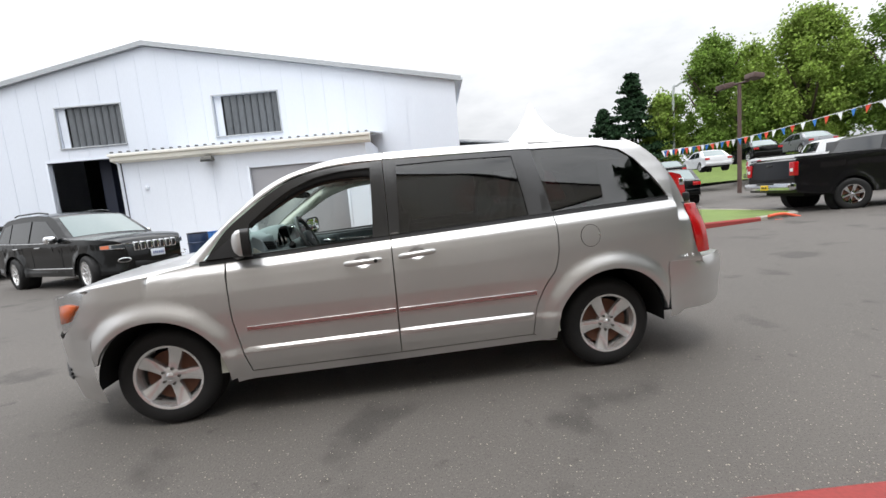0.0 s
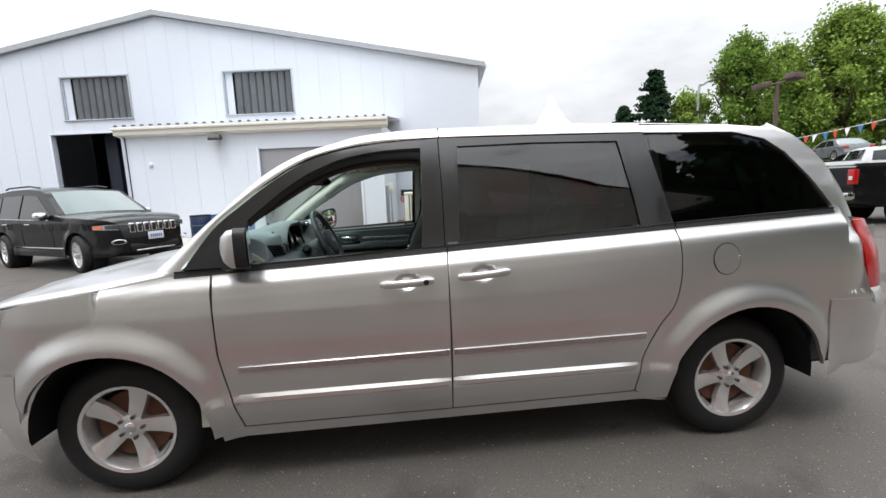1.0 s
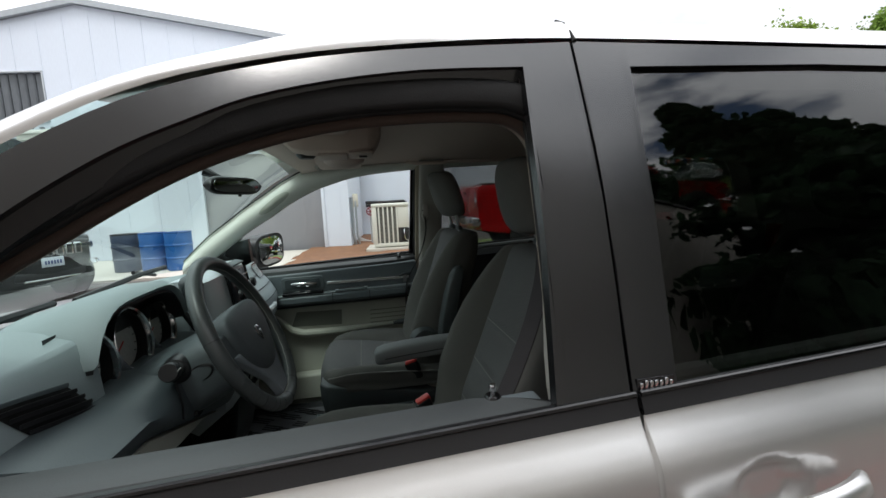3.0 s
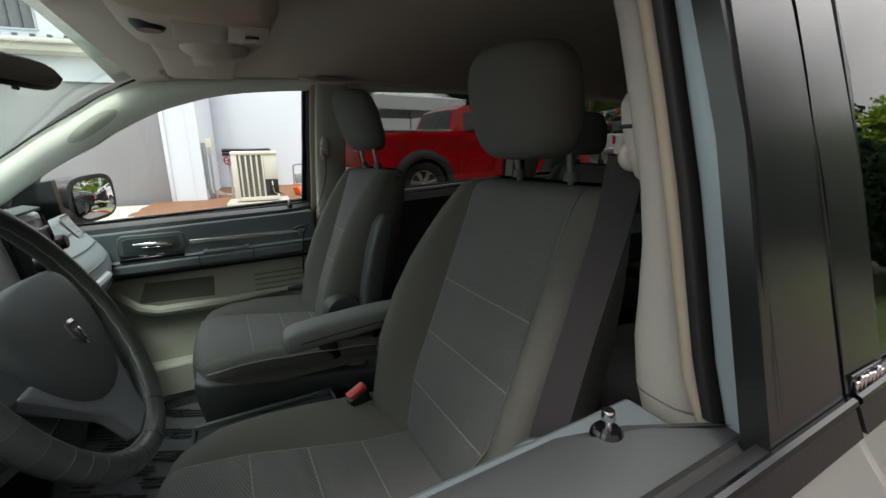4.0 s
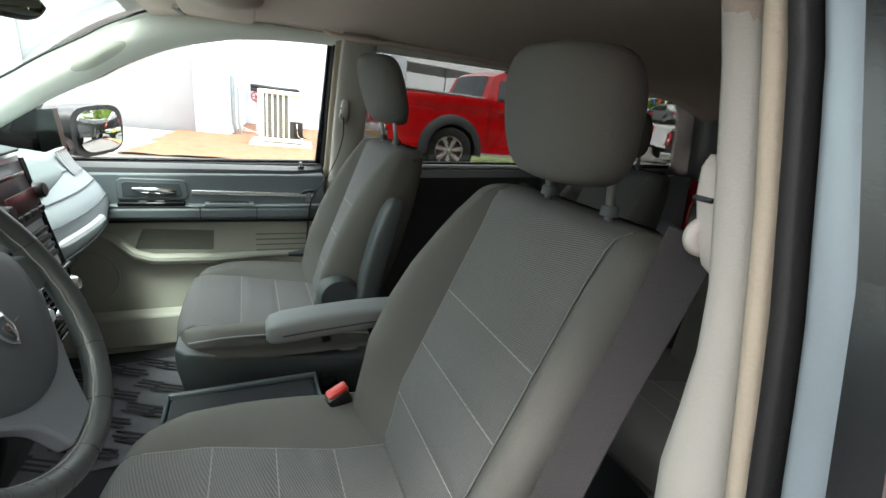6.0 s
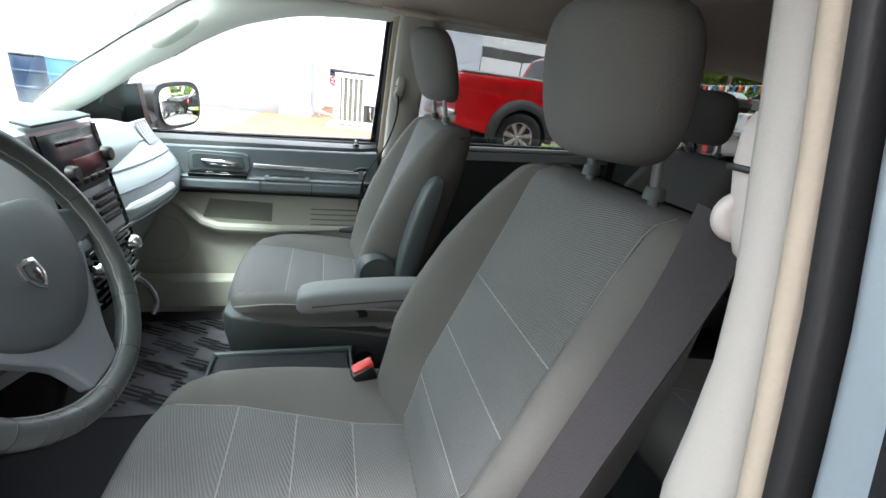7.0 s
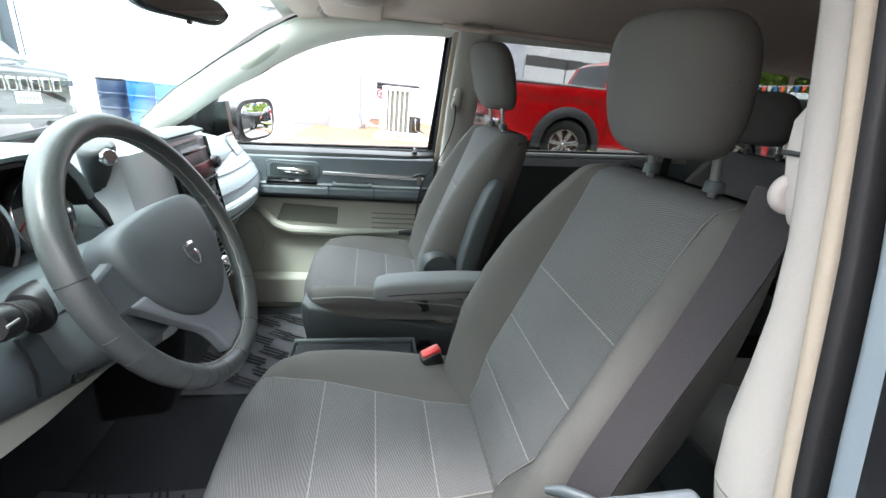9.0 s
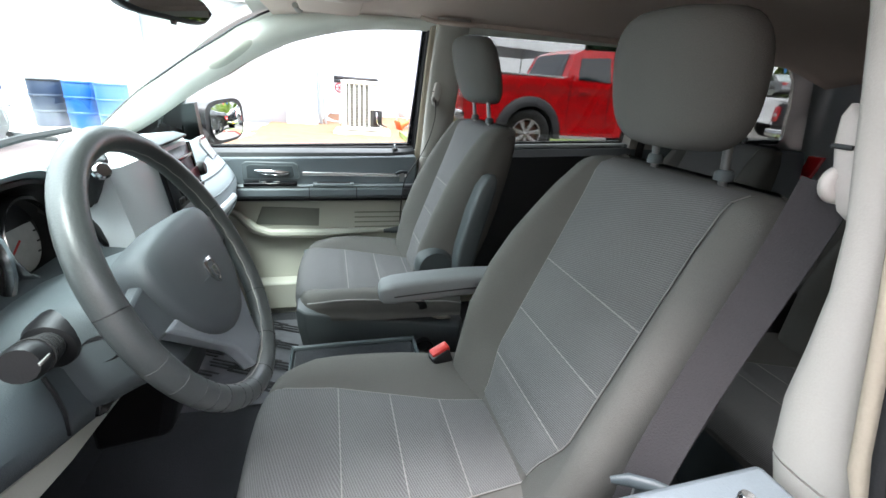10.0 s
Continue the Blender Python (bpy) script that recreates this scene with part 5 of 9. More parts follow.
    # folding armrest on the inner side
    if arm:
        u0 = 0.272 if raised else 0.292
        bm = bmesh.new()
        if raised:
            pts = [(1.478, 0.86, 0.030, 0.030), (1.490, 0.95, 0.032, 0.032), (1.512, 1.05, 0.033, 0.031), (1.532, 1.125, 0.031, 0.026), (1.540, 1.150, 0.026, 0.018), (1.543, 1.160, 0.015, 0.008)]
        else:
            pts = [(1.48, 0.950, 0.034, 0.024), (1.40, 0.948, 0.035, 0.026), (1.30, 0.941, 0.035, 0.027), (1.235, 0.935, 0.034, 0.026), (1.212, 0.932, 0.031, 0.022), (1.204, 0.930, 0.022, 0.013)]
        rings = []
        for x, z, a, b in pts:
            ring = []
            for q in range(24):
                g = 2 * math.pi * q / 24
                cu, cz = math.copysign(abs(math.cos(g)) ** 0.42, math.cos(g)), math.copysign(abs(math.sin(g)) ** 0.42, math.sin(g))
                ring.append(P(x - dx + (b * cz if raised else 0), u0 + a * cu, z + (0 if raised else b * cz)))
            rings.append(ring)
        loft(bm, rings)
        part("armrest", bm, SEATPLASTIC if raised else ARMGREY, base, "folding armrest", smooth=50)
        if not raised:
            bm = bmesh.new()
            tube(bm, [P(x, u0 - 0.0352, z - 0.004) for x, z, a, b in pts[:4]], 0.0016, 6)
            part("armrest_joint", bm, BLACK, base)
        bm = bmesh.new()
        lathe(bm, [(0.001, 0.03), (0.05, 0.03), (0.06, 0.015), (0.06, -0.015), (0.001, -0.015)], Matrix.Translation(P(1.49 - dx + back_dx, u0 - 0.035, 0.87)) @ pose(0, 0, 0, 90, 0, 0), 20)
        part("armrest_pivot", bm, SEATPLASTIC, base)
        # cup holder ring on the side of the skirt
        bm = bmesh.new()
        lathe(bm, [(0.024, 0.012), (0.030, 0.012), (0.032, 0.0), (0.030, -0.012), (0.024, -0.012)], Matrix.Translation(P(1.335, 0.272, 0.60)) @ pose(0, 0, 0, 90, 0, 0), 18, close=True)
        part("recliner_dial", bm, BLACK, base)
    # recliner lever and rails
    bm = bmesh.new()
    tube(bm, [P(1.47, -0.272, 0.775), P(1.40, -0.282, 0.800), P(1.33, -0.286, 0.806), P(1.27, -0.284, 0.802)], [0.014, 0.016, 0.015, 0.008], 10, flat=0.6)
    part("recliner_lever", bm, SEATPLASTIC, base)
    return base


SATINPOST = surface("satin_post", rgb(150, 150, 150), 0.32, 0.8, 0.03, 20, 200, 0.0)
ARMGREY = surface("armrest_grey", rgb(108, 112, 113), 0.6, 0, 0.05, 6, 500, 0.1)
SEAT_Y = 0.588
seat(SEAT_Y, 1, name="driver_seat", label="grey cloth driver seat with lowered armrest")
seat(1.392, -1, dx=0.043, back_dx=-0.087, recline=0.36, raised=True, name="passenger_seat", label="grey cloth passenger seat with raised armrest")
seat(SEAT_Y - 0.02, 1, dx=1.0, name="middle_row_seat", arm=False, dz=-0.02, label="grey cloth middle-row seat")
seat(2 * MID - SEAT_Y + 0.02, -1, dx=1.0, name="middle_row_seat", arm=False, dz=-0.02, label="grey cloth middle-row seat")
# third row bench
bm = bmesh.new()
rings = []
for k in range(9):
    t = -1 + 2 * k / 8
    rings.append([Vector((3.02 + x, MID + 0.55 * t, z - 0.03 * t * t)) for x, z in ((0, 0.66), (0.0, 0.74), (0.40, 0.72), (0.46, 0.9), (0.56, 1.16), (0.60, 1.18), (0.66, 1.15), (0.62, 0.6))])
loft(bm, rings)
part("rear_bench", bm, CLOTH, van, "grey cloth rear bench", bevel=0.02)

# belts: height adjusters with anchor loops on the pillars, and webbing
ANCHOR = surface("anchor_trim", rgb(168, 163, 157), 0.55, 0, 0.04, 6, 400, 0.05)
for m0 in (False, True):
    f = YMIR if m0 else Vector
    bm = bmesh.new()
    rings = []
    for z, hx, d in ((1.306, 0.006, 0.005), (1.312, 0.012, 0.009), (1.330, 0.016, 0.012), (1.365, 0.016, 0.013), (1.385, 0.014, 0.010), (1.395, 0.008, 0.005)):
        yb = 0.233 + (z - 1.3) * 0.30
        rings.append([f((1.512 + hx * math.copysign(abs(math.cos(g)) ** 0.6, math.cos(g)), yb + d * math.copysign(abs(math.sin(g)) ** 0.6, math.sin(g)), z)) for g in (6.2832 * q / 20 for q in range(20))])
    loft(bm, rings)
    an = part("belt_anchor", bm, ANCHOR, van, "pale belt height adjuster on the pillar", smooth=60)
    bm = bmesh.new()
    lathe(bm, [(0.006, 0.004), (0.011, 0.006), (0.016, 0.003), (0.016, -0.003), (0.011, -0.006), (0.006, -0.004)], Matrix.Translation(f((1.506, 0.251, 1.332))) @ pose(0, 0, 0, 82, 14, -20 if not m0 else 20), 24, close=True)
    part("belt_loop", bm, ANCHOR, an, smooth=60)
    bm = bmesh.new()
    box(bm, f((1.4965, 0.254, 1.362)), (0.006, 0.016, 0.004), 0.001)
    part("loop_slot", bm, BLACK, an)
    bm = bmesh.new()
    path = curve([(1.508, 0.260, 1.330), (1.506, 0.270, 1.262), (1.484, 0.274, 1.180), (1.450, 0.268, 1.105), (1.406, 0.252, 1.028), (1.392, 0.247, 0.96), (1.386, 0.246, 0.850), (1.39, 0.246, 0.70), (1.42, 0.245, 0.50)], 5)
    rings = []
    for i, p in enumerate(path):
        a, b = Vector(path[max(0, i - 1)]), Vector(path[min(len(path) - 1, i + 1)])
        d = (b - a).normalized()
        s = Vector((0.25, -0.97, 0))
        s = (s - d * s.dot(d)).normalized() * 0.021
        n = d.cross(s).normalized() * 0.0012
        q = Vector(p)
        rings.append([f(q + s + n), f(q - s + n), f(q - s - n), f(q + s - n)])
    loft(bm, rings)
    part("belt_webbing", bm, BELTWEB, an, "plum-grey belt webbing")
    # latch tongue resting on the webbing
    bm = bmesh.new()
    tube(bm, [f(p) for p in ((1.360, 0.250, 1.036), (1.374, 0.243, 1.041), (1.392, 0.231, 1.042), (1.412, 0.219, 1.040))], [0.004, 0.0075, 0.008, 0.006], 10, flat=0.7)
    tg = part("latch_tongue", bm, DASHDARK, an, "dark slate latch tongue on the webbing", smooth=60)
    bm = bmesh.new()
    box(bm, f((1.388, 0.239, 1.020)), (0.018, 0.003, 0.036), 0.001)
    part("tongue_plate", bm, SATINPOST, tg)
    # the middle row's belt hangs from the rear pillar
    bm = bmesh.new()
    tube(bm, [f((2.50, 0.30, 1.50)), f((2.46, 0.31, 1.36)), f((2.44, 0.32, 1.18)), f((2.44, 0.33, 0.95))], 0.020, 8, flat=0.25)
    part("rear_belt", bm, BLACK, van, "black middle-row belt")
# buckles
for y0, s in ((0.815, 1), (2 * MID - 0.815, -1)):
    bm = bmesh.new()
    box(bm, (1.352, y0, 0.765), (0.05, 0.032, 0.075), 0.008, pose(0, 0, 0, 0, -22, 12 * s))
    bk = part("belt_buckle", bm, BLACK, van, "black buckle with a red button")
    bm = bmesh.new()
    box(bm, (1.342, y0, 0.800), (0.046, 0.026, 0.014), 0.004, pose(0, 0, 0, 0, -22, 12 * s))
    part("release_button", bm, surface("buckle_red", rgb(210, 60, 56), 0.35), bk)
    bm = bmesh.new()
    tube(bm, [(1.37, y0, 0.735), (1.42, y0 - 0.012 * s, 0.70), (1.47, y0 - 0.02 * s, 0.66)], 0.016, 8, flat=0.6)
    part("buckle_stalk", bm, DOORPALE, bk)

# ---- steering wheel and column ----
SW = pose(0.922, 0.571, 1.139, 0, 90 - 25, 0)       # local z points at the driver, local x down the wheel


def on_wheel(r, a, h=0.0):
    """a in degrees from the top, clockwise as the driver sees it."""
    return SW @ Vector((-r * math.cos(radians(a)), r * math.sin(radians(a)), h))


bm = bmesh.new()
tube(bm, [on_wheel(0.178, 360 * k / 72) for k in range(72)], 0.0155, 16, closed=True)
swheel = part("steering_wheel", bm, LEATHER, van, "worn grey leather steering wheel", smooth=60)
CREASE = surface("leather_crease", rgb(58, 61, 60), 0.6, 0, 0.1, 20, 400, 0.05)
for a in (78, 131, 160, 187, 229, 282):
    bm = bmesh.new()
    tube(bm, [on_wheel(0.178 + 0.0152 * math.cos(q), a, 0.0152 * math.sin(q)) for q in (6.2832 * k / 18 for k in range(18))], 0.0009, 5, closed=True)
    part("rim_seam", bm, BLACK, swheel)
for a in (204, 213, 219, 236, 243, 252, 262):
    bm = bmesh.new()
    tube(bm, [on_wheel(0.178 + 0.0153 * math.cos(q), a, 0.0153 * math.sin(q)) for q in (math.pi * (-0.1 + 1.2 * k / 10) for k in range(11))], 0.0006, 5)
    part("wear_crease", bm, CREASE, swheel)
bm = bmesh.new()
tube(bm, [on_wheel(0.1630, 360 * k / 60, 0.003 + 0.0012 * (k % 2)) for k in range(60)], 0.0010, 5, closed=True)
part("rim_stitching", bm, PIPING, swheel)
# hub pad: a rounded shield, nearly flush with the side spokes
AIRBAG = surface("airbag_slate", rgb(70, 76, 79), 0.55, 0, 0.05, 6, 700, 0.12)
shield = curve([(-0.066, 0.0), (-0.064, 0.05), (-0.057, 0.098), (-0.030, 0.116), (0.024, 0.104), (0.066, 0.072), (0.090, 0.032), (0.095, 0.0)], 4)
outl = [(x, y) for x, y in shield] + [(x, -y) for x, y in reversed(shield[1:-1])]
bm = bmesh.new()
loft(bm, [[SW @ Vector((x * sc, y * sc, h)) for x, y in outl] for sc, h in ((0.96, -0.03), (1.0, -0.010), (1.0, 0.004), (0.985, 0.010), (0.94, 0.0145), (0.75, 0.018), (0.4, 0.020), (0.06, 0.0205))])
part("airbag_cover", bm, AIRBAG, swheel, "slate airbag cover", smooth=50)
bm = bmesh.new()
emb = [(-0.017, -0.013), (-0.019, 0.0), (-0.017, 0.013), (0.0, 0.016), (0.011, 0.010), (0.019, 0.0), (0.011, -0.010), (0.0, -0.016)]
loft(bm, [[SW @ Vector((x * s2 + 0.014, y * s2, h)) for x, y in emb] for s2, h in ((1.0, 0.015), (1.0, 0.0225), (0.8, 0.0238), (0.72, 0.0225))])
em = part("emblem", bm, surface("satin_chrome", rgb(206, 208, 210), 0.22, 0.95, 0.04, 20, 200, 0.0), swheel, "plain chrome shield emblem")
bm = bmesh.new()
loft(bm, [[SW @ Vector((x * s2 + 0.014, y * s2, h)) for x, y in emb] for s2, h in ((0.70, 0.0205), (0.68, 0.0232))])
part("emblem_field", bm, DASHDARK, em)
bm = bmesh.new()
loft(bm, [[SW @ Vector((x * s2 + 0.016, y * s2 * 0.7, h)) for x, y in emb] for s2, h in ((0.5, 0.022), (0.46, 0.0255), (0.2, 0.0265))])
part("emblem_boss", bm, CHROME, em)
for yy in (0.045, -0.045):
    bm = bmesh.new()
    tube(bm, [SW @ Vector((0.014, yy * 0.50, 0.0200)), SW @ Vector((0.014, yy, 0.0186)), SW @ Vector((0.014, yy * 1.55, 0.0165))], 0.0011, 6)
    part("cover_groove", bm, DASHDARK, swheel)
# side spokes and the satin cradle that runs under the pad into the bottom spoke
for s in (-1, 1):
    bm = bmesh.new()
    rings = []
    for t in (0, 0.35, 0.7, 1.0):
        y = s * (0.080 + 0.082 * t)
        x0, x1 = -0.044 + 0.016 * t, 0.030 - 0.010 * t
        rings.append([SW @ Vector((x, y, h)) for x, h in ((x0, -0.012), (x0 + 0.004, 0.002 - 0.002 * t), (x1 - 0.004, 0.002 - 0.002 * t), (x1, -0.012), ((x0 + x1) / 2, -0.020))])
    loft(bm, rings)
    part("spoke", bm, AIRBAG, swheel, bevel=0.003)
cradle = curve([(0.016, -0.134), (0.050, -0.100), (0.086, -0.066), (0.118, -0.036), (0.163, -0.020)], 3) + curve([(0.162, 0.046), (0.120, 0.062), (0.086, 0.084), (0.050, 0.108), (0.016, 0.134)], 3) + curve([(0.018, 0.080), (0.060, 0.055), (0.080, 0.0), (0.060, -0.055), (0.018, -0.080)], 3)
bm = bmesh.new()
loft(bm, [[SW @ Vector((x, y, h - 0.05 * max(0, x - 0.10))) for x, y in cradle] for h in (-0.016, 0.004)])
part("bottom_spoke", bm, surface("satin_slate_spoke", rgb(126, 133, 138), 0.38, 0.2, 0.03, 5, 500, 0.03), swheel, "satin grey bottom spoke", bevel=0.004)
# column shroud and stalk
bm = bmesh.new()
rings = []
for t, k in ((0, 0.86), (0.04, 0.97), (0.12, 1.0), (0.4, 1.04), (0.7, 1.08), (1, 1.1)):
    c = SW @ Vector((0.022, -0.004, -0.034 - 0.22 * t))
    rings.append([c + SW.to_3x3() @ Vector((0.068 * k * math.copysign(abs(math.cos(a)) ** 0.5, math.cos(a)), 0.104 * k * math.copysign(abs(math.sin(a)) ** 0.5, math.sin(a)), 0)) for a in (6.2832 * q / 28 for q in range(28))])
loft(bm, rings)
shroud = part("column_shroud", bm, surface("shroud_slate", rgb(72, 79, 82), 0.5, 0, 0.05, 6, 700, 0.12), van, "slate steering column shroud", smooth=50)
bm = bmesh.new()
OV = SW @ Matrix.Translation((0.014, -0.1035, -0.080)) @ pose(0, 0, 0, 90, 0, 0) @ Matrix.Diagonal((0.62, 1.0, 1.0, 1.0))
lathe(bm, [(0.001, 0.002), (0.020, 0.002), (0.023, 0.006), (0.027, 0.005), (0.029, -0.004), (0.001, -0.006)], OV, 28)
part("column_switch", bm, BLACK, shroud, "black oval switch plate", smooth=50)
bm = bmesh.new()
lathe(bm, [(0.001, 0.006), (0.017, 0.006), (0.020, 0.0), (0.020, -0.01)], SW @ Matrix.Translation((0.040, -0.055, -0.034)), 20)
part("ignition_switch", bm, GLOSSBLACK, shroud)
bm = bmesh.new()
tube(bm, [(0.812, 0.490, 1.100), (0.817, 0.455, 1.108), (0.822, 0.430, 1.116), (0.828, 0.400, 1.124), (0.829, 0.392, 1.126)], [0.010, 0.011, 0.0165, 0.0185, 0.016], 16)
stalk = part("indicator_stalk", bm, BLACK, van, "black ribbed indicator stalk")
for k in range(5):
    c = Vector((0.8185, 0.448, 1.110)).lerp(Vector((0.8245, 0.418, 1.119)), k / 4)
    bm = bmesh.new()
    tube(bm, [c, c + Vector((0.0008, -0.0035, 0.001))], 0.0155 + 0.0009 * k, 16)
    part("grip_rib", bm, RUBBER, stalk)
bm = bmesh.new()
box(bm, (0.846, 0.398, 1.128), (0.002, 0.016, 0.003), 0.0005)
part("stalk_mark", bm, PIPING, stalk)
bm = bmesh.new()
lathe(bm, [(0.001, 0.010), (0.016, 0.010), (0.025, 0.006), (0.029, -0.004), (0.030, -0.030), (0.001, -0.032)], Matrix.Translation((0.814, 0.464, 1.103)) @ pose(0, 0, 0, 90, 0, 0), 24)
part("stalk_boot", bm, BLACK, stalk)

# ---- dashboard ----
bm = bmesh.new()
DP = ((0.24, 1.098), (0.36, 1.138), (0.50, 1.168), (0.62, 1.180), (0.69, 1.165), (0.725, 1.12), (0.735, 1.04), (0.725, 0.97), (0.69, 0.90), (0.60, 0.82), (0.48, 0.66))


def dash(u, v):
    y = 0.20 + 1.554 * u
    k = v * (len(DP) - 1)
    i = min(int(k), len(DP) - 2)
    t = k - i
    x = DP[i][0] * (1 - t) + DP[i + 1][0] * t
    z = DP[i][1] * (1 - t) + DP[i + 1][1] * t
    edge = abs(2 * u - 1) ** 4
    z -= 0.05 * edge * smooth01(1 - v)
    x -= 0.06 * edge * smooth01(v * 3)
    if v < 0.62:
        z += 0.035 * math.exp(-((y - 0.99) / 0.28) ** 2) * smooth01(v * 4)
    # a hollow for the instruments
    hollow = smooth01((y - 0.325) / 0.03) * smooth01((0.765 - y) / 0.03) * smooth01((z - 0.98) / 0.05)
    x -= max(0.0, x - 0.585) * hollow
    return Vector((x, y, z))


grid(bm, dash, 44, 40)
dashboard = part("dashboard", bm, DASHTOP, van, "slate moulded dashboard", smooth=50)
# instrument hood and gauges
bm = bmesh.new()
rings = []
for k in range(19):
    t = -1 + 2 * k / 18
    y = 0.545 + 0.192 * t
    top = 1.264 - 0.085 * abs(t) ** 5
    rings.append([Vector(p) for p in ((0.50, y, 1.15), (0.56, y, top - 0.030), (0.66, y, top - 0.002), (0.725, y, top), (0.742, y, top - 0.012), (0.735, y, top - 0.020), (0.66, y, top - 0.028), (0.58, y, top - 0.06))])
loft(bm, rings)
part("instrument_hood", bm, DASHTOP, dashboard, "slate instrument hood", smooth=50)
# matt black lining of the hood and the plate that carries the gauges
bm = bmesh.new()
rings = []
for k in range(19):
    t = -1 + 2 * k / 18
    y = 0.545 + 0.190 * t
    top = 1.2415 - 0.085 * abs(t) ** 5
    rings.append([Vector(p) for p in ((0.732, y, top), (0.66, y, top - 0.008), (0.60, y, top - 0.040), (0.60, y, top - 0.046), (0.66, y, top - 0.014), (0.732, y, top - 0.006))])
loft(bm, rings)
part("hood_lining", bm, BLACK, dashboard, "matt black hood lining", smooth=50)
bm = bmesh.new()
grid(bm, lambda u, v: Vector((0.672 + 0.014 * (1 - v), 0.345 + 0.40 * u, 1.035 + 0.185 * v)), 6, 4)
part("instrument_back", bm, BLACK, dashboard)
for yc, zc, r in ((0.420, 1.146, 0.056), (0.545, 1.155, 0.066), (0.674, 1.148, 0.057)):
    m = Matrix.Translation((0.705, yc, zc)) @ pose(0, 0, 0, 0, 80, 0)
    bm = bmesh.new()
    lathe(bm, [(r - 0.004, -0.006), (r - 0.002, 0.001), (r + 0.002, 0.003), (r + 0.004, 0.0), (r + 0.004, -0.030)], m, 40, close=True)
    g = part("gauge_ring", bm, CHROME, dashboard, "bright gauge ring")
    bm = bmesh.new()
    lathe(bm, [(0.001, -0.026), (r - 0.012, -0.026), (r - 0.010, -0.030), (0.001, -0.030)], m, 32)
    part("gauge_face", bm, surface("gauge_grey", rgb(178, 180, 178), 0.4), g)
    bm = bmesh.new()
    tun = [[m @ Vector((q * math.cos(a), q * math.sin(a), h)) for a in (6.2832 * k / 36 for k in range(36))] for q, h in ((r - 0.002, -0.002), (r - 0.006, -0.032))]
    loft(bm, tun, caps=False)
    part("gauge_tunnel", bm, DARK, g)
    for k in range(13):
        a = radians(220 - 260 * k / 12)
        bm = bmesh.new()
        rr = r * 0.72
        p = m @ Vector((-rr * math.sin(a), rr * math.cos(a), -0.0255))
        box(bm, p, (0.002, 0.005, 0.002), 0)
        part("gauge_tick", bm, BLACK, g)
    bm = bmesh.new()
    tube(bm, [m @ Vector((0, 0, -0.022)), m @ Vector((0.3 * r, -0.55 * r, -0.022))], 0.0014, 5)
    part("gauge_needle", bm, surface("needle_red", rgb(190, 40, 30), 0.4), g)
# left end of the dashboard: rising cowl, slatted vent and the demister panel facing the door
bm = bmesh.new()
rings = []
for k in range(9):
    t = k / 8
    y = 0.198 + 0.19 * t
    fx = 0.682 + 0.038 * smooth01(t)
    up = 0.022 * t
    rings.append([Vector(p) for p in ((0.42, y, 1.06), (0.46, y, 1.16 + up), (0.51, y, 1.203 + up), (0.57, y, 1.216 + up), (0.63, y, 1.205 + up), (fx - 0.015, y, 1.188 + up), (fx, y, 1.172 + 0.6 * up), (fx + 0.006, y, 1.14), (fx + 0.012, y, 1.06), (fx, y, 0.97), (0.42, y, 0.95))])
loft(bm, rings)
part("dash_cowl", bm, DASHTOP, dashboard, "slate end of the dashboard", bevel=0.006)
bm = bmesh.new()
endp = curve([(0.44, 1.165), (0.50, 1.168), (0.57, 1.156), (0.63, 1.128), (0.675, 1.09), (0.69, 1.05), (0.69, 0.99)], 4) + [(0.44, 0.99)]
loft(bm, [[Vector((x, y, z)) for x, z in endp] for y in (0.200, 0.190)])
dp = part("demister_panel", bm, DOORPALE, dashboard, "stone-grey end panel with a demister", bevel=0.003)
for k in range(4):
    bm = bmesh.new()
    box(bm, (0.600 + 0.019 * k, 0.1895, 1.086 - 0.004 * k), (0.011, 0.004, 0.036 - 0.002 * k), 0.001)
    part("demister_slot", bm, BLACK, dp)
bm = bmesh.new()
vq = lambda u, v: Vector((0.690 + 0.036 * smooth01(u * 0.75 + v * 0.3) + 0.006 * v, 0.205 + 0.10 * u + 0.055 * v, 1.168 - 0.012 * u - 0.072 * v))
grid(bm, vq, 6, 5)
vent = part("driver_vent", bm, DARK, dashboard, "black slatted air vent", solid=0.004)
for k in range(6):
    bm = bmesh.new()
    tube(bm, [vq(u / 5, k / 5) + Vector((0.005, 0, 0)) for u in range(6)], 0.0038, 6, flat=0.5)
    part("vent_slat", bm, BLACK if 0 < k < 5 else DASHDARK, vent)
# knee panel below the wheel: its lower edge drops towards the middle, a pale trim follows it
KNEE = surface("knee_slate", rgb(58, 65, 68), 0.45, 0, 0.05, 5, 600, 0.1)
knee_low = lambda y: min(1.045, max(0.915, 0.950 + 0.33 * (0.60 - y)))
bm = bmesh.new()
rings = []
for k in range(13):
    y = 0.16 + 0.60 * k / 12
    zb = knee_low(y)
    b = 0.012 * math.sin(math.pi * k / 12)
    rings.append([Vector(p) for p in ((0.70, y, 1.105), (0.770 + b, y, 1.098), (0.808 + b, y, 1.075), (0.822 + b, y, zb + 0.030), (0.820 + b, y, zb + 0.006), (0.812 + b, y, zb), (0.74, y, zb - 0.006), (0.66, y, zb))])
loft(bm, rings)
part("knee_panel", bm, KNEE, dashboard, "slate knee panel", smooth=50)
bm = bmesh.new()
tube(bm, [(0.826 + 0.010 * math.sin(math.pi * (z - 0.99) / 0.11), 0.418, z) for z in (1.022, 1.05, 1.075, 1.095)], 0.0022, 6)
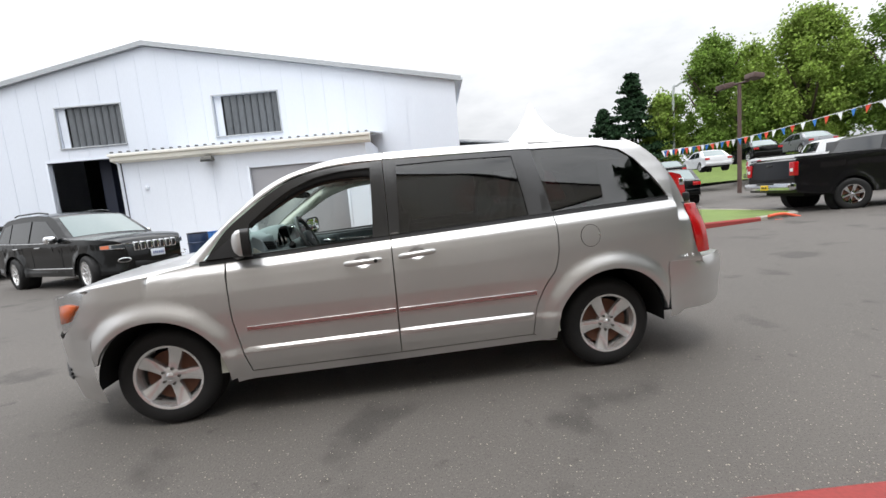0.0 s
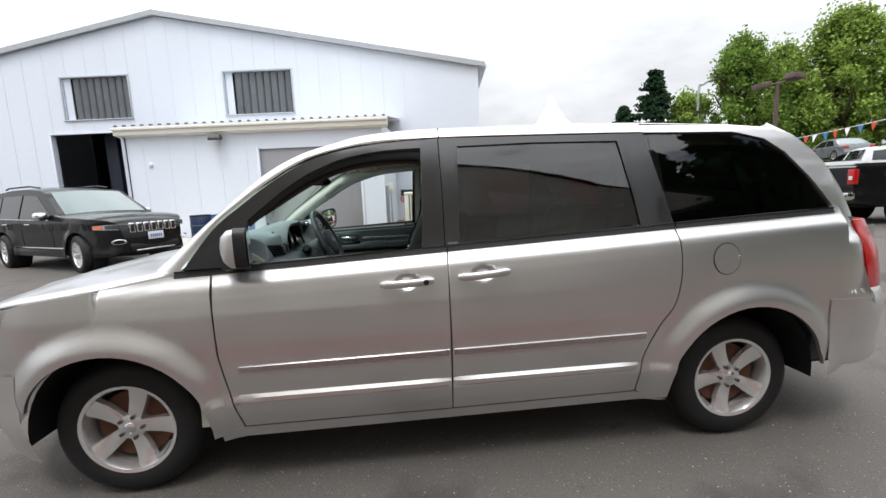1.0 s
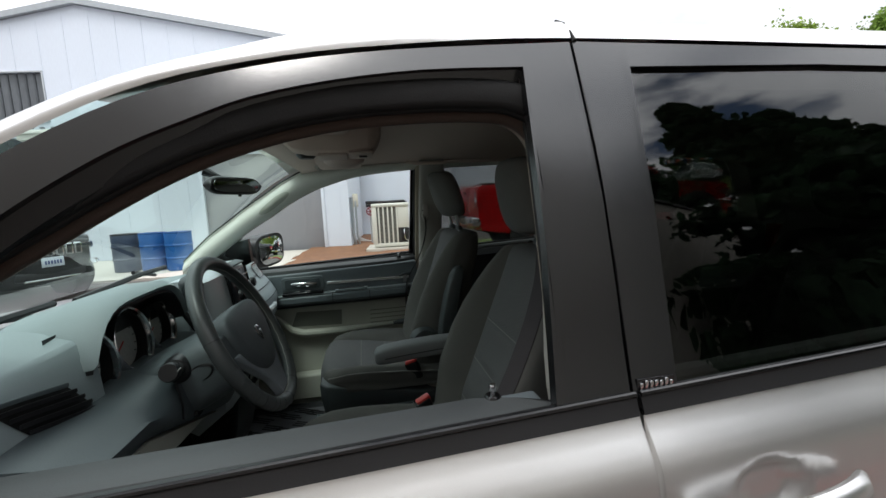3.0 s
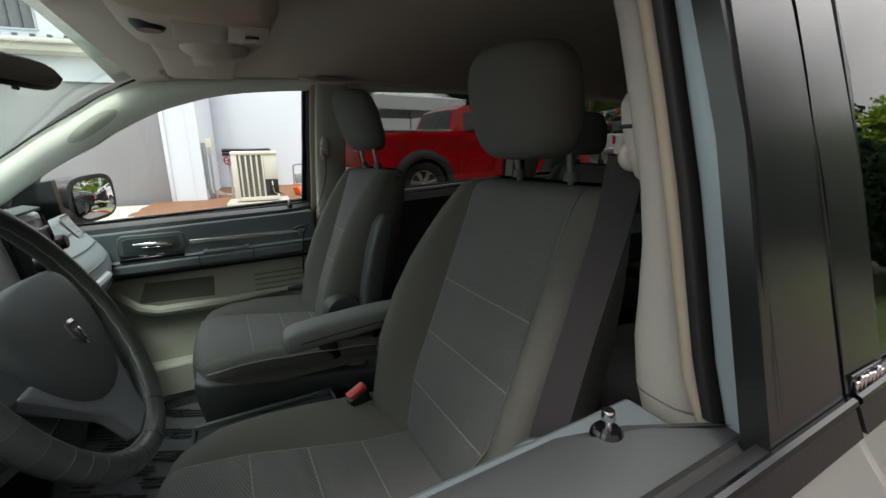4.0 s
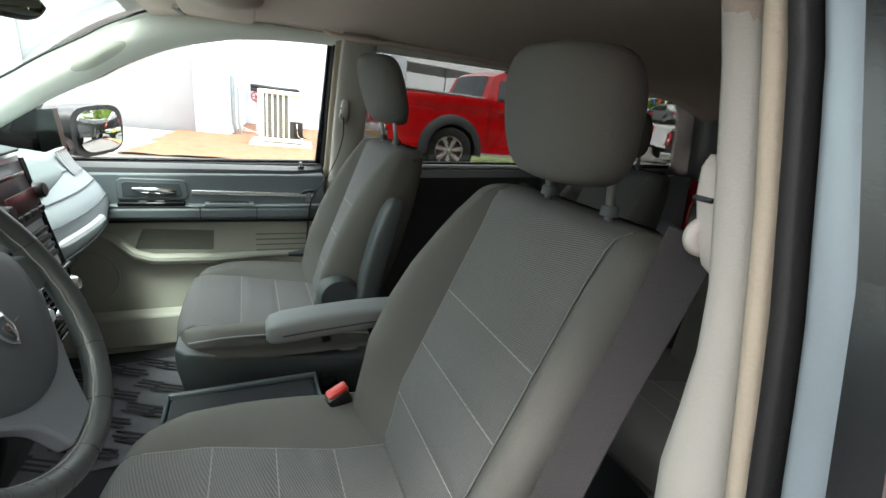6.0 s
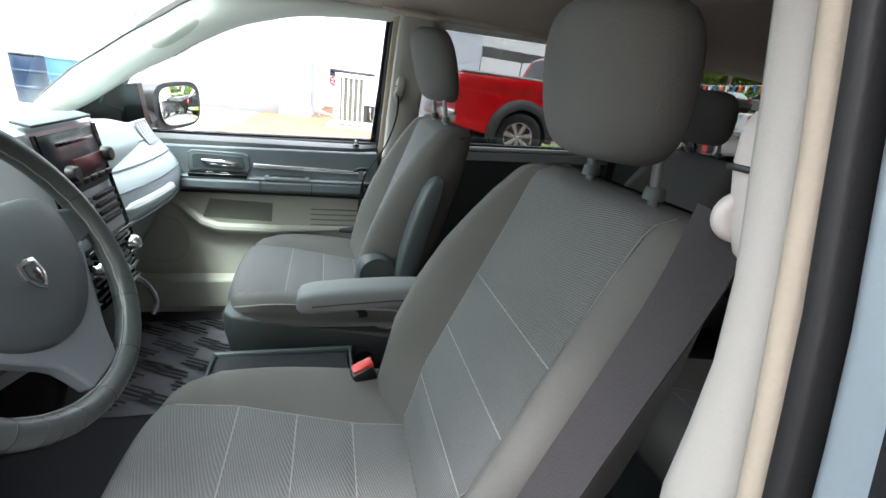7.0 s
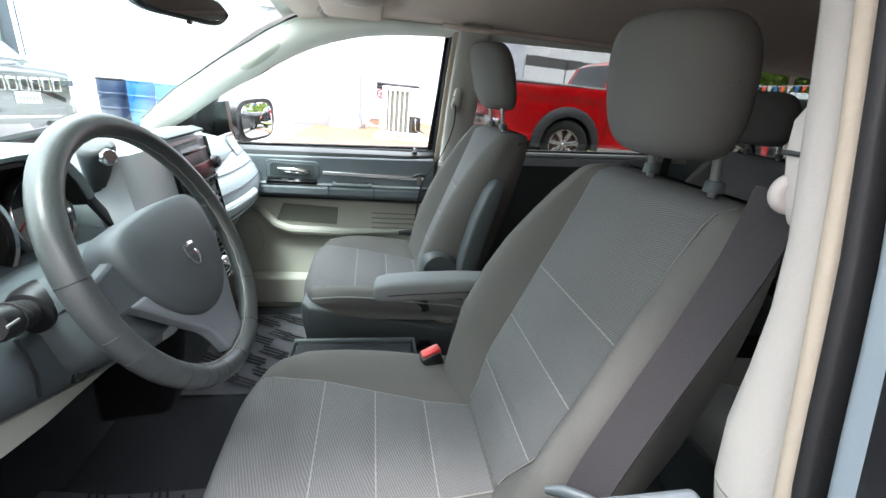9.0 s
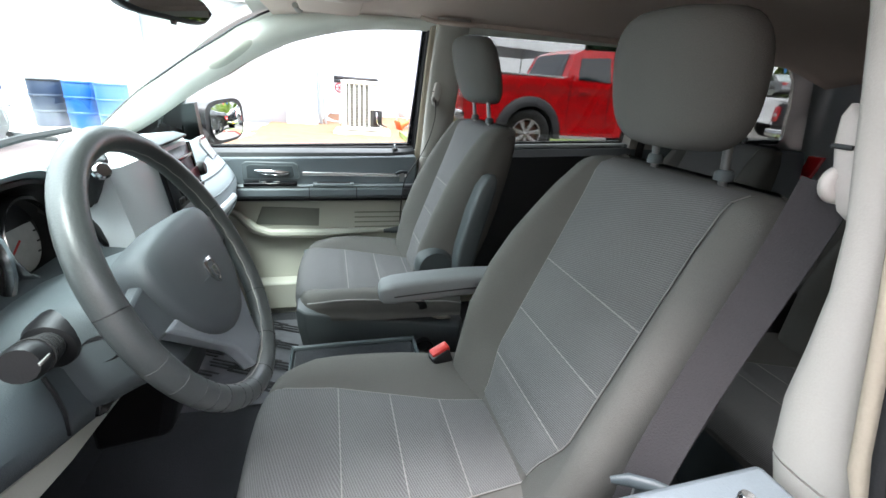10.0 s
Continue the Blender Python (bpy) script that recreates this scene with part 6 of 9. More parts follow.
part("panel_joint", bm, BLACK, dashboard)
bm = bmesh.new()
loft(bm, [[Vector((x, y, 1.012 + dz)) for y, dz in ((0.465, -0.010), (0.480, 0.012), (0.530, 0.014), (0.542, -0.004), (0.525, -0.016), (0.480, -0.018))] for x in (0.822, 0.8375)])
hr = part("bonnet_release", bm, GLOSSBLACK, dashboard, bevel=0.002)
bm = bmesh.new()
box(bm, (0.840, 0.505, 1.011), (0.004, 0.018, 0.005), 0.001, pose(0, 0, 0, 8, 0, 0))
part("release_mark", bm, PIPING, hr)
bm = bmesh.new()
rings = []
for k in range(9):
    y = 0.14 + 0.50 * k / 8
    zb = knee_low(y) - 0.005
    w = 0.042 * (1 - smooth01((y - 0.38) / 0.25)) + 0.006
    rings.append([Vector(p) for p in ((0.66, y, zb), (0.800, y, zb), (0.815, y, zb - 0.004), (0.806, y, zb - w), (0.76, y, zb - w - 0.012), (0.66, y, zb - w))])
loft(bm, rings)
part("lower_knee_trim", bm, DOORPALE, dashboard, "stone-grey lower trim")
# centre stack
bm = bmesh.new()
ST = ((0.56, 1.185), (0.68, 1.230), (0.748, 1.238), (0.772, 1.224), (0.795, 1.10), (0.815, 0.98), (0.80, 0.86), (0.72, 0.80), (0.56, 0.9))
rings = []
for y, s in ((0.775, 0.94), (0.80, 0.99), (0.86, 1.0), (1.0, 1.0), (1.10, 1.0), (1.145, 0.985), (1.165, 0.94)):
    rings.append([Vector((0.60 + (x - 0.60) * s, y, z)) for x, z in ST])
loft(bm, rings)
stack = part("centre_fascia", bm, DASHPALE, dashboard, "pale satin centre fascia", smooth=40)
bm = bmesh.new()
loft(bm, [[Vector((0.60 + (x - 0.60) * k, y, z)) for x, z in ((0.60, 0.90), (0.790, 0.885), (0.800, 0.86), (0.785, 0.76), (0.745, 0.62), (0.60, 0.60))] for y, k in ((0.835, 0.90), (0.850, 1.0), (1.125, 1.0), (1.150, 0.92))])
part("lower_console", bm, BLACK, stack, "black foot of the fascia", bevel=0.012)
bm = bmesh.new()
grid(bm, lambda u, v: Vector((0.781 + 0.020 * v, 0.930 + 0.185 * u, 1.218 - 0.111 * v)), 4, 4)
bm2 = bmesh.new()
box(bm2, (0.768, 1.020, 1.240), (0.030, 0.200, 0.006), 0.002, pose(0, 0, 0, 0, 12, 0))
part("fascia_lip", bm2, DASHDARK, stack, "dark lip over the radio")
for yy in (0.922, 1.124):
    bm2 = bmesh.new()
    tube(bm2, [(0.781, yy, 1.222), (0.800, yy, 1.10), (0.822, yy, 0.98), (0.812, yy, 0.86)], 0.0045, 8)
    part("fascia_edge", bm2, GLOSSBLACK, stack)
rad = part("radio", bm, surface("radio_face", rgb(52, 54, 58), 0.35), stack, "grey radio with red display", solid=0.008)
bm = bmesh.new()
box(bm, (0.8015, 1.005, 1.205), (0.006, 0.12, 0.007), 0.001, pose(0, 0, 0, 0, -8, 0))
part("disc_slot", bm, GLOSSBLACK, rad)
bm = bmesh.new()
box(bm, (0.807, 1.03, 1.158), (0.004, 0.11, 0.032), 0.001, pose(0, 0, 0, 0, -8, 0))
part("display", bm, RADIORED, rad)
for y, z in ((0.962, 1.150), (1.098, 1.165)):
    bm = bmesh.new()
    lathe(bm, [(0.001, 0.014), (0.012, 0.014), (0.015, 0.011), (0.017, 0.0)], Matrix.Translation((0.805, y, z)) @ pose(0, 0, 0, 0, 82, 0), 18)
    part("radio_knob", bm, BLACK, rad)
for k in range(6):
    bm = bmesh.new()
    box(bm, (0.8065, 0.948 + 0.030 * k, 1.128), (0.006, 0.025, 0.012), 0.002)
    part("preset_button", bm, BLACK, rad)
for k in range(2):
    for q in range(4):
        bm = bmesh.new()
        box(bm, (0.8035 + 0.003 * q, 0.978 + 0.095 * k, 1.085 - 0.017 * q), (0.008, 0.082, 0.010), 0.002)
        part("vent_slat", bm, BLACK, stack)
for q in range(9):
    bm = bmesh.new()
    box(bm, (0.825, 1.02, 1.005 - 0.016 * q), (0.014, 0.20 - 0.05 * (q % 2), 0.008), 0.002)
    part("climate_key", bm, GLOSSBLACK, stack)
for y, z in ((0.945, 0.965), (1.02, 0.93), (1.095, 0.965)):
    bm = bmesh.new()
    lathe(bm, [(0.001, 0.022), (0.012, 0.022), (0.016, 0.016), (0.018, 0.0)], Matrix.Translation((0.826, y, z)) @ pose(0, 0, 0, 0, 84, 0), 16)
    part("climate_knob", bm, CHROME, stack)
bm = bmesh.new()
tube(bm, curve([(0.815, 1.130, 0.86), (0.835, 1.140, 0.83), (0.850, 1.135, 0.79), (0.845, 1.120, 0.76)], 4), 0.006, 8)
part("grab_rail", bm, CHROME, stack, "chrome rail at the fascia foot")
# gear lever
bm = bmesh.new()
tube(bm, curve([(0.69, 0.812, 1.12), (0.715, 0.794, 1.155), (0.728, 0.779, 1.190)], 3), [0.016] * 7, 10)
gl = part("gear_lever", bm, BLACK, dashboard, "dark gear lever with a chrome button")
bm = bmesh.new()
rings = []
for t, r in ((0, 0.015), (0.2, 0.018), (0.55, 0.023), (0.85, 0.027), (0.95, 0.024), (1.0, 0.014)):
    c = Vector((0.724, 0.781, 1.172)).lerp(Vector((0.747, 0.756, 1.248)), t)
    rings.append([c + Vector((r * math.cos(a), 0.95 * r * math.sin(a) * 1.1, 0.3 * r * math.sin(a))) for a in (6.2832 * q / 18 for q in range(18))])
loft(bm, rings)
part("lever_knob", bm, surface("knob_leather", rgb(44, 47, 49), 0.45, 0, 0.08, 8, 500, 0.1), gl, smooth=60)
bm = bmesh.new()
lathe(bm, [(0.001, 0.010), (0.010, 0.010), (0.0135, 0.006), (0.014, 0.0)], Matrix.Translation((0.763, 0.749, 1.228)) @ pose(0, 0, 0, 0, 70, -35), 18)
part("lever_button", bm, CHROME, gl)
bm = bmesh.new()
box(bm, (0.735, 0.780, 1.105), (0.010, 0.020, 0.13), 0.004, pose(0, 0, 0, 28, -14, 0))
part("lever_gate", bm, BLACK, gl)
# passenger pad with lines, vent and bright strip
bm = bmesh.new()


def pad(u, v, lift=0.0):
    y = 1.20 + 0.545 * u
    x = 0.66 + 0.085 * smooth01(v * 1.3) + 0.02 * math.sin(math.pi * u) + lift
    z = 1.178 - 0.235 * v - 0.02 * u
    return Vector((x + 0.015 * math.sin(math.pi * v), y, z))


grid(bm, pad, 16, 12)
pp = part("passenger_pad", bm, surface("pale_dash_pad", rgb(150, 159, 164), 0.5, 0.05, 0.04, 5, 600, 0.08), dashboard, "pale ribbed dash pad", solid=0.02, smooth=50)
for v in (0.22, 0.42, 0.62):
    bm = bmesh.new()
    tube(bm, [pad(k / 16, v, 0.0015) for k in range(17)], 0.0022, 6)
    part("pad_groove", bm, DASHDARK, pp)
bm = bmesh.new()
tube(bm, [pad(0.10 + 0.62 * k / 12, 0.80, 0.003) for k in range(13)], [0.004] + [0.013] * 11 + [0.004], 8)
part("pad_bright_strip", bm, DASHPALE, pp)
bm = bmesh.new()
grid(bm, lambda u, v: pad(0.73 + 0.23 * u, 0.005 + 0.275 * v, 0.006), 6, 6)
dv = part("demist_vent", bm, GLOSSBLACK, pp, "black vent with pale slats")
for k in range(5):
    bm = bmesh.new()
    tube(bm, [pad(0.77 + 0.045 * k, 0.02, 0.005), pad(0.755 + 0.045 * k, 0.14, 0.006), pad(0.74 + 0.045 * k, 0.27, 0.005)], 0.0014, 6)
    part("vent_slat", bm, DASHPALE, dv)
bm = bmesh.new()
tube(bm, [pad(k / 16, 1.0, 0.002) for k in range(17)], 0.004, 6)
part("pad_lower_edge", bm, DASHDARK, pp)
bm = bmesh.new()
grid(bm, lambda u, v: Vector((0.735 - 0.14 * v, 1.18 + 0.58 * u, 0.945 - 0.25 * v)), 8, 5)
part("glove_box", bm, surface("glove_slate", rgb(104, 112, 112), 0.6, 0, 0.05, 5, 600, 0.1), dashboard, "slate glove box lid", solid=0.02)

# roof fittings
bm = bmesh.new()
loft(bm, [[Vector(p) for p in ((x, MID - w, 1.665), (x, MID - w + 0.015, z), (x, MID + w - 0.015, z), (x, MID + w, 1.665))] for x, w, z in ((0.98, 0.10, 1.60), (1.01, 0.120, 1.572), (1.05, 0.128, 1.562), (1.16, 0.130, 1.560), (1.24, 0.120, 1.570), (1.27, 0.09, 1.61))])
oc = part("overhead_console", bm, LINER, van, "taupe overhead console", bevel=0.012)
CONSOLE = surface("console_trim", rgb(186, 170, 160), 0.55, 0, 0.04, 4, 500, 0.08)
for x, w in ((1.123, 0.085), (1.205, 0.070)):
    bm = bmesh.new()
    box(bm, (x, 0.902, 1.559 if x < 1.15 else 1.562), (w, 0.078, 0.008), 0.003, pose(0, 0, 0, -6, 0, 0))
    part("lamp_panel", bm, CONSOLE, oc, "paler lamp panel")
bm = bmesh.new()
box(bm, (1.212, 0.905, 1.5565), (0.024, 0.026, 0.004), 0.001)
part("lamp_switch", bm, BLACK, oc)
bm = bmesh.new()
lathe(bm, [(0.001, -0.006), (0.020, -0.006), (0.026, 0.0), (0.030, 0.006), (0.030, 0.014)], Matrix.Translation((1.046, 0.905, 1.561)), 20)
part("sensor_dome", bm, BLACK, oc)
bm = bmesh.new()
rings = []
for k in range(6):
    a = math.pi / 2 * k / 5
    rings.append([Vector((1.15 + 0.068 * math.cos(a) * math.cos(q), 1.04 + 0.050 * math.cos(a) * math.sin(q), 1.562 - 0.026 * math.sin(a) - 0.0005 * k)) for q in (6.2832 * i / 20 for i in range(20))])
loft(bm, rings)
part("lamp_dome", bm, CONSOLE, oc, "rounded lamp cover", smooth=60)
for m0 in (False, True):
    f = YMIR if m0 else Vector
    bm = bmesh.new()
    rings = []
    for x, d in ((0.99, 0.010), (1.005, 0.016), (1.09, 0.016), (1.165, 0.015), (1.18, 0.008)):
        rings.append([f((x + (0.03 if m0 else 0.0), 0.40 + 0.41 * t - (0.03 if m0 else 0.0), (1.566 if m0 else 1.592) + 0.035 * math.sin(math.pi * (t * 0.5 + 0.2)) + s * d)) for t, s in ((0, 0), (0.03, -1), (0.5, -1), (0.97, -1), (1, 0), (0.97, 1), (0.5, 1), (0.03, 1))])
    loft(bm, rings)
    vs = part("sun_visor", bm, LINER, van, "taupe sun visor", bevel=0.006)
    bm = bmesh.new()
    box(bm, f((1.125, 0.625, 1.582 if m0 else 1.608)), (0.052, 0.105, 0.004), 0.001)
    part("visor_label", bm, surface("label_paper", rgb(206, 196, 186), 0.8), vs)
    bm = bmesh.new()
    tube(bm, [f(p) for p in ((1.02, 0.335, 1.585), (1.02, 0.36, 1.578), (1.01, 0.40, 1.585))], [0.014, 0.011, 0.009], 8)
    part("visor_pivot", bm, PILLAR, vs)
    bm = bmesh.new()
    tube(bm, [f((1.42, 0.33, 1.60)), f((1.47, 0.335, 1.592)), f((1.60, 0.335, 1.592)), f((1.65, 0.33, 1.60))], [0.006, 0.008, 0.008, 0.006], 8)
    part("roof_grab_handle", bm, LINER, van, "taupe roof grab handle")
# inside mirror
bm = bmesh.new()
rings = []
RVM = Matrix.Translation((0.828, 0.940, 1.486)) @ pose(0, 0, 0, 0, 0, -20)


def mirror_ring(t, k, dx, n=24):
    """Rounded section across the mirror at t along it: k scales it, dx moves it towards the cabin."""
    h = 0.0265 * k * max(0.02, 1 - abs(t) ** 7) ** 0.5
    return [RVM @ Vector((dx + 0.013 * math.cos(a), 0.118 * t, h * math.copysign(abs(math.sin(a)) ** 0.75, math.sin(a)))) for a in (6.2832 * q / n for q in range(n))]


loft(bm, [mirror_ring(t, 1.0, 0.0) for t in (-1, -0.985, -0.95, -0.88, -0.75, -0.5, 0, 0.5, 0.75, 0.88, 0.95, 0.985, 1)])
rv = part("inside_mirror", bm, BLACK, van, "black inside mirror", smooth=50)
bm = bmesh.new()
rim = [(0.1065 * math.copysign(abs(math.cos(a)) ** 0.45, math.cos(a)), 0.0195 * math.copysign(abs(math.sin(a)) ** 0.6, math.sin(a))) for a in (6.2832 * q / 40 for q in range(40))]
loft(bm, [[RVM @ Vector((x, y, z)) for y, z in rim] for x in (0.0095, 0.0140)])
part("mirror_glass", bm, MIRROR, rv)
bm = bmesh.new()
tube(bm, [(0.823, 0.938, 1.494), (0.79, 0.930, 1.512), (0.752, 0.926, 1.532)], [0.008, 0.008, 0.015], 10)
part("mirror_stem", bm, BLACK, rv)
bm = bmesh.new()
box(bm, (0.836, 0.952, 1.4575), (0.008, 0.014, 0.008), 0.002)
part("dip_lever", bm, BLACK, rv)

# floor tray between the seats, mats with printed bars
bm = bmesh.new()
for p, s in (((1.16, MID + 0.01, 0.528), (0.36, 0.22, 0.24)),):
    box(bm, p, s, 0.02)
tr = part("floor_console", bm, DASHDARK, van, "dark floor tray between the seats")
bm = bmesh.new()
tube(bm, [(0.985, 0.885, 0.652), (0.985, 1.085, 0.652), (1.335, 1.085, 0.656), (1.335, 0.885, 0.656)], 0.010, 8, closed=True)
part("tray_rim", bm, DASHDARK, tr)
bm = bmesh.new()
box(bm, (1.16, MID + 0.01, 0.6495), (0.33, 0.19, 0.004), 0)
part("tray_floor", bm, CARPET, tr)
for y0 in (0.555, 1.40):
    bm = bmesh.new()
    grid(bm, lambda u, v: Vector((0.42 + 0.60 * u, y0 - 0.25 + 0.50 * v, 0.417 + 0.10 * max(0, 0.3 - u) + 0.003 * math.sin(9 * u + 7 * v))), 10, 8)
    mt = part("paper_mat", bm, PAPER, van, "crinkled grey paper floor mat")
    rng = random.Random(5)
    ink = surface("mat_ink", rgb(26, 26, 30), 0.8)
    for i in range(7):
        for j in range(4):
            cx, cy = 0.53 + 0.066 * i, y0 - 0.20 + 0.125 * j + 0.04 * (i % 2)
            turn = 64 if y0 > 1 else 20
            for k in range(3):
                a = radians(turn)
                bm = bmesh.new()
                box(bm, (cx - math.cos(a) * 0.016 * (k - 1), cy - math.sin(a) * 0.016 * (k - 1), 0.4245), (0.0060, 0.075 + 0.045 * rng.random(), 0.002), 0, pose(0, 0, 0, 0, 0, turn))
                part("printed_bar", bm, ink, mt)
# pedals
for y, w in ((0.50, 0.11), (0.66, 0.05)):
    bm = bmesh.new()
    box(bm, (0.50, y, 0.56), (0.02, w, 0.07 if w > 0.1 else 0.14), 0.006, pose(0, 0, 0, 0, -25, 0))
    part("pedal", bm, RUBBER, van)

# ---- ground and building ----


def asphalt_mat():
    """Worn asphalt: broad patches, dark damp stains, and pale grit of two sizes."""
    m = surface("asphalt", rgb(88, 84, 80), 0.82, 0, 0.20, 0.35, 70, 0.6)
    n, l = m.node_tree.nodes, m.node_tree.links
    p = n["Principled BSDF"]
    co = n.new("ShaderNodeTexCoord")
    last = p.inputs["Base Color"].links[0].from_socket
    for scale, cut, tone, keep in ((85.0, 0.28, 2.2, 0.91), (150.0, 0.34, 1.32, 0.55), (110.0, 0.30, 0.55, 0.60)):
        vo = n.new("ShaderNodeTexVoronoi")
        vo.inputs["Scale"].default_value = scale
        l.new(co.outputs["Object"], vo.inputs["Vector"])
        less = n.new("ShaderNodeMath")
        less.operation = "LESS_THAN"
        less.inputs[1].default_value = cut
        l.new(vo.outputs["Distance"], less.inputs[0])
        sep = n.new("ShaderNodeSeparateColor")
        l.new(vo.outputs["Color"], sep.inputs["Color"])
        pick = n.new("ShaderNodeMath")
        pick.operation = "GREATER_THAN"
        pick.inputs[1].default_value = keep
        l.new(sep.outputs["Red"], pick.inputs[0])
        both = n.new("ShaderNodeMath")
        both.operation = "MULTIPLY"
        l.new(less.outputs[0], both.inputs[0])
        l.new(pick.outputs[0], both.inputs[1])
        gain = n.new("ShaderNodeMapRange")
        gain.inputs["To Min"].default_value = 1.0
        gain.inputs["To Max"].default_value = tone
        l.new(both.outputs[0], gain.inputs["Value"])
        sc = n.new("ShaderNodeVectorMath")
        sc.operation = "SCALE"
        l.new(last, sc.inputs[0])
        l.new(gain.outputs["Result"], sc.inputs["Scale"])
        last = sc.outputs["Vector"]
    for scale, lo, hi, tone in ((1.1, 0.60, 0.68, 0.62), (5.0, 0.66, 0.72, 0.70)):
        no = n.new("ShaderNodeTexNoise")
        no.inputs["Scale"].default_value = scale
        no.inputs["Detail"].default_value = 6
        l.new(co.outputs["Object"], no.inputs["Vector"])
        mr = n.new("ShaderNodeMapRange")
        mr.inputs["From Min"].default_value = lo
        mr.inputs["From Max"].default_value = hi
        mr.inputs["To Min"].default_value = 1.0
        mr.inputs["To Max"].default_value = tone
        l.new(no.outputs["Fac"], mr.inputs["Value"])
        sc = n.new("ShaderNodeVectorMath")
        sc.operation = "SCALE"
        l.new(last, sc.inputs[0])
        l.new(mr.outputs["Result"], sc.inputs["Scale"])
        last = sc.outputs["Vector"]
    l.new(last, p.inputs["Base Color"])
    return m


ASPHALT = asphalt_mat()
WALLPAINT = surface("white_metal_siding", rgb(216, 222, 232), 0.45, 0, 0.04, 0.6, 30, 0.02, stretch=(1, 1, 0.15))
GRASS = surface("grass", rgb(104, 122, 64), 0.9, 0, 0.35, 1.2, 60, 0.6)
GREYDOOR = surface("grey_door_paint", rgb(142, 142, 146), 0.5, 0, 0.05, 1, 60, 0.03)
CONCRETE = surface("concrete", rgb(188, 182, 172), 0.85, 0, 0.12, 1.5, 60, 0.2)
MULCH = surface("bark_mulch", rgb(122, 86, 62), 0.95, 0, 0.35, 5, 60, 0.9)

bm = bmesh.new()


def land(u, v):
    x, y = 300 * (2 * u - 1) * (0.25 + 0.75 * (2 * u - 1) ** 2), 300 * (2 * v - 1) * (0.25 + 0.75 * (2 * v - 1) ** 2)
    rise = 2.6 * smooth01((x - 22) / 25) * smooth01((y - 14) / 18) + 0.16 * smooth01((x - 6) / 8) * smooth01((y + 4) / 4) + 0.42 * smooth01((y - 9.5) / 8) * smooth01((-x - 8) / 4)
    return Vector((x, y, rise))


grid(bm, land, 160, 160)
tagged(part("ground", bm, ASPHALT, None), "grey asphalt lot with patches and pale grit", "ground", kind="structure")

# the hall: local x runs along its front to the left, y into the hall
HALL = Matrix.Translation((4.83, 16.5, 0)) @ Matrix(((-math.cos(radians(6)), math.sin(radians(6)), 0, 0), (math.sin(radians(6)), math.cos(radians(6)), 0, 0), (0, 0, 1, 0), (0, 0, 0, 1)))
hall = thing("hall", HALL, "large white metal-clad gabled workshop hall with slatted windows", "building", kind="structure")
EAVE, APEX, HALF, DEEP = 6.48, 9.02, 13.42, 30.0


def slab(poly, th, holes=()):
    """A wall standing on local x, z with rectangular holes, th thick along +y."""
    bm = bmesh.new()
    xs = sorted({p[0] for p in poly} | {h[i] for h in holes for i in (0, 1)})
    outline_z = lambda x: float(np.interp(x, [p[0] for p in poly], [p[1] for p in poly]))
    for a, b in zip(xs, xs[1:]):
        zs = [0.0] + sorted({z for h in holes if h[0] <= a + 1e-6 and b - 1e-6 <= h[1] for z in (h[2], h[3])})
        cuts = [(h[2], h[3]) for h in holes if h[0] <= a + 1e-6 and b - 1e-6 <= h[1]]
        lo = 0.0
        for z0, z1 in sorted(cuts) + [(None, None)]:
            if z0 is None:
                q = [(a, lo), (b, lo), (b, outline_z(b)), (a, outline_z(a))]
            else:
                q = [(a, lo), (b, lo), (b, z0), (a, z0)]
                lo = z1
            if max(p[1] for p in q) - min(p[1] for p in q) < 1e-4 or (z0 is not None and z0 - q[0][1] < 1e-4):
                continue
            loft(bm, [[Vector((x, d, z)) for x, z in q] for d in (0, th)])
    return bm


WIN = [(7.92, 10.80, 4.93, 6.68), (14.90, 17.78, 4.98, 6.72), (20.86, 23.74, 4.98, 6.72)]
DOOR = (14.2, 18.57, 0.0, 4.38)
part("front_wall", slab([(0, EAVE), (HALF, APEX), (2 * HALF, EAVE)], 0.2, WIN + [DOOR]), WALLPAINT, hall)
for xx in (0.1, 2 * HALF - 0.1):
    bm = bmesh.new()
    box(bm, (xx, DEEP / 2 + 0.2, EAVE / 2), (0.2, DEEP, EAVE), 0)
    part("end_wall", bm, WALLPAINT, hall)
bm = bmesh.new()
box(bm, (HALF, DEEP + 0.3, EAVE / 2), (2 * HALF, 0.2, EAVE), 0)
part("rear_wall", bm, WALLPAINT, hall)
ROOFSHEET = surface("roof_sheet", rgb(200, 204, 208), 0.5, 0, 0.05, 1, 40, 0.03)
bm = bmesh.new()
loft(bm, [[Vector((-0.25, d, EAVE - 0.03)), Vector((HALF, d, APEX + 0.03)), Vector((2 * HALF + 0.25, d, EAVE - 0.03)), Vector((2 * HALF + 0.25, d, EAVE + 0.10)), Vector((HALF, d, APEX + 0.17)), Vector((-0.25, d, EAVE + 0.10))] for d in (-0.15, DEEP)])
part("roof", bm, ROOFSHEET, hall)
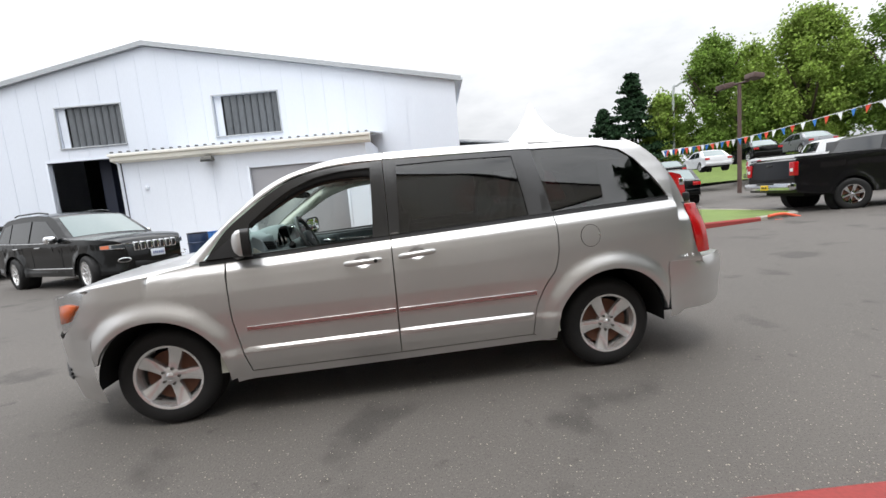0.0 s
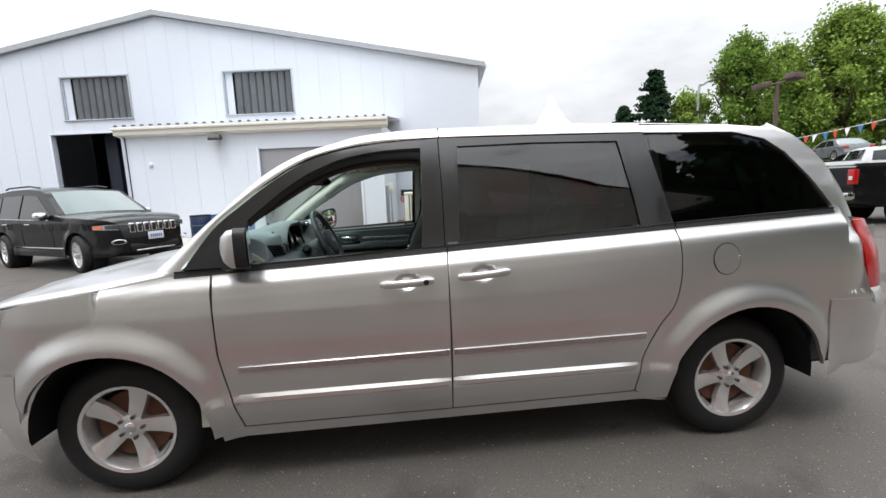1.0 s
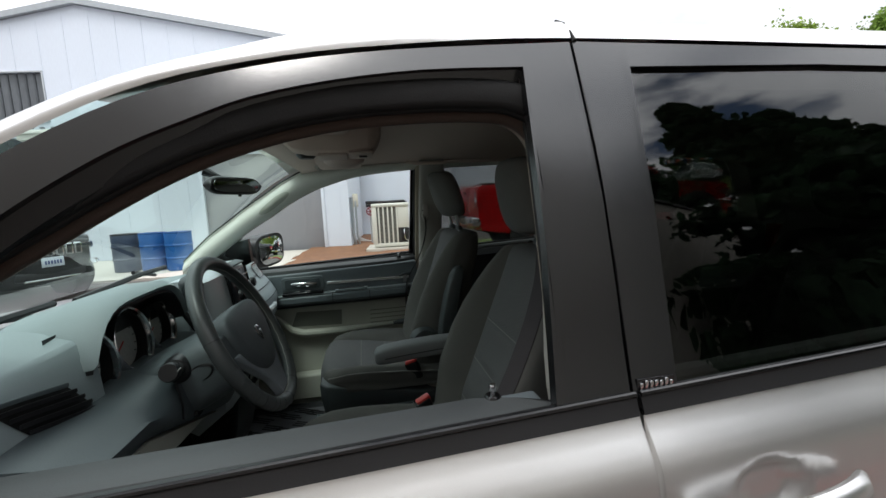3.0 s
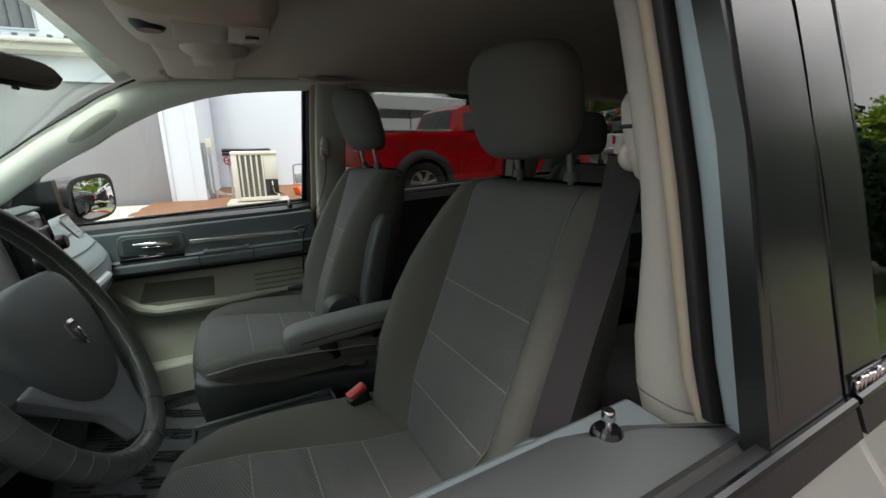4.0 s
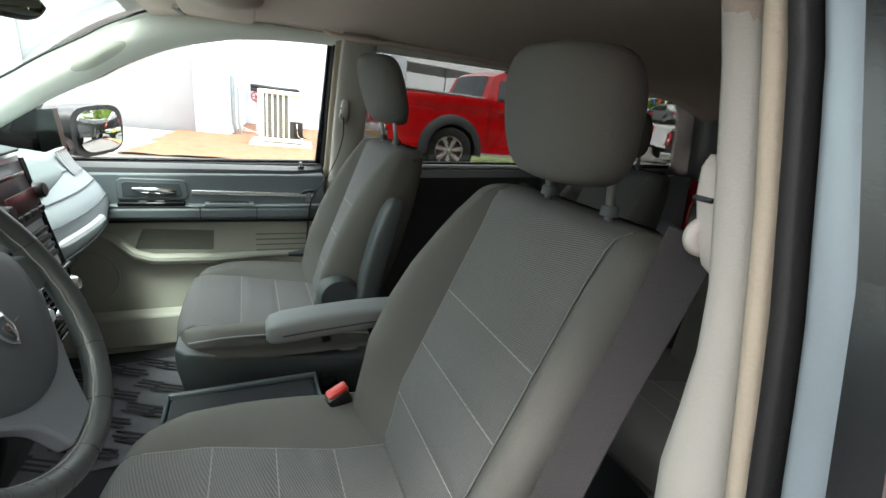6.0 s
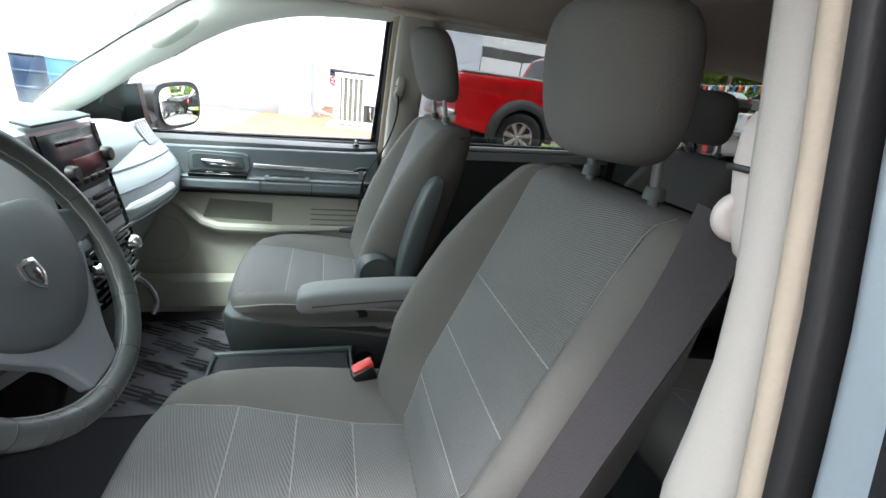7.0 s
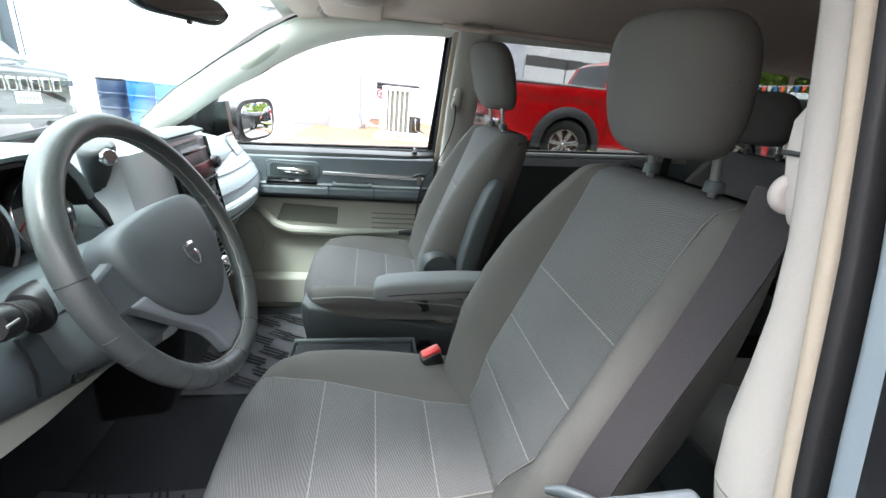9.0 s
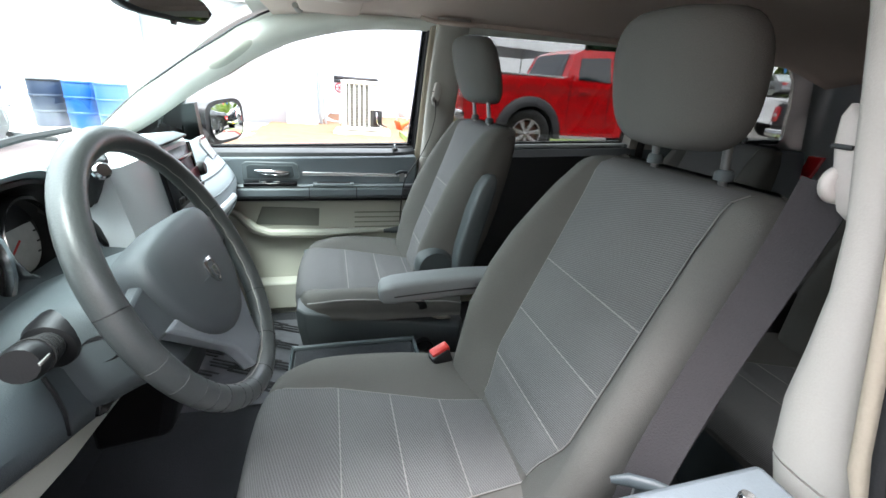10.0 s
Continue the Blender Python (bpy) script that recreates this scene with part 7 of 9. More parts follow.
# verge trim along the gable
for s0 in (0, 1):
    bm = bmesh.new()
    x0, x1 = (-0.28, HALF) if not s0 else (2 * HALF + 0.28, HALF)
    loft(bm, [[Vector((x, y, z + dz)) for y, dz in ((-0.19, -0.16), (-0.19, 0.04), (-0.10, 0.04), (-0.10, -0.16))] for x, z in ((x0, EAVE + 0.08), (x1, APEX + 0.155))])
    part("verge_trim", bm, surface("verge_grey", rgb(170, 174, 178), 0.5, 0.2), hall)
bm = bmesh.new()
box(bm, (-0.30, 15, EAVE + 0.02), (0.12, 30.2, 0.14), 0.03)
part("gutter", bm, WALLPAINT, hall)
# upright ribs of the cladding
RIB = bmesh.new()
box(RIB, (0, 0, 0.5), (0.035, 0.016, 1.0), 0)
rib0 = part("cladding_rib", RIB, WALLPAINT, hall, smooth=0)
ribs = [0.45 + 0.9 * k for k in range(29)]
rib_me = rib0.data
bpy.data.objects.remove(rib0)
for x in ribs:
    top = EAVE + (APEX - EAVE) * (1 - abs(x - HALF) / HALF) - 0.12
    spans = [(0.0, top)]
    for h in WIN + [DOOR]:
        if h[0] - 0.06 < x < h[1] + 0.06:
            spans = [q for a, b in spans for q in ((a, min(b, h[2] - 0.07)), (max(a, h[3] + 0.07), b)) if q[1] - q[0] > 0.05]
    for a, b in spans:
        shared("cladding_rib", rib_me, hall, Matrix.Translation((x, -0.006, a)) @ Matrix.Diagonal((1, 1, b - a, 1)))
# windows: frame and translucent upright slats
SLATGLASS = surface("grimy_corrugated_panel", rgb(92, 96, 100), 0.3, 0, 0.25, 1.5, 14, 0.1, stretch=(1, 1, 0.3))
WFRAME = surface("window_frame_grey", rgb(176, 180, 184), 0.5)
for a, b, z0, z1 in WIN:
    win = thing("window", None, "", "")
    win.parent = hall
    win["label"] = "grimy window of upright corrugated panels"
    n = 8
    for k in range(n):
        bm = bmesh.new()
        w = (b - a - 0.42) / n
        xc = a + 0.02 + w * (k + 0.5)
        loft(bm, [[Vector((xc - w / 2 + 0.012, 0.13, z)), Vector((xc - w * 0.3, 0.09, z)), Vector((xc + w * 0.3, 0.09, z)), Vector((xc + w / 2 - 0.012, 0.13, z)), Vector((xc + w / 2 - 0.012, 0.15, z)), Vector((xc - w / 2 + 0.012, 0.15, z))] for z in (z0, z1)])
        part("slat", bm, SLATGLASS, win)
    bm = bmesh.new()
    box(bm, ((a + b) / 2, 0.16, (z0 + z1) / 2), (b - a, 0.02, z1 - z0), 0)
    part("backing", bm, DARK, win)
    bm = bmesh.new()
    box(bm, (b - 0.18, 0.11, (z0 + z1) / 2), (0.30, 0.04, z1 - z0), 0)
    part("jamb_panel", bm, WALLPAINT, win)
    for c, s in ((((a + b) / 2, -0.012, z1 + 0.02), (b - a + 0.12, 0.06, 0.05)), (((a + b) / 2, -0.02, z0 - 0.02), (b - a + 0.14, 0.09, 0.05)), ((a - 0.025, -0.012, (z0 + z1) / 2), (0.05, 0.06, z1 - z0)), ((b + 0.025, -0.012, (z0 + z1) / 2), (0.05, 0.06, z1 - z0))):
        bm = bmesh.new()
        box(bm, c, s, 0.006)
        part("window_frame", bm, WFRAME, win)
# doorway: dark workshop inside with jamb trim, a column and strip lamps
bm = bmesh.new()
box(bm, (18.62, 0.1, 2.19), (0.10, 0.26, 4.38), 0.01)
part("door_jamb", bm, WALLPAINT, hall)
bm = bmesh.new()
box(bm, (16.4, 0.1, 4.42), (4.5, 0.26, 0.08), 0.01)
part("door_head", bm, WALLPAINT, hall)
# the dimness inside is put into the partition's dark colour
INSIDE = surface("dim_interior_wall", rgb(60, 58, 56), 0.9, 0, 0.2, 0.5, 10, 0.1)
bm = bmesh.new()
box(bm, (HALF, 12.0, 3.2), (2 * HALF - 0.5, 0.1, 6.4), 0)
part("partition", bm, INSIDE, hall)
bm = bmesh.new()
box(bm, (16.75, 1.2, 2.9), (0.55, 0.5, 5.8), 0.02)
part("column", bm, surface("navy_column", rgb(24, 30, 48), 0.6), hall)
for x in (15.9, 17.3):
    bm = bmesh.new()
    box(bm, (x, 5.0, 3.55), (1.1, 0.12, 0.07), 0.01)
    part("strip_lamp", bm, glow("strip_light", (1, 0.98, 0.92, 1), 4.0), hall, "lit ceiling strip lamp")

# ---- the lean-to shed in front of the hall ----
SD = 3.7
shed = thing("shed", HALL @ Matrix.Translation((0, -SD, 0)), "white metal lean-to with a pale fascia and ribbed roof edge", "shed", kind="structure")
part("front_wall", slab([(3.68, 3.62), (12.62, 3.62)], 0.15, [(4.5, 8.0, 0.0, 3.05)]), WALLPAINT, shed)
for xx in (3.755, 12.545):
    bm = bmesh.new()
    box(bm, (xx, SD / 2, 1.9), (0.15, SD - 0.32, 3.8), 0)
    part("end_wall", bm, WALLPAINT, shed)
bm = bmesh.new()
loft(bm, [[Vector((x, -0.30, 3.90)), Vector((x, SD - 0.03, 4.45)), Vector((x, SD - 0.03, 4.49)), Vector((x, -0.30, 3.94))] for x in (3.42, 12.86)])
part("roof", bm, ROOFSHEET, shed)
bm = bmesh.new()
loft(bm, [[Vector((x, -0.02, 3.60)), Vector((x, -0.26, 3.66)), Vector((x, -0.28, 3.89)), Vector((x, -0.02, 3.89))] for x in (3.46, 12.82)])
part("fascia", bm, surface("cream_white_paint", rgb(224, 222, 212), 0.5, 0, 0.04, 1, 40, 0.02), shed, "pale fascia and gutter")
bm = bmesh.new()
box(bm, (8.14, -0.305, 3.86), (9.44, 0.06, 0.10), 0.02)
part("gutter", bm, surface("gutter_cream", rgb(228, 226, 218), 0.5), shed)
RB = bmesh.new()
box(RB, (0, 0, 0.0), (0.09, 0.10, 0.05), 0.012)
r0 = part("roof_rib_end", RB, surface("rib_end_grey", rgb(96, 98, 102), 0.6), shed)
for k in range(31):
    shared("roof_rib_end", r0.data, shed, Matrix.Translation((3.55 + 0.305 * k, -0.27, 3.965)))
bpy.data.objects.remove(r0)
rb2 = bmesh.new()
box(rb2, (0, 0, 0.5), (0.03, 0.014, 1.0), 0)
rr0 = part("cladding_rib", rb2, WALLPAINT, shed, smooth=0)
for k in range(10):
    x = 3.95 + 0.9 * k
    if x < 4.4 or x > 8.1:
        shared("cladding_rib", rr0.data, shed, Matrix.Translation((x, -0.005, 0.02)) @ Matrix.Diagonal((1, 1, 3.55, 1)))
bpy.data.objects.remove(rr0)
# grey roller door made of wide leaves
bm = bmesh.new()
box(bm, (6.25, 0.09, 1.525), (3.5, 0.04, 3.05), 0.0015)
part("roller_door", bm, GREYDOOR, shed, "plain grey roller door")
for xx in (4.46, 8.04):
    bm = bmesh.new()
    box(bm, (xx, -0.015, 1.55), (0.10, 0.05, 3.1), 0.008)
    part("door_frame", bm, WALLPAINT, shed)
# flood lamp, alarm knob, downpipe
bm = bmesh.new()
loft(bm, [[Vector((9.34 + sx * 0.21, y, z)) for sx, z in ((-1, zl), (1, zl), (0.9, zh), (-0.9, zh))] for y, zl, zh in ((-0.16, 3.40, 3.52), (-0.34, 3.36, 3.56), (-0.40, 3.38, 3.44))])
fl = part("flood_lamp", bm, surface("lamp_bronze", rgb(92, 92, 88), 0.5, 0.3), shed, "grey wall flood lamp", bevel=0.012)
bm = bmesh.new()
box(bm, (9.34, -0.405, 3.41), (0.34, 0.01, 0.05), 0.002)
part("lamp_glass", bm, CARGLASS, fl)
bm = bmesh.new()
box(bm, (9.34, -0.08, 3.46), (0.14, 0.16, 0.10), 0.02)
part("lamp_bracket", bm, BLACK, fl)
bm = bmesh.new()
lathe(bm, [(0.001, 0.10), (0.05, 0.09), (0.075, 0.04), (0.08, 0.0)], Matrix.Translation((11.83, 0, 2.65)) @ pose(0, 0, 0, 90, 0, 0), 18)
part("wall_bell", bm, WALLPAINT, shed)
bm = bmesh.new()
tube(bm, [Vector((12.72, -0.22, 3.80)), Vector((12.68, -0.06, 3.55)), Vector((12.68, -0.05, 0.1))], 0.05, 10)
part("downpipe", bm, WALLPAINT, shed)

# fluorescent tubes deep inside the hall
TUBE = glow("fluorescent_tube", (1.0, 1.0, 0.96, 1), 1.6)
for xx, yy, zz in ((16.6, 7.6, 4.05), (16.0, 9.8, 3.9)):
    bm = bmesh.new()
    tube(bm, [(xx - 0.6, yy, zz), (xx + 0.6, yy, zz)], 0.05, 8)
    part("strip_light", bm, TUBE, hall)

# ---- other vehicles ----
def vehicle(name, m, label, paint, outline, arches, W, beltz, tumble, windows, screens, cat="car", R=0.38, rim=0.24, nose=0.10, tail=0.05, zlow=0.32, crown=0.04, chrome=None, flare=None, spokes=6, rimmat=None, back=None):
    """A parked vehicle. Local x runs from the rear (0) to the front, y across, z up.
    outline: (x, z) of the upper edge from the rear foot over the roof to the front foot."""
    v = thing(name, m, label, cat)
    L = max(p[0] for p in outline)
    xs0, xs1 = outline[0][0], outline[-1][0]

    def half(x, z):
        y = W * (1 - 0.02 * abs(z - 0.75)) - 0.02 * smooth01((beltz - 0.10 - z) / 0.10) + 0.02 * smooth01((zlow + 0.22 - z) / 0.12)
        up = z - beltz
        y -= tumble * (math.sqrt(up * up + 0.0016) + up) / 2
        y -= nose * max(0, (x - (L - 0.9)) / 0.9) ** 2.2 + tail * max(0, (0.6 - x) / 0.6) ** 2.2
        for cx, cz, r in arches:
            d = math.hypot(x - cx, z - cz)
            if d < r + 0.16:
                y += 0.03 * smooth01(1 - (d - r) / 0.16)
        return y
    low = []
    for cx, cz, r in sorted(arches, key=lambda a: -a[0]):
        a0 = math.degrees(math.asin(max(-1, min(1, (zlow - cz) / r))))
        low += arc(cx, cz, r, a0, 180 - a0, 14)
    poly = list(outline) + low
    for s in (1, -1):
        panel("body_side", poly, lambda x, z: -half(x, z), paint, v, "", 0.12, 0.02, 0.0 if s > 0 else None)
    # skin across the top, nose and tail
    bm = bmesh.new()
    dense = []
    for a, b in zip(outline, outline[1:]):
        n = max(1, int(math.hypot(b[0] - a[0], b[1] - a[1]) / 0.25))
        dense += [(a[0] + (b[0] - a[0]) * k / n, a[1] + (b[1] - a[1]) * k / n) for k in range(n)]
    dense.append(outline[-1])

    def skin_at(i, t, lift=0.0):
        x, z = dense[i]
        a, b = dense[max(0, i - 1)], dense[min(len(dense) - 1, i + 1)]
        nx, nz = -(b[1] - a[1]), b[0] - a[0]
        q = math.hypot(nx, nz) or 1
        nx, nz = nx / q, nz / q
        c = crown * (1 - t * t) + lift
        return Vector((x + nx * c, half(x, z) * t, z + nz * c))
    rows = [[bm.verts.new(skin_at(i, -1 + 2 * k / 10)) for k in range(11)] for i in range(len(dense))]
    for i in range(len(dense) - 1):
        for k in range(10):
            bm.faces.new((rows[i][k], rows[i][k + 1], rows[i + 1][k + 1], rows[i + 1][k]))
    part("body_top", bm, paint, v, smooth=40)
    for w in windows:
        for s in (1, -1):
            panel("side_window", w, lambda x, z: -half(x, z) - 0.012, CARGLASS, v, "", 0.2, 0.01, 0.0 if s > 0 else None)
    for x0, x1, q in screens:
        # screens follow the skin between two stations
        bm = bmesh.new()
        ids = [i for i, p in enumerate(dense) if x0 - 1e-6 <= p[0] <= x1 + 1e-6 and p[1] > beltz - 0.05]
        rws = [[bm.verts.new(skin_at(i, q * (-1 + 2 * k / 8), 0.006)) for k in range(9)] for i in ids]
        for a, b in zip(rws, rws[1:]):
            for k in range(8):
                bm.faces.new((a[k], a[k + 1], b[k + 1], b[k]))
        part("windscreen", bm, back if back and x1 < L / 2 + 0.2 else SCREEN, v, smooth=40)
    # wells, floor, wheels
    bm = bmesh.new()
    box(bm, (L / 2, 0, zlow + 0.08), (L - 0.8, 2 * W - 0.5, 0.2), 0.03)
    part("underbody", bm, DARK, v)
    for cx, cz, r in arches:
        for s in (1, -1):
            bm = bmesh.new()
            lathe(bm, [(0.01, 0), (r + 0.01, 0), (r + 0.01, 0.26), (r + 0.005, 0.262), (r - 0.01, 0.01)], Matrix.Translation((cx, s * (W - 0.30), cz)) @ pose(0, 0, 0, -90 * s, 0, 0), 28)
            part("wheel_well", bm, DARK, v)
            spoke_wheel(v, Matrix.Translation((cx, s * (W - 0.105), R)) @ pose(0, 0, 0, -90 * s, 0, 10 * s), R, rim, 0.25, spokes, face=rimmat)
            if flare:
                bm = bmesh.new()
                rings = []
                for k in range(17):
                    a = radians(-6 + 192 * k / 16)
                    rings.append([Vector((cx + (r + q) * math.cos(a), s * (half(cx + r * math.cos(a), cz + r * math.sin(a)) + h), cz + (r + q) * math.sin(a))) for q, h in ((-0.015, -0.02), (-0.015, 0.060), (0.05, 0.068), (0.13, 0.030), (0.155, 0.008), (0.155, -0.02))])
                loft(bm, rings)
                part("wheel_flare", bm, flare, v)
    return v, half, skin_at, dense


def slab_box(v, name, c, s, mat, bevel=0.015, parent=None, label=""):
    bm = bmesh.new()
    box(bm, c, s, bevel)
    return part(name, bm, mat, parent or v, label)


def car_paint(name, col, rough=0.25, metal=0.2):
    return surface(name, col, rough, metal, 0.04, 2, 300, 0.0, coat=0.25, spec=0.22)


# windscreen glass with the sky's sheen mixed into its base colour
SCREEN = surface("sky_lit_screen", rgb(96, 112, 112), 0.06, 0, 0.05, 2, 20, 0, coat=0.5)
PBLACK = surface("black_car_paint", rgb(8, 10, 11), 0.14, 0.0, 0.04, 2, 300, 0.0, coat=0.0, spec=0.4)
PGREY = car_paint("graphite_car_paint", rgb(22, 21, 22), 0.22, 0.1)
PRED = surface("red_car_paint", rgb(172, 5, 12), 0.22, 0.0, 0.04, 2, 300, 0.0, coat=0.5, spec=0.3)
PWHITE = car_paint("white_car_paint", rgb(214, 216, 218), 0.3, 0.0)

# black sport-utility beside the hall, nose towards the van
jx0, jy0 = -5.143, 7.26        # near front wheel
jx1, jy1 = -7.694, 8.67        # near rear wheel
jang = math.degrees(math.atan2(jy0 - jy1, jx0 - jx1))
JW = 0.94
jm = Matrix.Translation((jx0, jy0, 0.0)) @ pose(0, 0, 0, 0, 0, jang) @ Matrix.Translation((-3.86, JW - 0.10, 0))
jo = [(0.12, 0.40), (0.05, 0.60), (0.08, 0.95), (0.14, 1.05), (0.42, 1.62), (0.60, 1.70), (1.2, 1.755), (1.9, 1.755), (2.45, 1.70), (2.62, 1.65), (3.30, 1.18), (3.42, 1.13), (3.9, 1.12), (4.40, 1.08), (4.62, 1.045), (4.72, 0.995), (4.755, 0.95), (4.79, 0.78), (4.81, 0.60), (4.76, 0.40), (4.62, 0.34)]
jeep, jh, js, jd = vehicle("sport_utility", jm, "black sport-utility parked beside the hall", PBLACK, jo, [(0.945, 0.40, 0.44), (3.86, 0.40, 0.44)], JW, 1.08, 0.28,
    [[(0.34, 1.16), (0.55, 1.55), (0.85, 1.60), (0.85, 1.14)], [(0.90, 1.14), (0.90, 1.61), (1.72, 1.63), (1.72, 1.12)], [(1.80, 1.12), (1.80, 1.63), (2.32, 1.60), (2.98, 1.18), (2.98, 1.10)]],
    [(2.61, 3.31, 0.88)], R=0.385, rim=0.265, nose=0.34, spokes=10, crown=0.05)
def jfront(y, z):
    """The nose skin's x at (y, z)."""
    return float(np.interp(z, (0.40, 0.60, 0.78, 0.95, 0.995), (4.76, 4.81, 4.79, 4.755, 4.72))) + 0.05 * (1 - (y / JW) ** 2)


for s in (1, -1):
    hp = curve([(4.785, 0.44), (4.765, 0.56), (4.720, 0.68), (4.640, 0.755), (4.50, 0.835), (4.37, 0.890)], 3)

    def lamp_at(u, v, out=0.0, zlo=0.85, zhi=0.965):
        k = u * (len(hp) - 1)
        i = min(int(k), len(hp) - 2)
        x, y = (hp[i][q] + (hp[i + 1][q] - hp[i][q]) * (k - i) for q in (0, 1))
        return Vector((x + out * 0.8, s * (y + out * 0.6), zlo + 0.03 * u + (zhi - zlo) * v * (1 - 0.35 * u * u)))
    bm = bmesh.new()
    grid(bm, lambda u, v: lamp_at(u, v, 0.006), 14, 3)
    hlp = part("headlamp", bm, CHROME, jeep, "headlamp with chrome bezel")
    bm = bmesh.new()
    grid(bm, lambda u, v: lamp_at(0.06 + 0.62 * u, 0.14 + 0.72 * v, 0.012), 10, 3)
    part("lens", bm, surface("lamp_inner", rgb(84, 90, 94), 0.1, 0.4), hlp)
    bm = bmesh.new()
    grid(bm, lambda u, v: lamp_at(0.74 + 0.24 * u, 0.10 + 0.8 * v, 0.012), 6, 3)
    part("side_marker", bm, surface("pale_amber", rgb(214, 120, 84), 0.2), hlp)
    bm = bmesh.new()
    lathe(bm, [(0.075, 0.0), (0.085, 0.02), (0.070, 0.025), (0.06, 0.0)], Matrix.Translation((4.75, s * 0.66, 0.62)) @ pose(0, 0, 0, 0, 90, 24 * s) @ Matrix.Diagonal((0.6, 1.5, 1, 1)), 20, close=True)
    part("fog_lamp", bm, CHROME, jeep)
    bm = bmesh.new()
    box(bm, (2.92, s * 1.05, 1.17), (0.14, 0.24, 0.17), 0.06, None, 4)
    mr = part("door_mirror", bm, CHROME, jeep, "chrome door mirror")
    bm = bmesh.new()
    tube(bm, [(0.75, s * 0.66, 1.78), (0.9, s * 0.66, 1.815), (1.8, s * 0.66, 1.825), (2.2, s * 0.66, 1.78)], 0.018, 8)
    part("roof_rail", bm, PBLACK, jeep)
    bm = bmesh.new()
    tube(bm, [(x, s * (jh(x, z) + 0.012), z) for x, z in ((0.34, 1.145), (0.9, 1.125), (1.75, 1.105), (2.98, 1.085))], 0.011, 6)
    part("belt_trim", bm, CHROME, jeep)
    for xh in (2.1, 1.15):
        slab_box(jeep, "door_handle", (xh, s * (jh(xh, 1.0) + 0.012), 1.0), (0.20, 0.04, 0.035), CHROME, 0.012)
    for xs in (1.05, 1.76, 2.96):
        bm = bmesh.new()
        tube(bm, [(xs + 0.02 * math.sin(3 * z), s * (jh(xs, z) + 0.0), z) for z in (0.52, 0.7, 0.9, 1.08)], 0.006, 6)
        part("door_gap", bm, DARK, jeep)
    slab_box(jeep, "sill_trim", (2.4, s * (jh(2.4, 0.5) + 0.01), 0.50), (1.9, 0.03, 0.03), CHROME, 0.008)
for k in range(7):
    y = -0.42 + 0.14 * k
    g = slab_box(jeep, "grille_slot", (jfront(y, 0.885) - 0.005, y, 0.885), (0.05, 0.122, 0.20), CHROME, 0.02)
    slab_box(jeep, "slot_mesh", (jfront(y, 0.885) + 0.008, y, 0.885), (0.04, 0.076, 0.155), BLACK, 0.012, g)
slab_box(jeep, "number_plate", (jfront(0, 0.7) + 0.018, 0.0, 0.70), (0.02, 0.31, 0.155), surface("plate_white", rgb(206, 212, 222), 0.5), 0.004)
for k in range(6):
    slab_box(jeep, "plate_bar", (jfront(0, 0.7) + 0.030, -0.105 + 0.042 * k, 0.695), (0.004, 0.026, 0.06), surface("plate_blue", rgb(70, 84, 130), 0.6), 0.001)
slab_box(jeep, "lower_intake", (4.79, 0, 0.50), (0.09, 1.0, 0.14), BLACK, 0.03)
slab_box(jeep, "bumper_trim", (jfront(0, 0.42) + 0.005, 0, 0.42), (0.03, 0.8, 0.035), CHROME, 0.01)
bm = bmesh.new()
tube(bm, [(3.30, -0.5, 1.20), (3.28, 0.0, 1.22), (3.32, 0.5, 1.19)], 0.015, 6)
part("wiper", bm, BLACK, jeep)


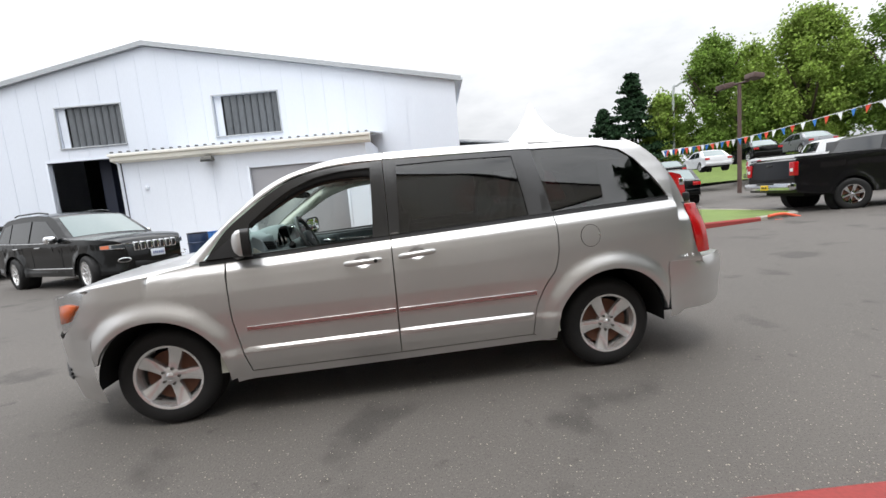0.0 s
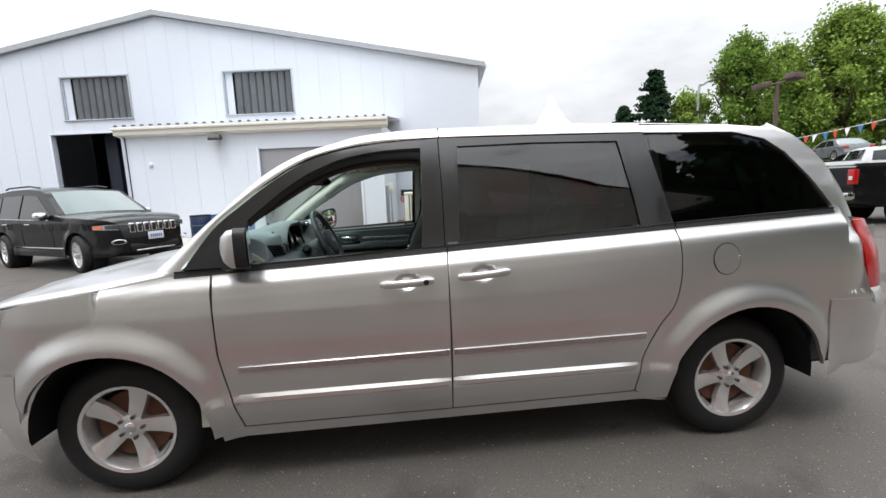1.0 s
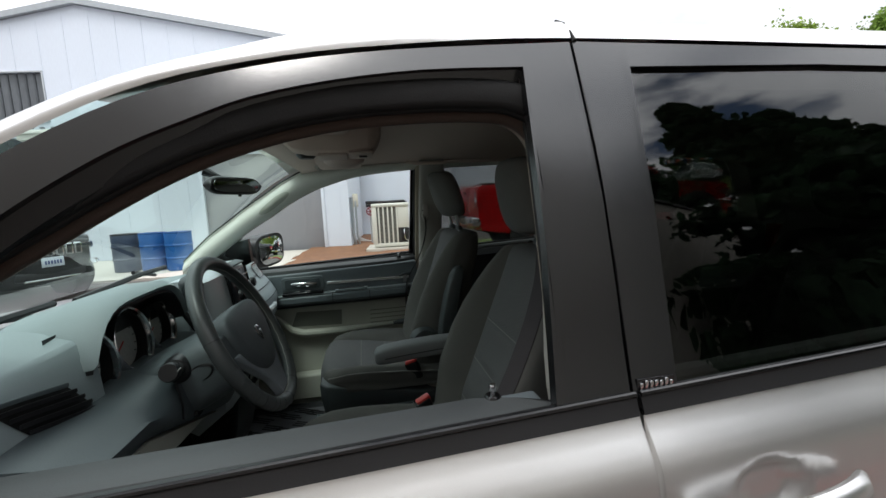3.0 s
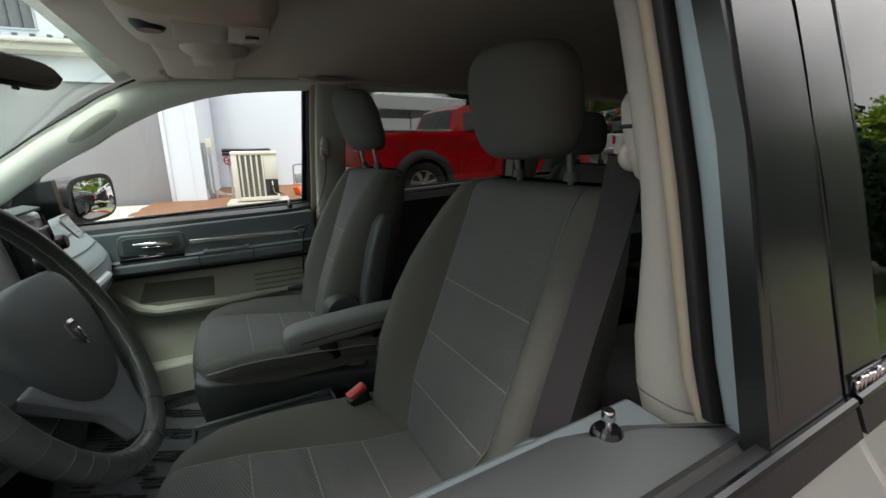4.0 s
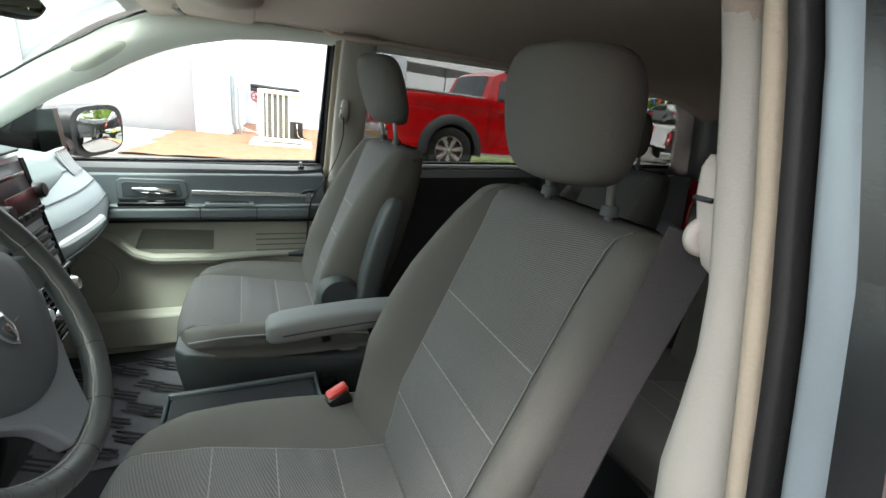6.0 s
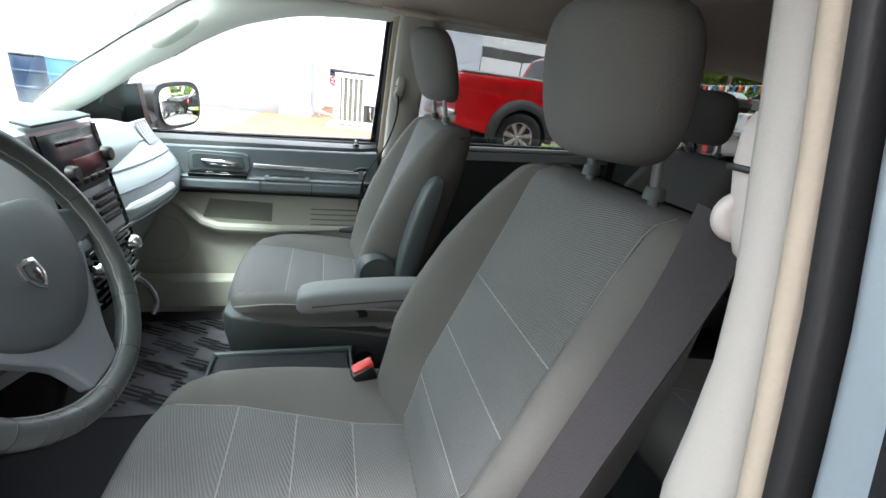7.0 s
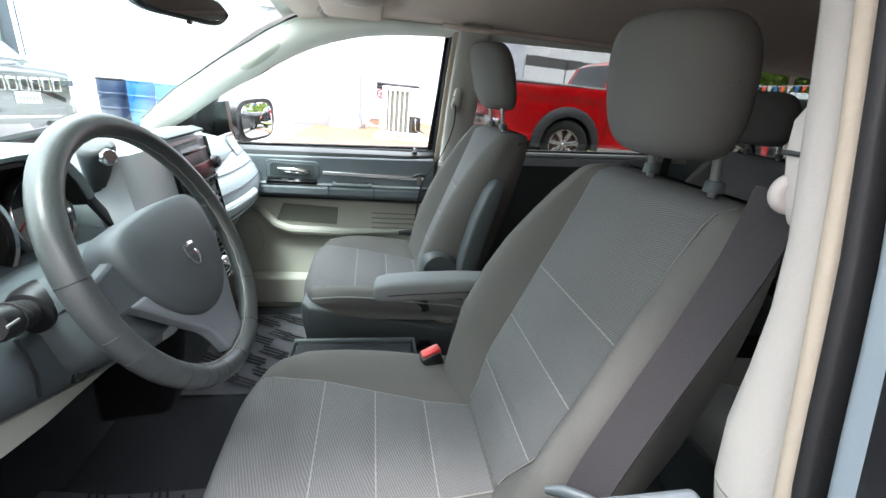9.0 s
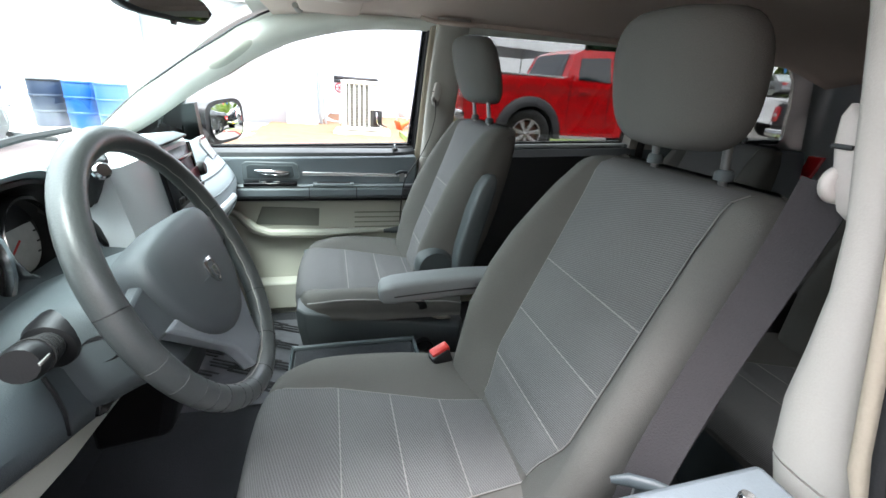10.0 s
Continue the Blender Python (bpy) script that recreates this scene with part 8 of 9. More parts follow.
def pickup(name, m, label, paint, hub_r, hub_f, flare=None, R=0.42, W=1.0, L=5.85, plate=None, cab_rear=2.05, tall=0.0):
    """A crew-cab pickup: load bed at the rear, cab, bonnet."""
    o = [(0.10, 0.55), (0.04, 0.70), (0.03, 1.00), (0.05, 1.40), (0.12, 1.43), (cab_rear - 0.10, 1.46), (cab_rear - 0.02, 1.50), (cab_rear + 0.12, 1.86 + tall), (cab_rear + 0.30, 1.945 + tall), (cab_rear + 0.9, 1.965 + tall), (cab_rear + 1.55, 1.92 + tall), (cab_rear + 2.20, 1.42), (cab_rear + 2.30, 1.36), (L - 0.45, 1.29), (L - 0.18, 1.22), (L - 0.07, 1.05), (L - 0.03, 0.75), (L - 0.08, 0.50)]
    c = cab_rear
    wins = [[(c + 0.20, 1.46), (c + 0.26, 1.80 + tall), (c + 0.88, 1.85 + tall), (c + 0.88, 1.44)], [(c + 0.95, 1.44), (c + 0.95, 1.85 + tall), (c + 1.45, 1.82 + tall), (c + 1.96, 1.44)]]
    v, hf, sk, dn = vehicle(name, m, label, paint, o, [(hub_r, R, R + 0.065), (hub_f, R, R + 0.065)], W, 1.40, 0.30, wins, [(c - 0.03, c + 0.13, 0.80), (c + 1.54, c + 2.21, 0.86)], "pickup", R, R * 0.60, 0.10, 0.03, 0.45, 0.03, flare=flare, spokes=7 if flare else 6, rimmat=surface("bright_rim", rgb(196, 197, 199), 0.25, 0.8) if flare else CHROME, back=CARGLASS)
    # load bed: open box on top of the sides
    slab_box(v, "bed_floor", (c / 2, 0, 1.452), (c - 0.34, 1.6, 0.02), DARK, 0.0)
    for s in (1, -1):
        slab_box(v, "bed_rail", (c / 2, s * 0.90, 1.475), (c - 0.2, 0.14, 0.03), BLACK if flare is None else surface("rail_cap", rgb(170, 172, 172), 0.4), 0.008)
        tl = slab_box(v, "tail_lamp", (0.055, s * 0.885, 1.18), (0.11, 0.19, 0.36), REDLENS, 0.015, label="red tail lamp")
        slab_box(v, "reversing_lens", (0.03, s * 0.885, 1.15), (0.07, 0.11, 0.09), PWHITE, 0.01, tl)
        for xh in (c + 0.36, c + 1.10):
            slab_box(v, "door_handle", (xh, s * (W + 0.005), 1.25), (0.20, 0.05, 0.035), paint, 0.012)
        for xs in (c + 0.06, c + 0.915, c + 1.98):
            bm = bmesh.new()
            tube(bm, [(xs, s * (hf(xs, z) + 0.011), z) for z in (0.62, 0.9, 1.2, 1.40)], 0.006, 6)
            part("door_gap", bm, DARK, v)
        slab_box(v, "headlamp", (L - 0.16, s * 0.74, 1.03), (0.16, 0.38, 0.20), CHROME, 0.04)
        bm = bmesh.new()
        box(bm, (c + 1.92, s * 1.13, 1.50), (0.14, 0.22, 0.26), 0.05)
        part("door_mirror", bm, BLACK, v)
    slab_box(v, "rear_bumper", (0.0, 0, 0.72), (0.22, 1.92, 0.20), CHROME, 0.05, label="chrome rear bumper")
    slab_box(v, "bumper_pad", (-0.02, 0, 0.80), (0.20, 0.7, 0.05), BLACK, 0.015)
    slab_box(v, "front_bumper", (L - 0.04, 0, 0.62), (0.24, 1.86, 0.26), CHROME if flare is None else BLACK, 0.06)
    slab_box(v, "grille", (L - 0.075, 0, 1.03), (0.06, 0.95, 0.34), BLACK, 0.03)
    slab_box(v, "tailgate_handle", (0.025, 0, 1.30), (0.03, 0.26, 0.06), BLACK, 0.01)
    slab_box(v, "tailgate_emblem", (0.022, 0, 1.17), (0.02, 0.12, 0.11), CHROME, 0.03)
    if plate:
        slab_box(v, "dealer_plate", (-0.115, 0.0, 0.70), (0.02, 0.30, 0.14), plate, 0.004)
        for k in range(3):
            slab_box(v, "plate_bar", (-0.127, -0.08 + 0.08 * k, 0.70), (0.004, 0.05, 0.05), BLACK, 0.001)
    return v


FLARE = surface("textured_flare", rgb(34, 35, 38), 0.6, 0, 0.1, 8, 300, 0.1)
# red pickup on the grass island, nose towards +x
pickup("red_pickup", pose(3.38, 8.50, 0.205, 0, 0, 0), "red crew-cab pickup with black flares on the grass", PRED, 1.31, 4.88, FLARE, 0.45, L=5.90, cab_rear=2.02, tall=0.03)
# dark pickup at the end of the island, tail towards the camera
dx, dy = 13.35, 6.85
dang = -12
dm = Matrix.Translation((dx, dy, 0.13)) @ pose(0, 0, 0, 0, 0, dang) @ Matrix.Translation((-1.42, 1.0, 0))
pickup("dark_pickup", dm, "graphite crew-cab pickup with chrome rear bumper", PGREY, 1.42, 5.15, None, 0.41, W=1.0, L=6.1, plate=surface("plate_yellow", rgb(224, 186, 40), 0.5), cab_rear=2.25)
# white pickup behind it and cars further up the lot
pickup("white_pickup", pose(17.6, 14.6, 0.4, 0, 0, -30), "white pickup parked further up the lot", PWHITE, 1.4, 5.0, None, 0.40)


def saloon(name, m, label, paint):
    o = [(0.12, 0.36), (0.04, 0.60), (0.10, 0.92), (0.55, 0.98), (1.15, 1.36), (1.55, 1.43), (2.2, 1.43), (2.6, 1.36), (3.35, 0.96), (4.2, 0.82), (4.48, 0.66), (4.5, 0.45), (4.42, 0.32)]
    v, hf, sk, dn = vehicle(name, m, label, paint, o, [(0.85, 0.33, 0.36), (3.6, 0.33, 0.36)], 0.88, 0.92, 0.38, [[(0.95, 0.98), (1.32, 1.32), (1.85, 1.36), (1.85, 0.96)], [(1.92, 0.96), (1.92, 1.36), (2.5, 1.31), (3.0, 0.98)]], [(0.54, 1.16, 0.82), (2.59, 3.36, 0.84)], "car", 0.32, 0.21, 0.14, 0.08, 0.26, 0.04, spokes=7)
    for s in (1, -1):
        slab_box(v, "tail_lamp", (0.10, s * 0.68, 0.82), (0.12, 0.28, 0.14), REDLENS, 0.02)
        slab_box(v, "headlamp", (4.36, s * 0.62, 0.68), (0.18, 0.32, 0.14), CHROME, 0.04)
    slab_box(v, "rear_bumper", (0.06, 0, 0.52), (0.14, 1.6, 0.2), paint, 0.05)
    return v


saloon("dark_car", pose(13.2, 13.4, 0.22, 0, 0, 62), "dark saloon parked across the lot", PBLACK)
for i, (x, y, z, a, pt, lb) in enumerate(((20.5, 24.0, 1.05, 70, PGREY, "grey car in the far row"), (23.5, 23.6, 1.55, 72, PWHITE, "white car in the far row"), (26.6, 23.0, 1.95, 68, PBLACK, "black car in the far row"), (29.8, 22.2, 2.2, 70, car_paint("silver_car_paint", rgb(150, 152, 156), 0.3, 0.5), "silver car in the far row"))):
    c = saloon("parked_car", pose(x, y, z, 0, 0, a), lb, pt)
    c["group"] = "cars in the far row"
# dark saloon at the edge of the lot by the hall corner
saloon("dark_car", pose(-14.2, 13.2, 0.14, 0, 0, -20), "black saloon beside the hall wall", PBLACK)

# ---- kerbs, islands, planting ----
KERBRED = surface("red_kerb_paint", rgb(138, 52, 48), 0.75, 0, 0.2, 4, 60, 0.2)
KERBGREY = surface("kerb_concrete", rgb(160, 154, 144), 0.85, 0, 0.15, 4, 60, 0.2)


def kerb_run(name, pts, z0, h, w, mat, seg_len, label, lean=1):
    """Kerb stones laid along pts, each a stone of its own with a joint."""
    k = thing(name, None, label, "kerb", kind="structure")
    P = [Vector((x, y, 0)) for x, y in pts]
    for a, b in zip(P, P[1:]):
        n = max(1, round((b - a).length / seg_len))
        for i in range(n):
            p, q = a.lerp(b, i / n), a.lerp(b, (i + 1) / n)
            d = (q - p).normalized() * 0.004
            s = Vector((-(q - p).y, (q - p).x, 0)).normalized() * w * lean
            bm = bmesh.new()
            loft(bm, [[e + Vector((0, 0, z0 - 0.05)), e + s * 0.06 + Vector((0, 0, z0 + h * 0.85)), e + s * 0.22 + Vector((0, 0, z0 + h)), e + s + Vector((0, 0, z0 + h)), e + s + Vector((0, 0, z0 - 0.05))] for e in (p + d, q - d)])
            part("kerb_stone", bm, mat, k)
    return k


# island with the red pickup
IS = [(2.9, 6.72), (5.0, 6.66), (7.0, 6.62), (9.0, 6.62), (10.6, 6.70)]
IE = [(10.6, 6.70), (11.4, 6.80), (12.0, 7.05), (12.35, 7.5), (12.4, 8.2), (12.3, 9.4), (12.0, 11.4)]
kerb_run("kerb_island", IS, 0.0, 0.185, 0.16, KERBRED, 1.8, "red-painted kerb round the grass island")
kerb_run("kerb_island_end", IE, 0.06, 0.14, 0.16, KERBGREY, 0.8, "bare concrete kerb at the island end")
bm = bmesh.new()
ring = [(2.9, 6.86), (5.0, 6.80), (7.0, 6.76), (9.0, 6.76), (10.6, 6.84), (11.35, 6.94), (11.9, 7.17), (12.2, 7.56), (12.25, 8.2), (12.15, 9.4), (11.85, 11.4), (2.9, 11.4)]
loft(bm, [[Vector((x, y, z)) for x, y in ring] for z in (-0.05, 0.188)])
tagged(part("lawn_island", bm, GRASS, None, smooth=0), "mown grass island inside the kerb", "lawn", kind="structure")
# loose orange hose or flag on the kerb end
bm = bmesh.new()
tube(bm, curve([(10.9, 6.62, 0.085), (11.3, 6.50, 0.075), (11.7, 6.66, 0.08), (11.3, 6.78, 0.21), (10.8, 6.70, 0.20)], 4), 0.035, 6)
tagged(part("orange_strap", bm, surface("faded_orange", rgb(224, 96, 66), 0.6)), "faded orange strap lying on the kerb", "strap")

# verge behind the camera with a red kerb
VK = [(34.0, -5.0), (20.0, -3.4), (14.0, -2.85), (10.0, -2.6), (7.0, -2.25), (5.0, -1.78), (3.6, -1.45), (2.7, -1.385), (2.1, -1.30), (1.0, -1.28), (0.0, -1.33), (-2.0, -1.6), (-6.0, -2.4)]
kerb_run("kerb_verge", VK, 0.0, 0.12, 0.15, KERBRED, 1.8, "red-painted kerb of the verge")
bm = bmesh.new()
loft(bm, [[Vector((x, y - 0.13, z)) for x, y in VK] + [Vector((-6.0, -7.5, z)), Vector((34.0, -7.5, z))] for z in (-0.05, 0.112)])
tagged(part("verge", bm, surface("worn_verge", rgb(74, 68, 62), 0.95, 0, 0.3, 1.5, 50, 0.5), None, smooth=0), "worn brown verge behind the kerb", "verge", kind="structure")
bm = bmesh.new()
loft(bm, [[Vector((x, y, z)) for x, y in ((34.0, -5.15), (20.0, -3.55), (14.0, -3.0), (10.0, -2.75), (9.6, -3.6), (9.0, -7.4), (34.0, -7.4))] for z in (0.05, 0.125)])
tagged(part("lawn_verge", bm, GRASS, None, smooth=0), "mown grass on the verge", "lawn", kind="structure")

# ---- beside the shed: apron, mulch bed, condenser, pipes ----
bm = bmesh.new()
loft(bm, [[Vector((x, y, z)) for x, y in ((-0.15, 13.2), (-7.4, 13.95), (-7.6, 9.8), (-0.9, 9.2))] for z in (-0.05, 0.045)])
tagged(part("apron", bm, CONCRETE, None, smooth=0), "pale concrete apron before the roller door", "pavement", kind="structure")
bm = bmesh.new()


def bed(u, v):
    x = -0.88 + 5.4 * u + 0.75 * v * (1 - u)
    y = 9.2 + 7.6 * v
    return Vector((x, y, 0.03 + 0.10 * v + 0.035 * noise.noise(Vector((x * 2.3, y * 2.3, 1.0)))))


grid(bm, bed, 40, 50)
tagged(part("mulch_bed", bm, MULCH, None), "brown bark mulch bed beside the lean-to", "mulch", kind="structure")
CASE = surface("pale_green_grey_case", rgb(206, 206, 196), 0.5, 0, 0.04, 2, 60, 0.03)
ac = thing("air_conditioner", pose(2.0, 11.95, 0.12, 0, 0, -6), "pale condenser unit with louvred sides on a slab", "condenser")
bm = bmesh.new()
box(bm, (0, 0, -0.05), (1.45, 1.2, 0.10), 0.01)
part("slab", bm, CONCRETE, ac)
bm = bmesh.new()
box(bm, (0, 0, 0.66), (0.92, 0.90, 1.10), 0.03)
part("inner_coil", bm, surface("dark_coil", rgb(70, 72, 70), 0.7, 0.2), ac)
bm = bmesh.new()
box(bm, (0, 0, 0.08), (1.0, 0.98, 0.10), 0.02)
part("base_pan", bm, CASE, ac)
bm = bmesh.new()
box(bm, (0, 0, 1.19), (1.06, 1.04, 0.10), 0.04)
part("top_cover", bm, CASE, ac)
for x in [-0.455] + [-0.325 + 0.125 * k for k in range(5)]:
    bm = bmesh.new()
    box(bm, (x, -0.475, 0.65), (0.040 if x > -0.4 else 0.13, 0.05, 1.05), 0.008)
    part("post", bm, CASE, ac)
LV = bmesh.new()
box(LV, (0, 0, 0), (0.088, 0.014, 0.013), 0)
lv0 = part("louvre", LV, surface("louvre_grey", rgb(150, 150, 142), 0.6), ac, smooth=0)
for c in range(5):
    for k in range(26):
        shared("louvre", lv0.data, ac, Matrix.Translation((-0.3875 + 0.126 * c, -0.466, 0.17 + 0.038 * k)))
bpy.data.objects.remove(lv0)
bm = bmesh.new()
box(bm, (0.355, -0.46, 0.86), (0.31, 0.06, 0.62), 0.012)
part("service_panel", bm, CASE, ac)
bm = bmesh.new()
box(bm, (0.39, -0.47, 0.36), (0.22, 0.05, 0.36), 0.01)
part("service_bay", bm, BLACK, ac)
for k in range(3):
    bm = bmesh.new()
    tube(bm, curve([(0.36 + 0.05 * k, -0.50, 0.50), (0.37 + 0.05 * k, -0.54, 0.36), (0.40 + 0.05 * k, -0.52, 0.22), (0.62, -0.45, 0.15)], 4), 0.012, 6)
    part("hose", bm, RUBBER if k else CHROME, ac)
# wall services, in the hall's own directions
svc = thing("wall_pipes", HALL @ Matrix.Translation((0, -2.5, 0)), "black lagged pipes and conduits along the wall", "pipe")
for z in (1.40, 1.28):
    bm = bmesh.new()
    tube(bm, [Vector((3.50, 2.30, z)), Vector((2.6, 2.32, z - 0.01)), Vector((2.0, 2.32, z)), Vector((1.92, 2.30, z - 0.06)), Vector((1.90, 2.1, z - 0.15)), Vector((1.90, 1.0, z - 0.20))], 0.058, 8)
    part("lagged_pipe", bm, BLACK, svc)
for x, r in ((3.62, 0.05), (3.50, 0.035)):
    bm = bmesh.new()
    tube(bm, [Vector((x, -1.0, 1.6 - (3.62 - x))), Vector((x, -1.02, 0.4)), Vector((x - 0.05, -0.9, 0.02))], r, 8)
    part("conduit", bm, surface("galvanised", rgb(168, 176, 180), 0.4, 0.5), svc)
bm = bmesh.new()
box(bm, (3.50, -0.95, 1.50), (0.16, 0.12, 0.42), 0.012)
part("junction_box", bm, surface("box_beige", rgb(198, 194, 180), 0.5), svc)
for k in range(3):
    bm = bmesh.new()
    tube(bm, curve([(3.45, -0.9, 0.30 - 0.05 * k), (3.2, -0.3, 0.12), (2.9 - 0.1 * k, 0.2, 0.16), (2.75, 0.5, 0.30 + 0.1 * k)], 5), 0.016, 6)
    part("white_hose", bm, PWHITE, svc)
bm = bmesh.new()
tube(bm, [(0, 0, 0.0), (0, 0, 1.02), (0, -0.06, 1.02)], 0.03, 8)
stand = tagged(part("standpipe", bm, surface("standpipe_grey", rgb(170, 174, 176), 0.5, 0.3)), "grey standpipe with a maroon valve wheel", "standpipe")
stand.matrix_basis = pose(1.44, 13.6, 0.10)
bm = bmesh.new()
tube(bm, [(0.12 * math.cos(6.2832 * k / 20), -0.08, 1.02 + 0.12 * math.sin(6.2832 * k / 20)) for k in range(20)], 0.018, 8, closed=True)
for k in range(3):
    a = math.pi * k / 3
    tube(bm, [(-0.11 * math.cos(a), -0.08, 1.02 - 0.11 * math.sin(a)), (0.11 * math.cos(a), -0.08, 1.02 + 0.11 * math.sin(a))], 0.014, 6)
part("valve_wheel", bm, surface("valve_maroon", rgb(132, 52, 58), 0.5), stand)
bm = bmesh.new()
tube(bm, curve([(0.55, 0, 0.0), (0.55, 0, 0.75), (0.62, 0, 0.85), (0.80, 0, 0.85), (0.86, 0, 0.75), (0.86, 0, 0.0)], 3), 0.025, 8)
box(bm, (0.70, 0.02, 0.45), (0.22, 0.16, 0.28), 0.03)
gm = tagged(part("gas_meter", bm, surface("meter_grey", rgb(150, 154, 156), 0.5, 0.3)), "grey gas meter with bent pipes", "meter")
gm.matrix_basis = pose(2.55, 13.2, 0.10)
cone = thing("traffic_cone", pose(3.12, 12.95, 0.16, 0, 68, 20), "orange traffic cone lying on the mulch", "cone")
CONE = surface("cone_orange", rgb(240, 96, 40), 0.5)
bm = bmesh.new()
lathe(bm, [(0.13, 0.02), (0.03, 0.48), (0.025, 0.48), (0.12, 0.02)], Matrix(), 20, close=True)
part("cone_body", bm, CONE, cone)
bm = bmesh.new()
box(bm, (0, 0, 0.01), (0.34, 0.34, 0.03), 0.01)
part("cone_base", bm, CONE, cone)

# blue drums by the shed wall
DRUM = surface("blue_drum_plastic", rgb(32, 92, 160), 0.4, 0, 0.12, 3, 60, 0.05)
DRUMD = surface("navy_drum_plastic", rgb(34, 50, 76), 0.45, 0, 0.12, 3, 60, 0.05)


def drum(m, mat, label):
    d = thing("drum", m, label, "drum", "drums by the shed")
    bm = bmesh.new()
    pr = [(0.27, 0.0), (0.285, 0.02), (0.285, 0.27), (0.298, 0.285), (0.298, 0.31), (0.285, 0.325), (0.285, 0.57), (0.298, 0.585), (0.298, 0.61), (0.285, 0.625), (0.285, 0.86), (0.27, 0.885), (0.24, 0.89)]
    lathe(bm, pr, Matrix(), 28)
    part("shell", bm, mat, d)
    bm = bmesh.new()
    lathe(bm, [(0.29, 0.875), (0.295, 0.90), (0.275, 0.905), (0.27, 0.88)], Matrix(), 28, close=True)
    part("lid_ring", bm, BLACK if mat is DRUMD else DRUM, d)


for i, (x, y, mt, lb) in enumerate(((-3.15, 10.55, DRUM, "blue plastic drum beside the shed wall"), (-3.78, 10.75, DRUM, "blue plastic drum beside the shed wall"), (-4.45, 10.9, DRUMD, "navy plastic drum beside the shed wall"))):
    drum(pose(x, y, 0.045, 0, 0, 30 * i), mt, lb)

# worn truck tyres stacked against the hall wall
for k in range(4):
    ts = thing("tyre", pose(-14.95 + 0.03 * (k % 2), 17.35, 0.40 + 0.34 * k, 0, 0, 20 * k), "worn black truck tyre stacked by the wall", "tyre", "stacked tyres")
    bm = bmesh.new()
    lathe(bm, [(0.32, 0.03), (0.36, 0.0), (0.50, 0.0), (0.56, 0.05), (0.57, 0.10), (0.57, 0.24), (0.56, 0.29), (0.50, 0.335), (0.36, 0.335), (0.32, 0.30), (0.30, 0.165)], Matrix(), 36, close=True)
    part("carcass", bm, TYRE, ts)
# flood lamp high on the hall wall
bm = bmesh.new()
loft(bm, [[Vector((22.0 + sx * 0.40, y, z)) for sx, z in ((-1, zl), (1, zl), (0.9, zh), (-0.9, zh))] for y, zl, zh in ((-0.02, 4.66, 4.82), (-0.34, 4.62, 4.86), (-0.44, 4.66, 4.72))])
part("flood_lamp", bm, surface("wall_lamp_bronze", rgb(40, 40, 40), 0.5, 0.3), hall, "dark wall flood lamp", bevel=0.012)

# marquee with a steep peak
TENT = surface("marquee_canvas", rgb(232, 234, 236), 0.7, 0, 0.03, 0.5, 20, 0.02)
tent = thing("marquee", pose(12.0, 27.5, 0.35, 0, 0, 8), "white peaked marquee with a hanging valance", "tent")
bm = bmesh.new()
rings = []
for k, (r, z) in enumerate(((3.4, 4.0), (2.1, 4.3), (1.25, 4.8), (0.72, 5.5), (0.34, 6.3), (0.05, 7.15))):
    rings.append([Vector((r * sx, r * sy, z)) for sx, sy in ((-1, -1), (0, -1.0), (1, -1), (1.0, 0), (1, 1), (0, 1.0), (-1, 1), (-1.0, 0))])
loft(bm, rings, caps=True)
part("canopy", bm, TENT, tent, smooth=20)
for a in range(4):
    bm = bmesh.new()
    loft(bm, [[Vector((x, -3.42, z)) for x, z in ((-3.4, 3.25), (3.4, 3.25), (3.4, 4.0), (-3.4, 4.0))], [Vector((x, -3.40, z)) for x, z in ((-3.4, 3.25), (3.4, 3.25), (3.4, 4.0), (-3.4, 4.0))]])
    vl = part("valance", bm, TENT, tent, smooth=0)
    vl.matrix_basis = pose(0, 0, 0, 0, 0, 90 * a)
    bm = bmesh.new()
    tube(bm, [(-3.35, -3.35, 0), (-3.35, -3.35, 4.0)], 0.05, 8)
    po = part("pole", bm, CHROME, tent)
    po.matrix_basis = pose(0, 0, 0, 0, 0, 90 * a)
# low annex right of the hall
annex = thing("annex", pose(4.95, 21.0, 0, 0, 0, -6), "low white annex beside the hall", "building", kind="structure")
bm = bmesh.new()
loft(bm, [[Vector((x, y, z)) for x, y in ((0, 0), (3.2, 0), (3.2, 8), (0, 8))] for z in (0, 4.05)])
part("wall", bm, WALLPAINT, annex, smooth=0)
bm = bmesh.new()
loft(bm, [[Vector((x, y, z + 0.35 * (3.2 - x) / 3.2)) for x, z in ((-0.0, 4.06), (3.4, 4.06), (3.4, 4.16), (-0.0, 4.16))] for y in (-0.2, 8.2)])
part("roof", bm, ROOFSHEET, annex)

# ---- poles, flags ----
BROWN = surface("brown_pole_paint", rgb(84, 66, 60), 0.6)
lp = thing("lamp_post", pose(20.3, 18.3, 0.2), "brown square-headed lot lamp post", "lamp post")
bm = bmesh.new()
tube(bm, [(0, 0, 0), (0, 0, 5.7)], [0.11, 0.09], 10)
part("post", bm, BROWN, lp)
for s in (-1, 1):
    bm = bmesh.new()
    box(bm, (0.45 * s, -0.45 * s, 5.85 + 0.12 * s), (0.62, 0.62, 0.26), 0.03, pose(0, 0, 0, 0, 8 * s, 0))
    part("lamp_head", bm, BROWN, lp)
bm = bmesh.new()
tube(bm, [(-0.3, 0.3, 5.72), (0.3, -0.3, 5.8)], 0.05, 8)
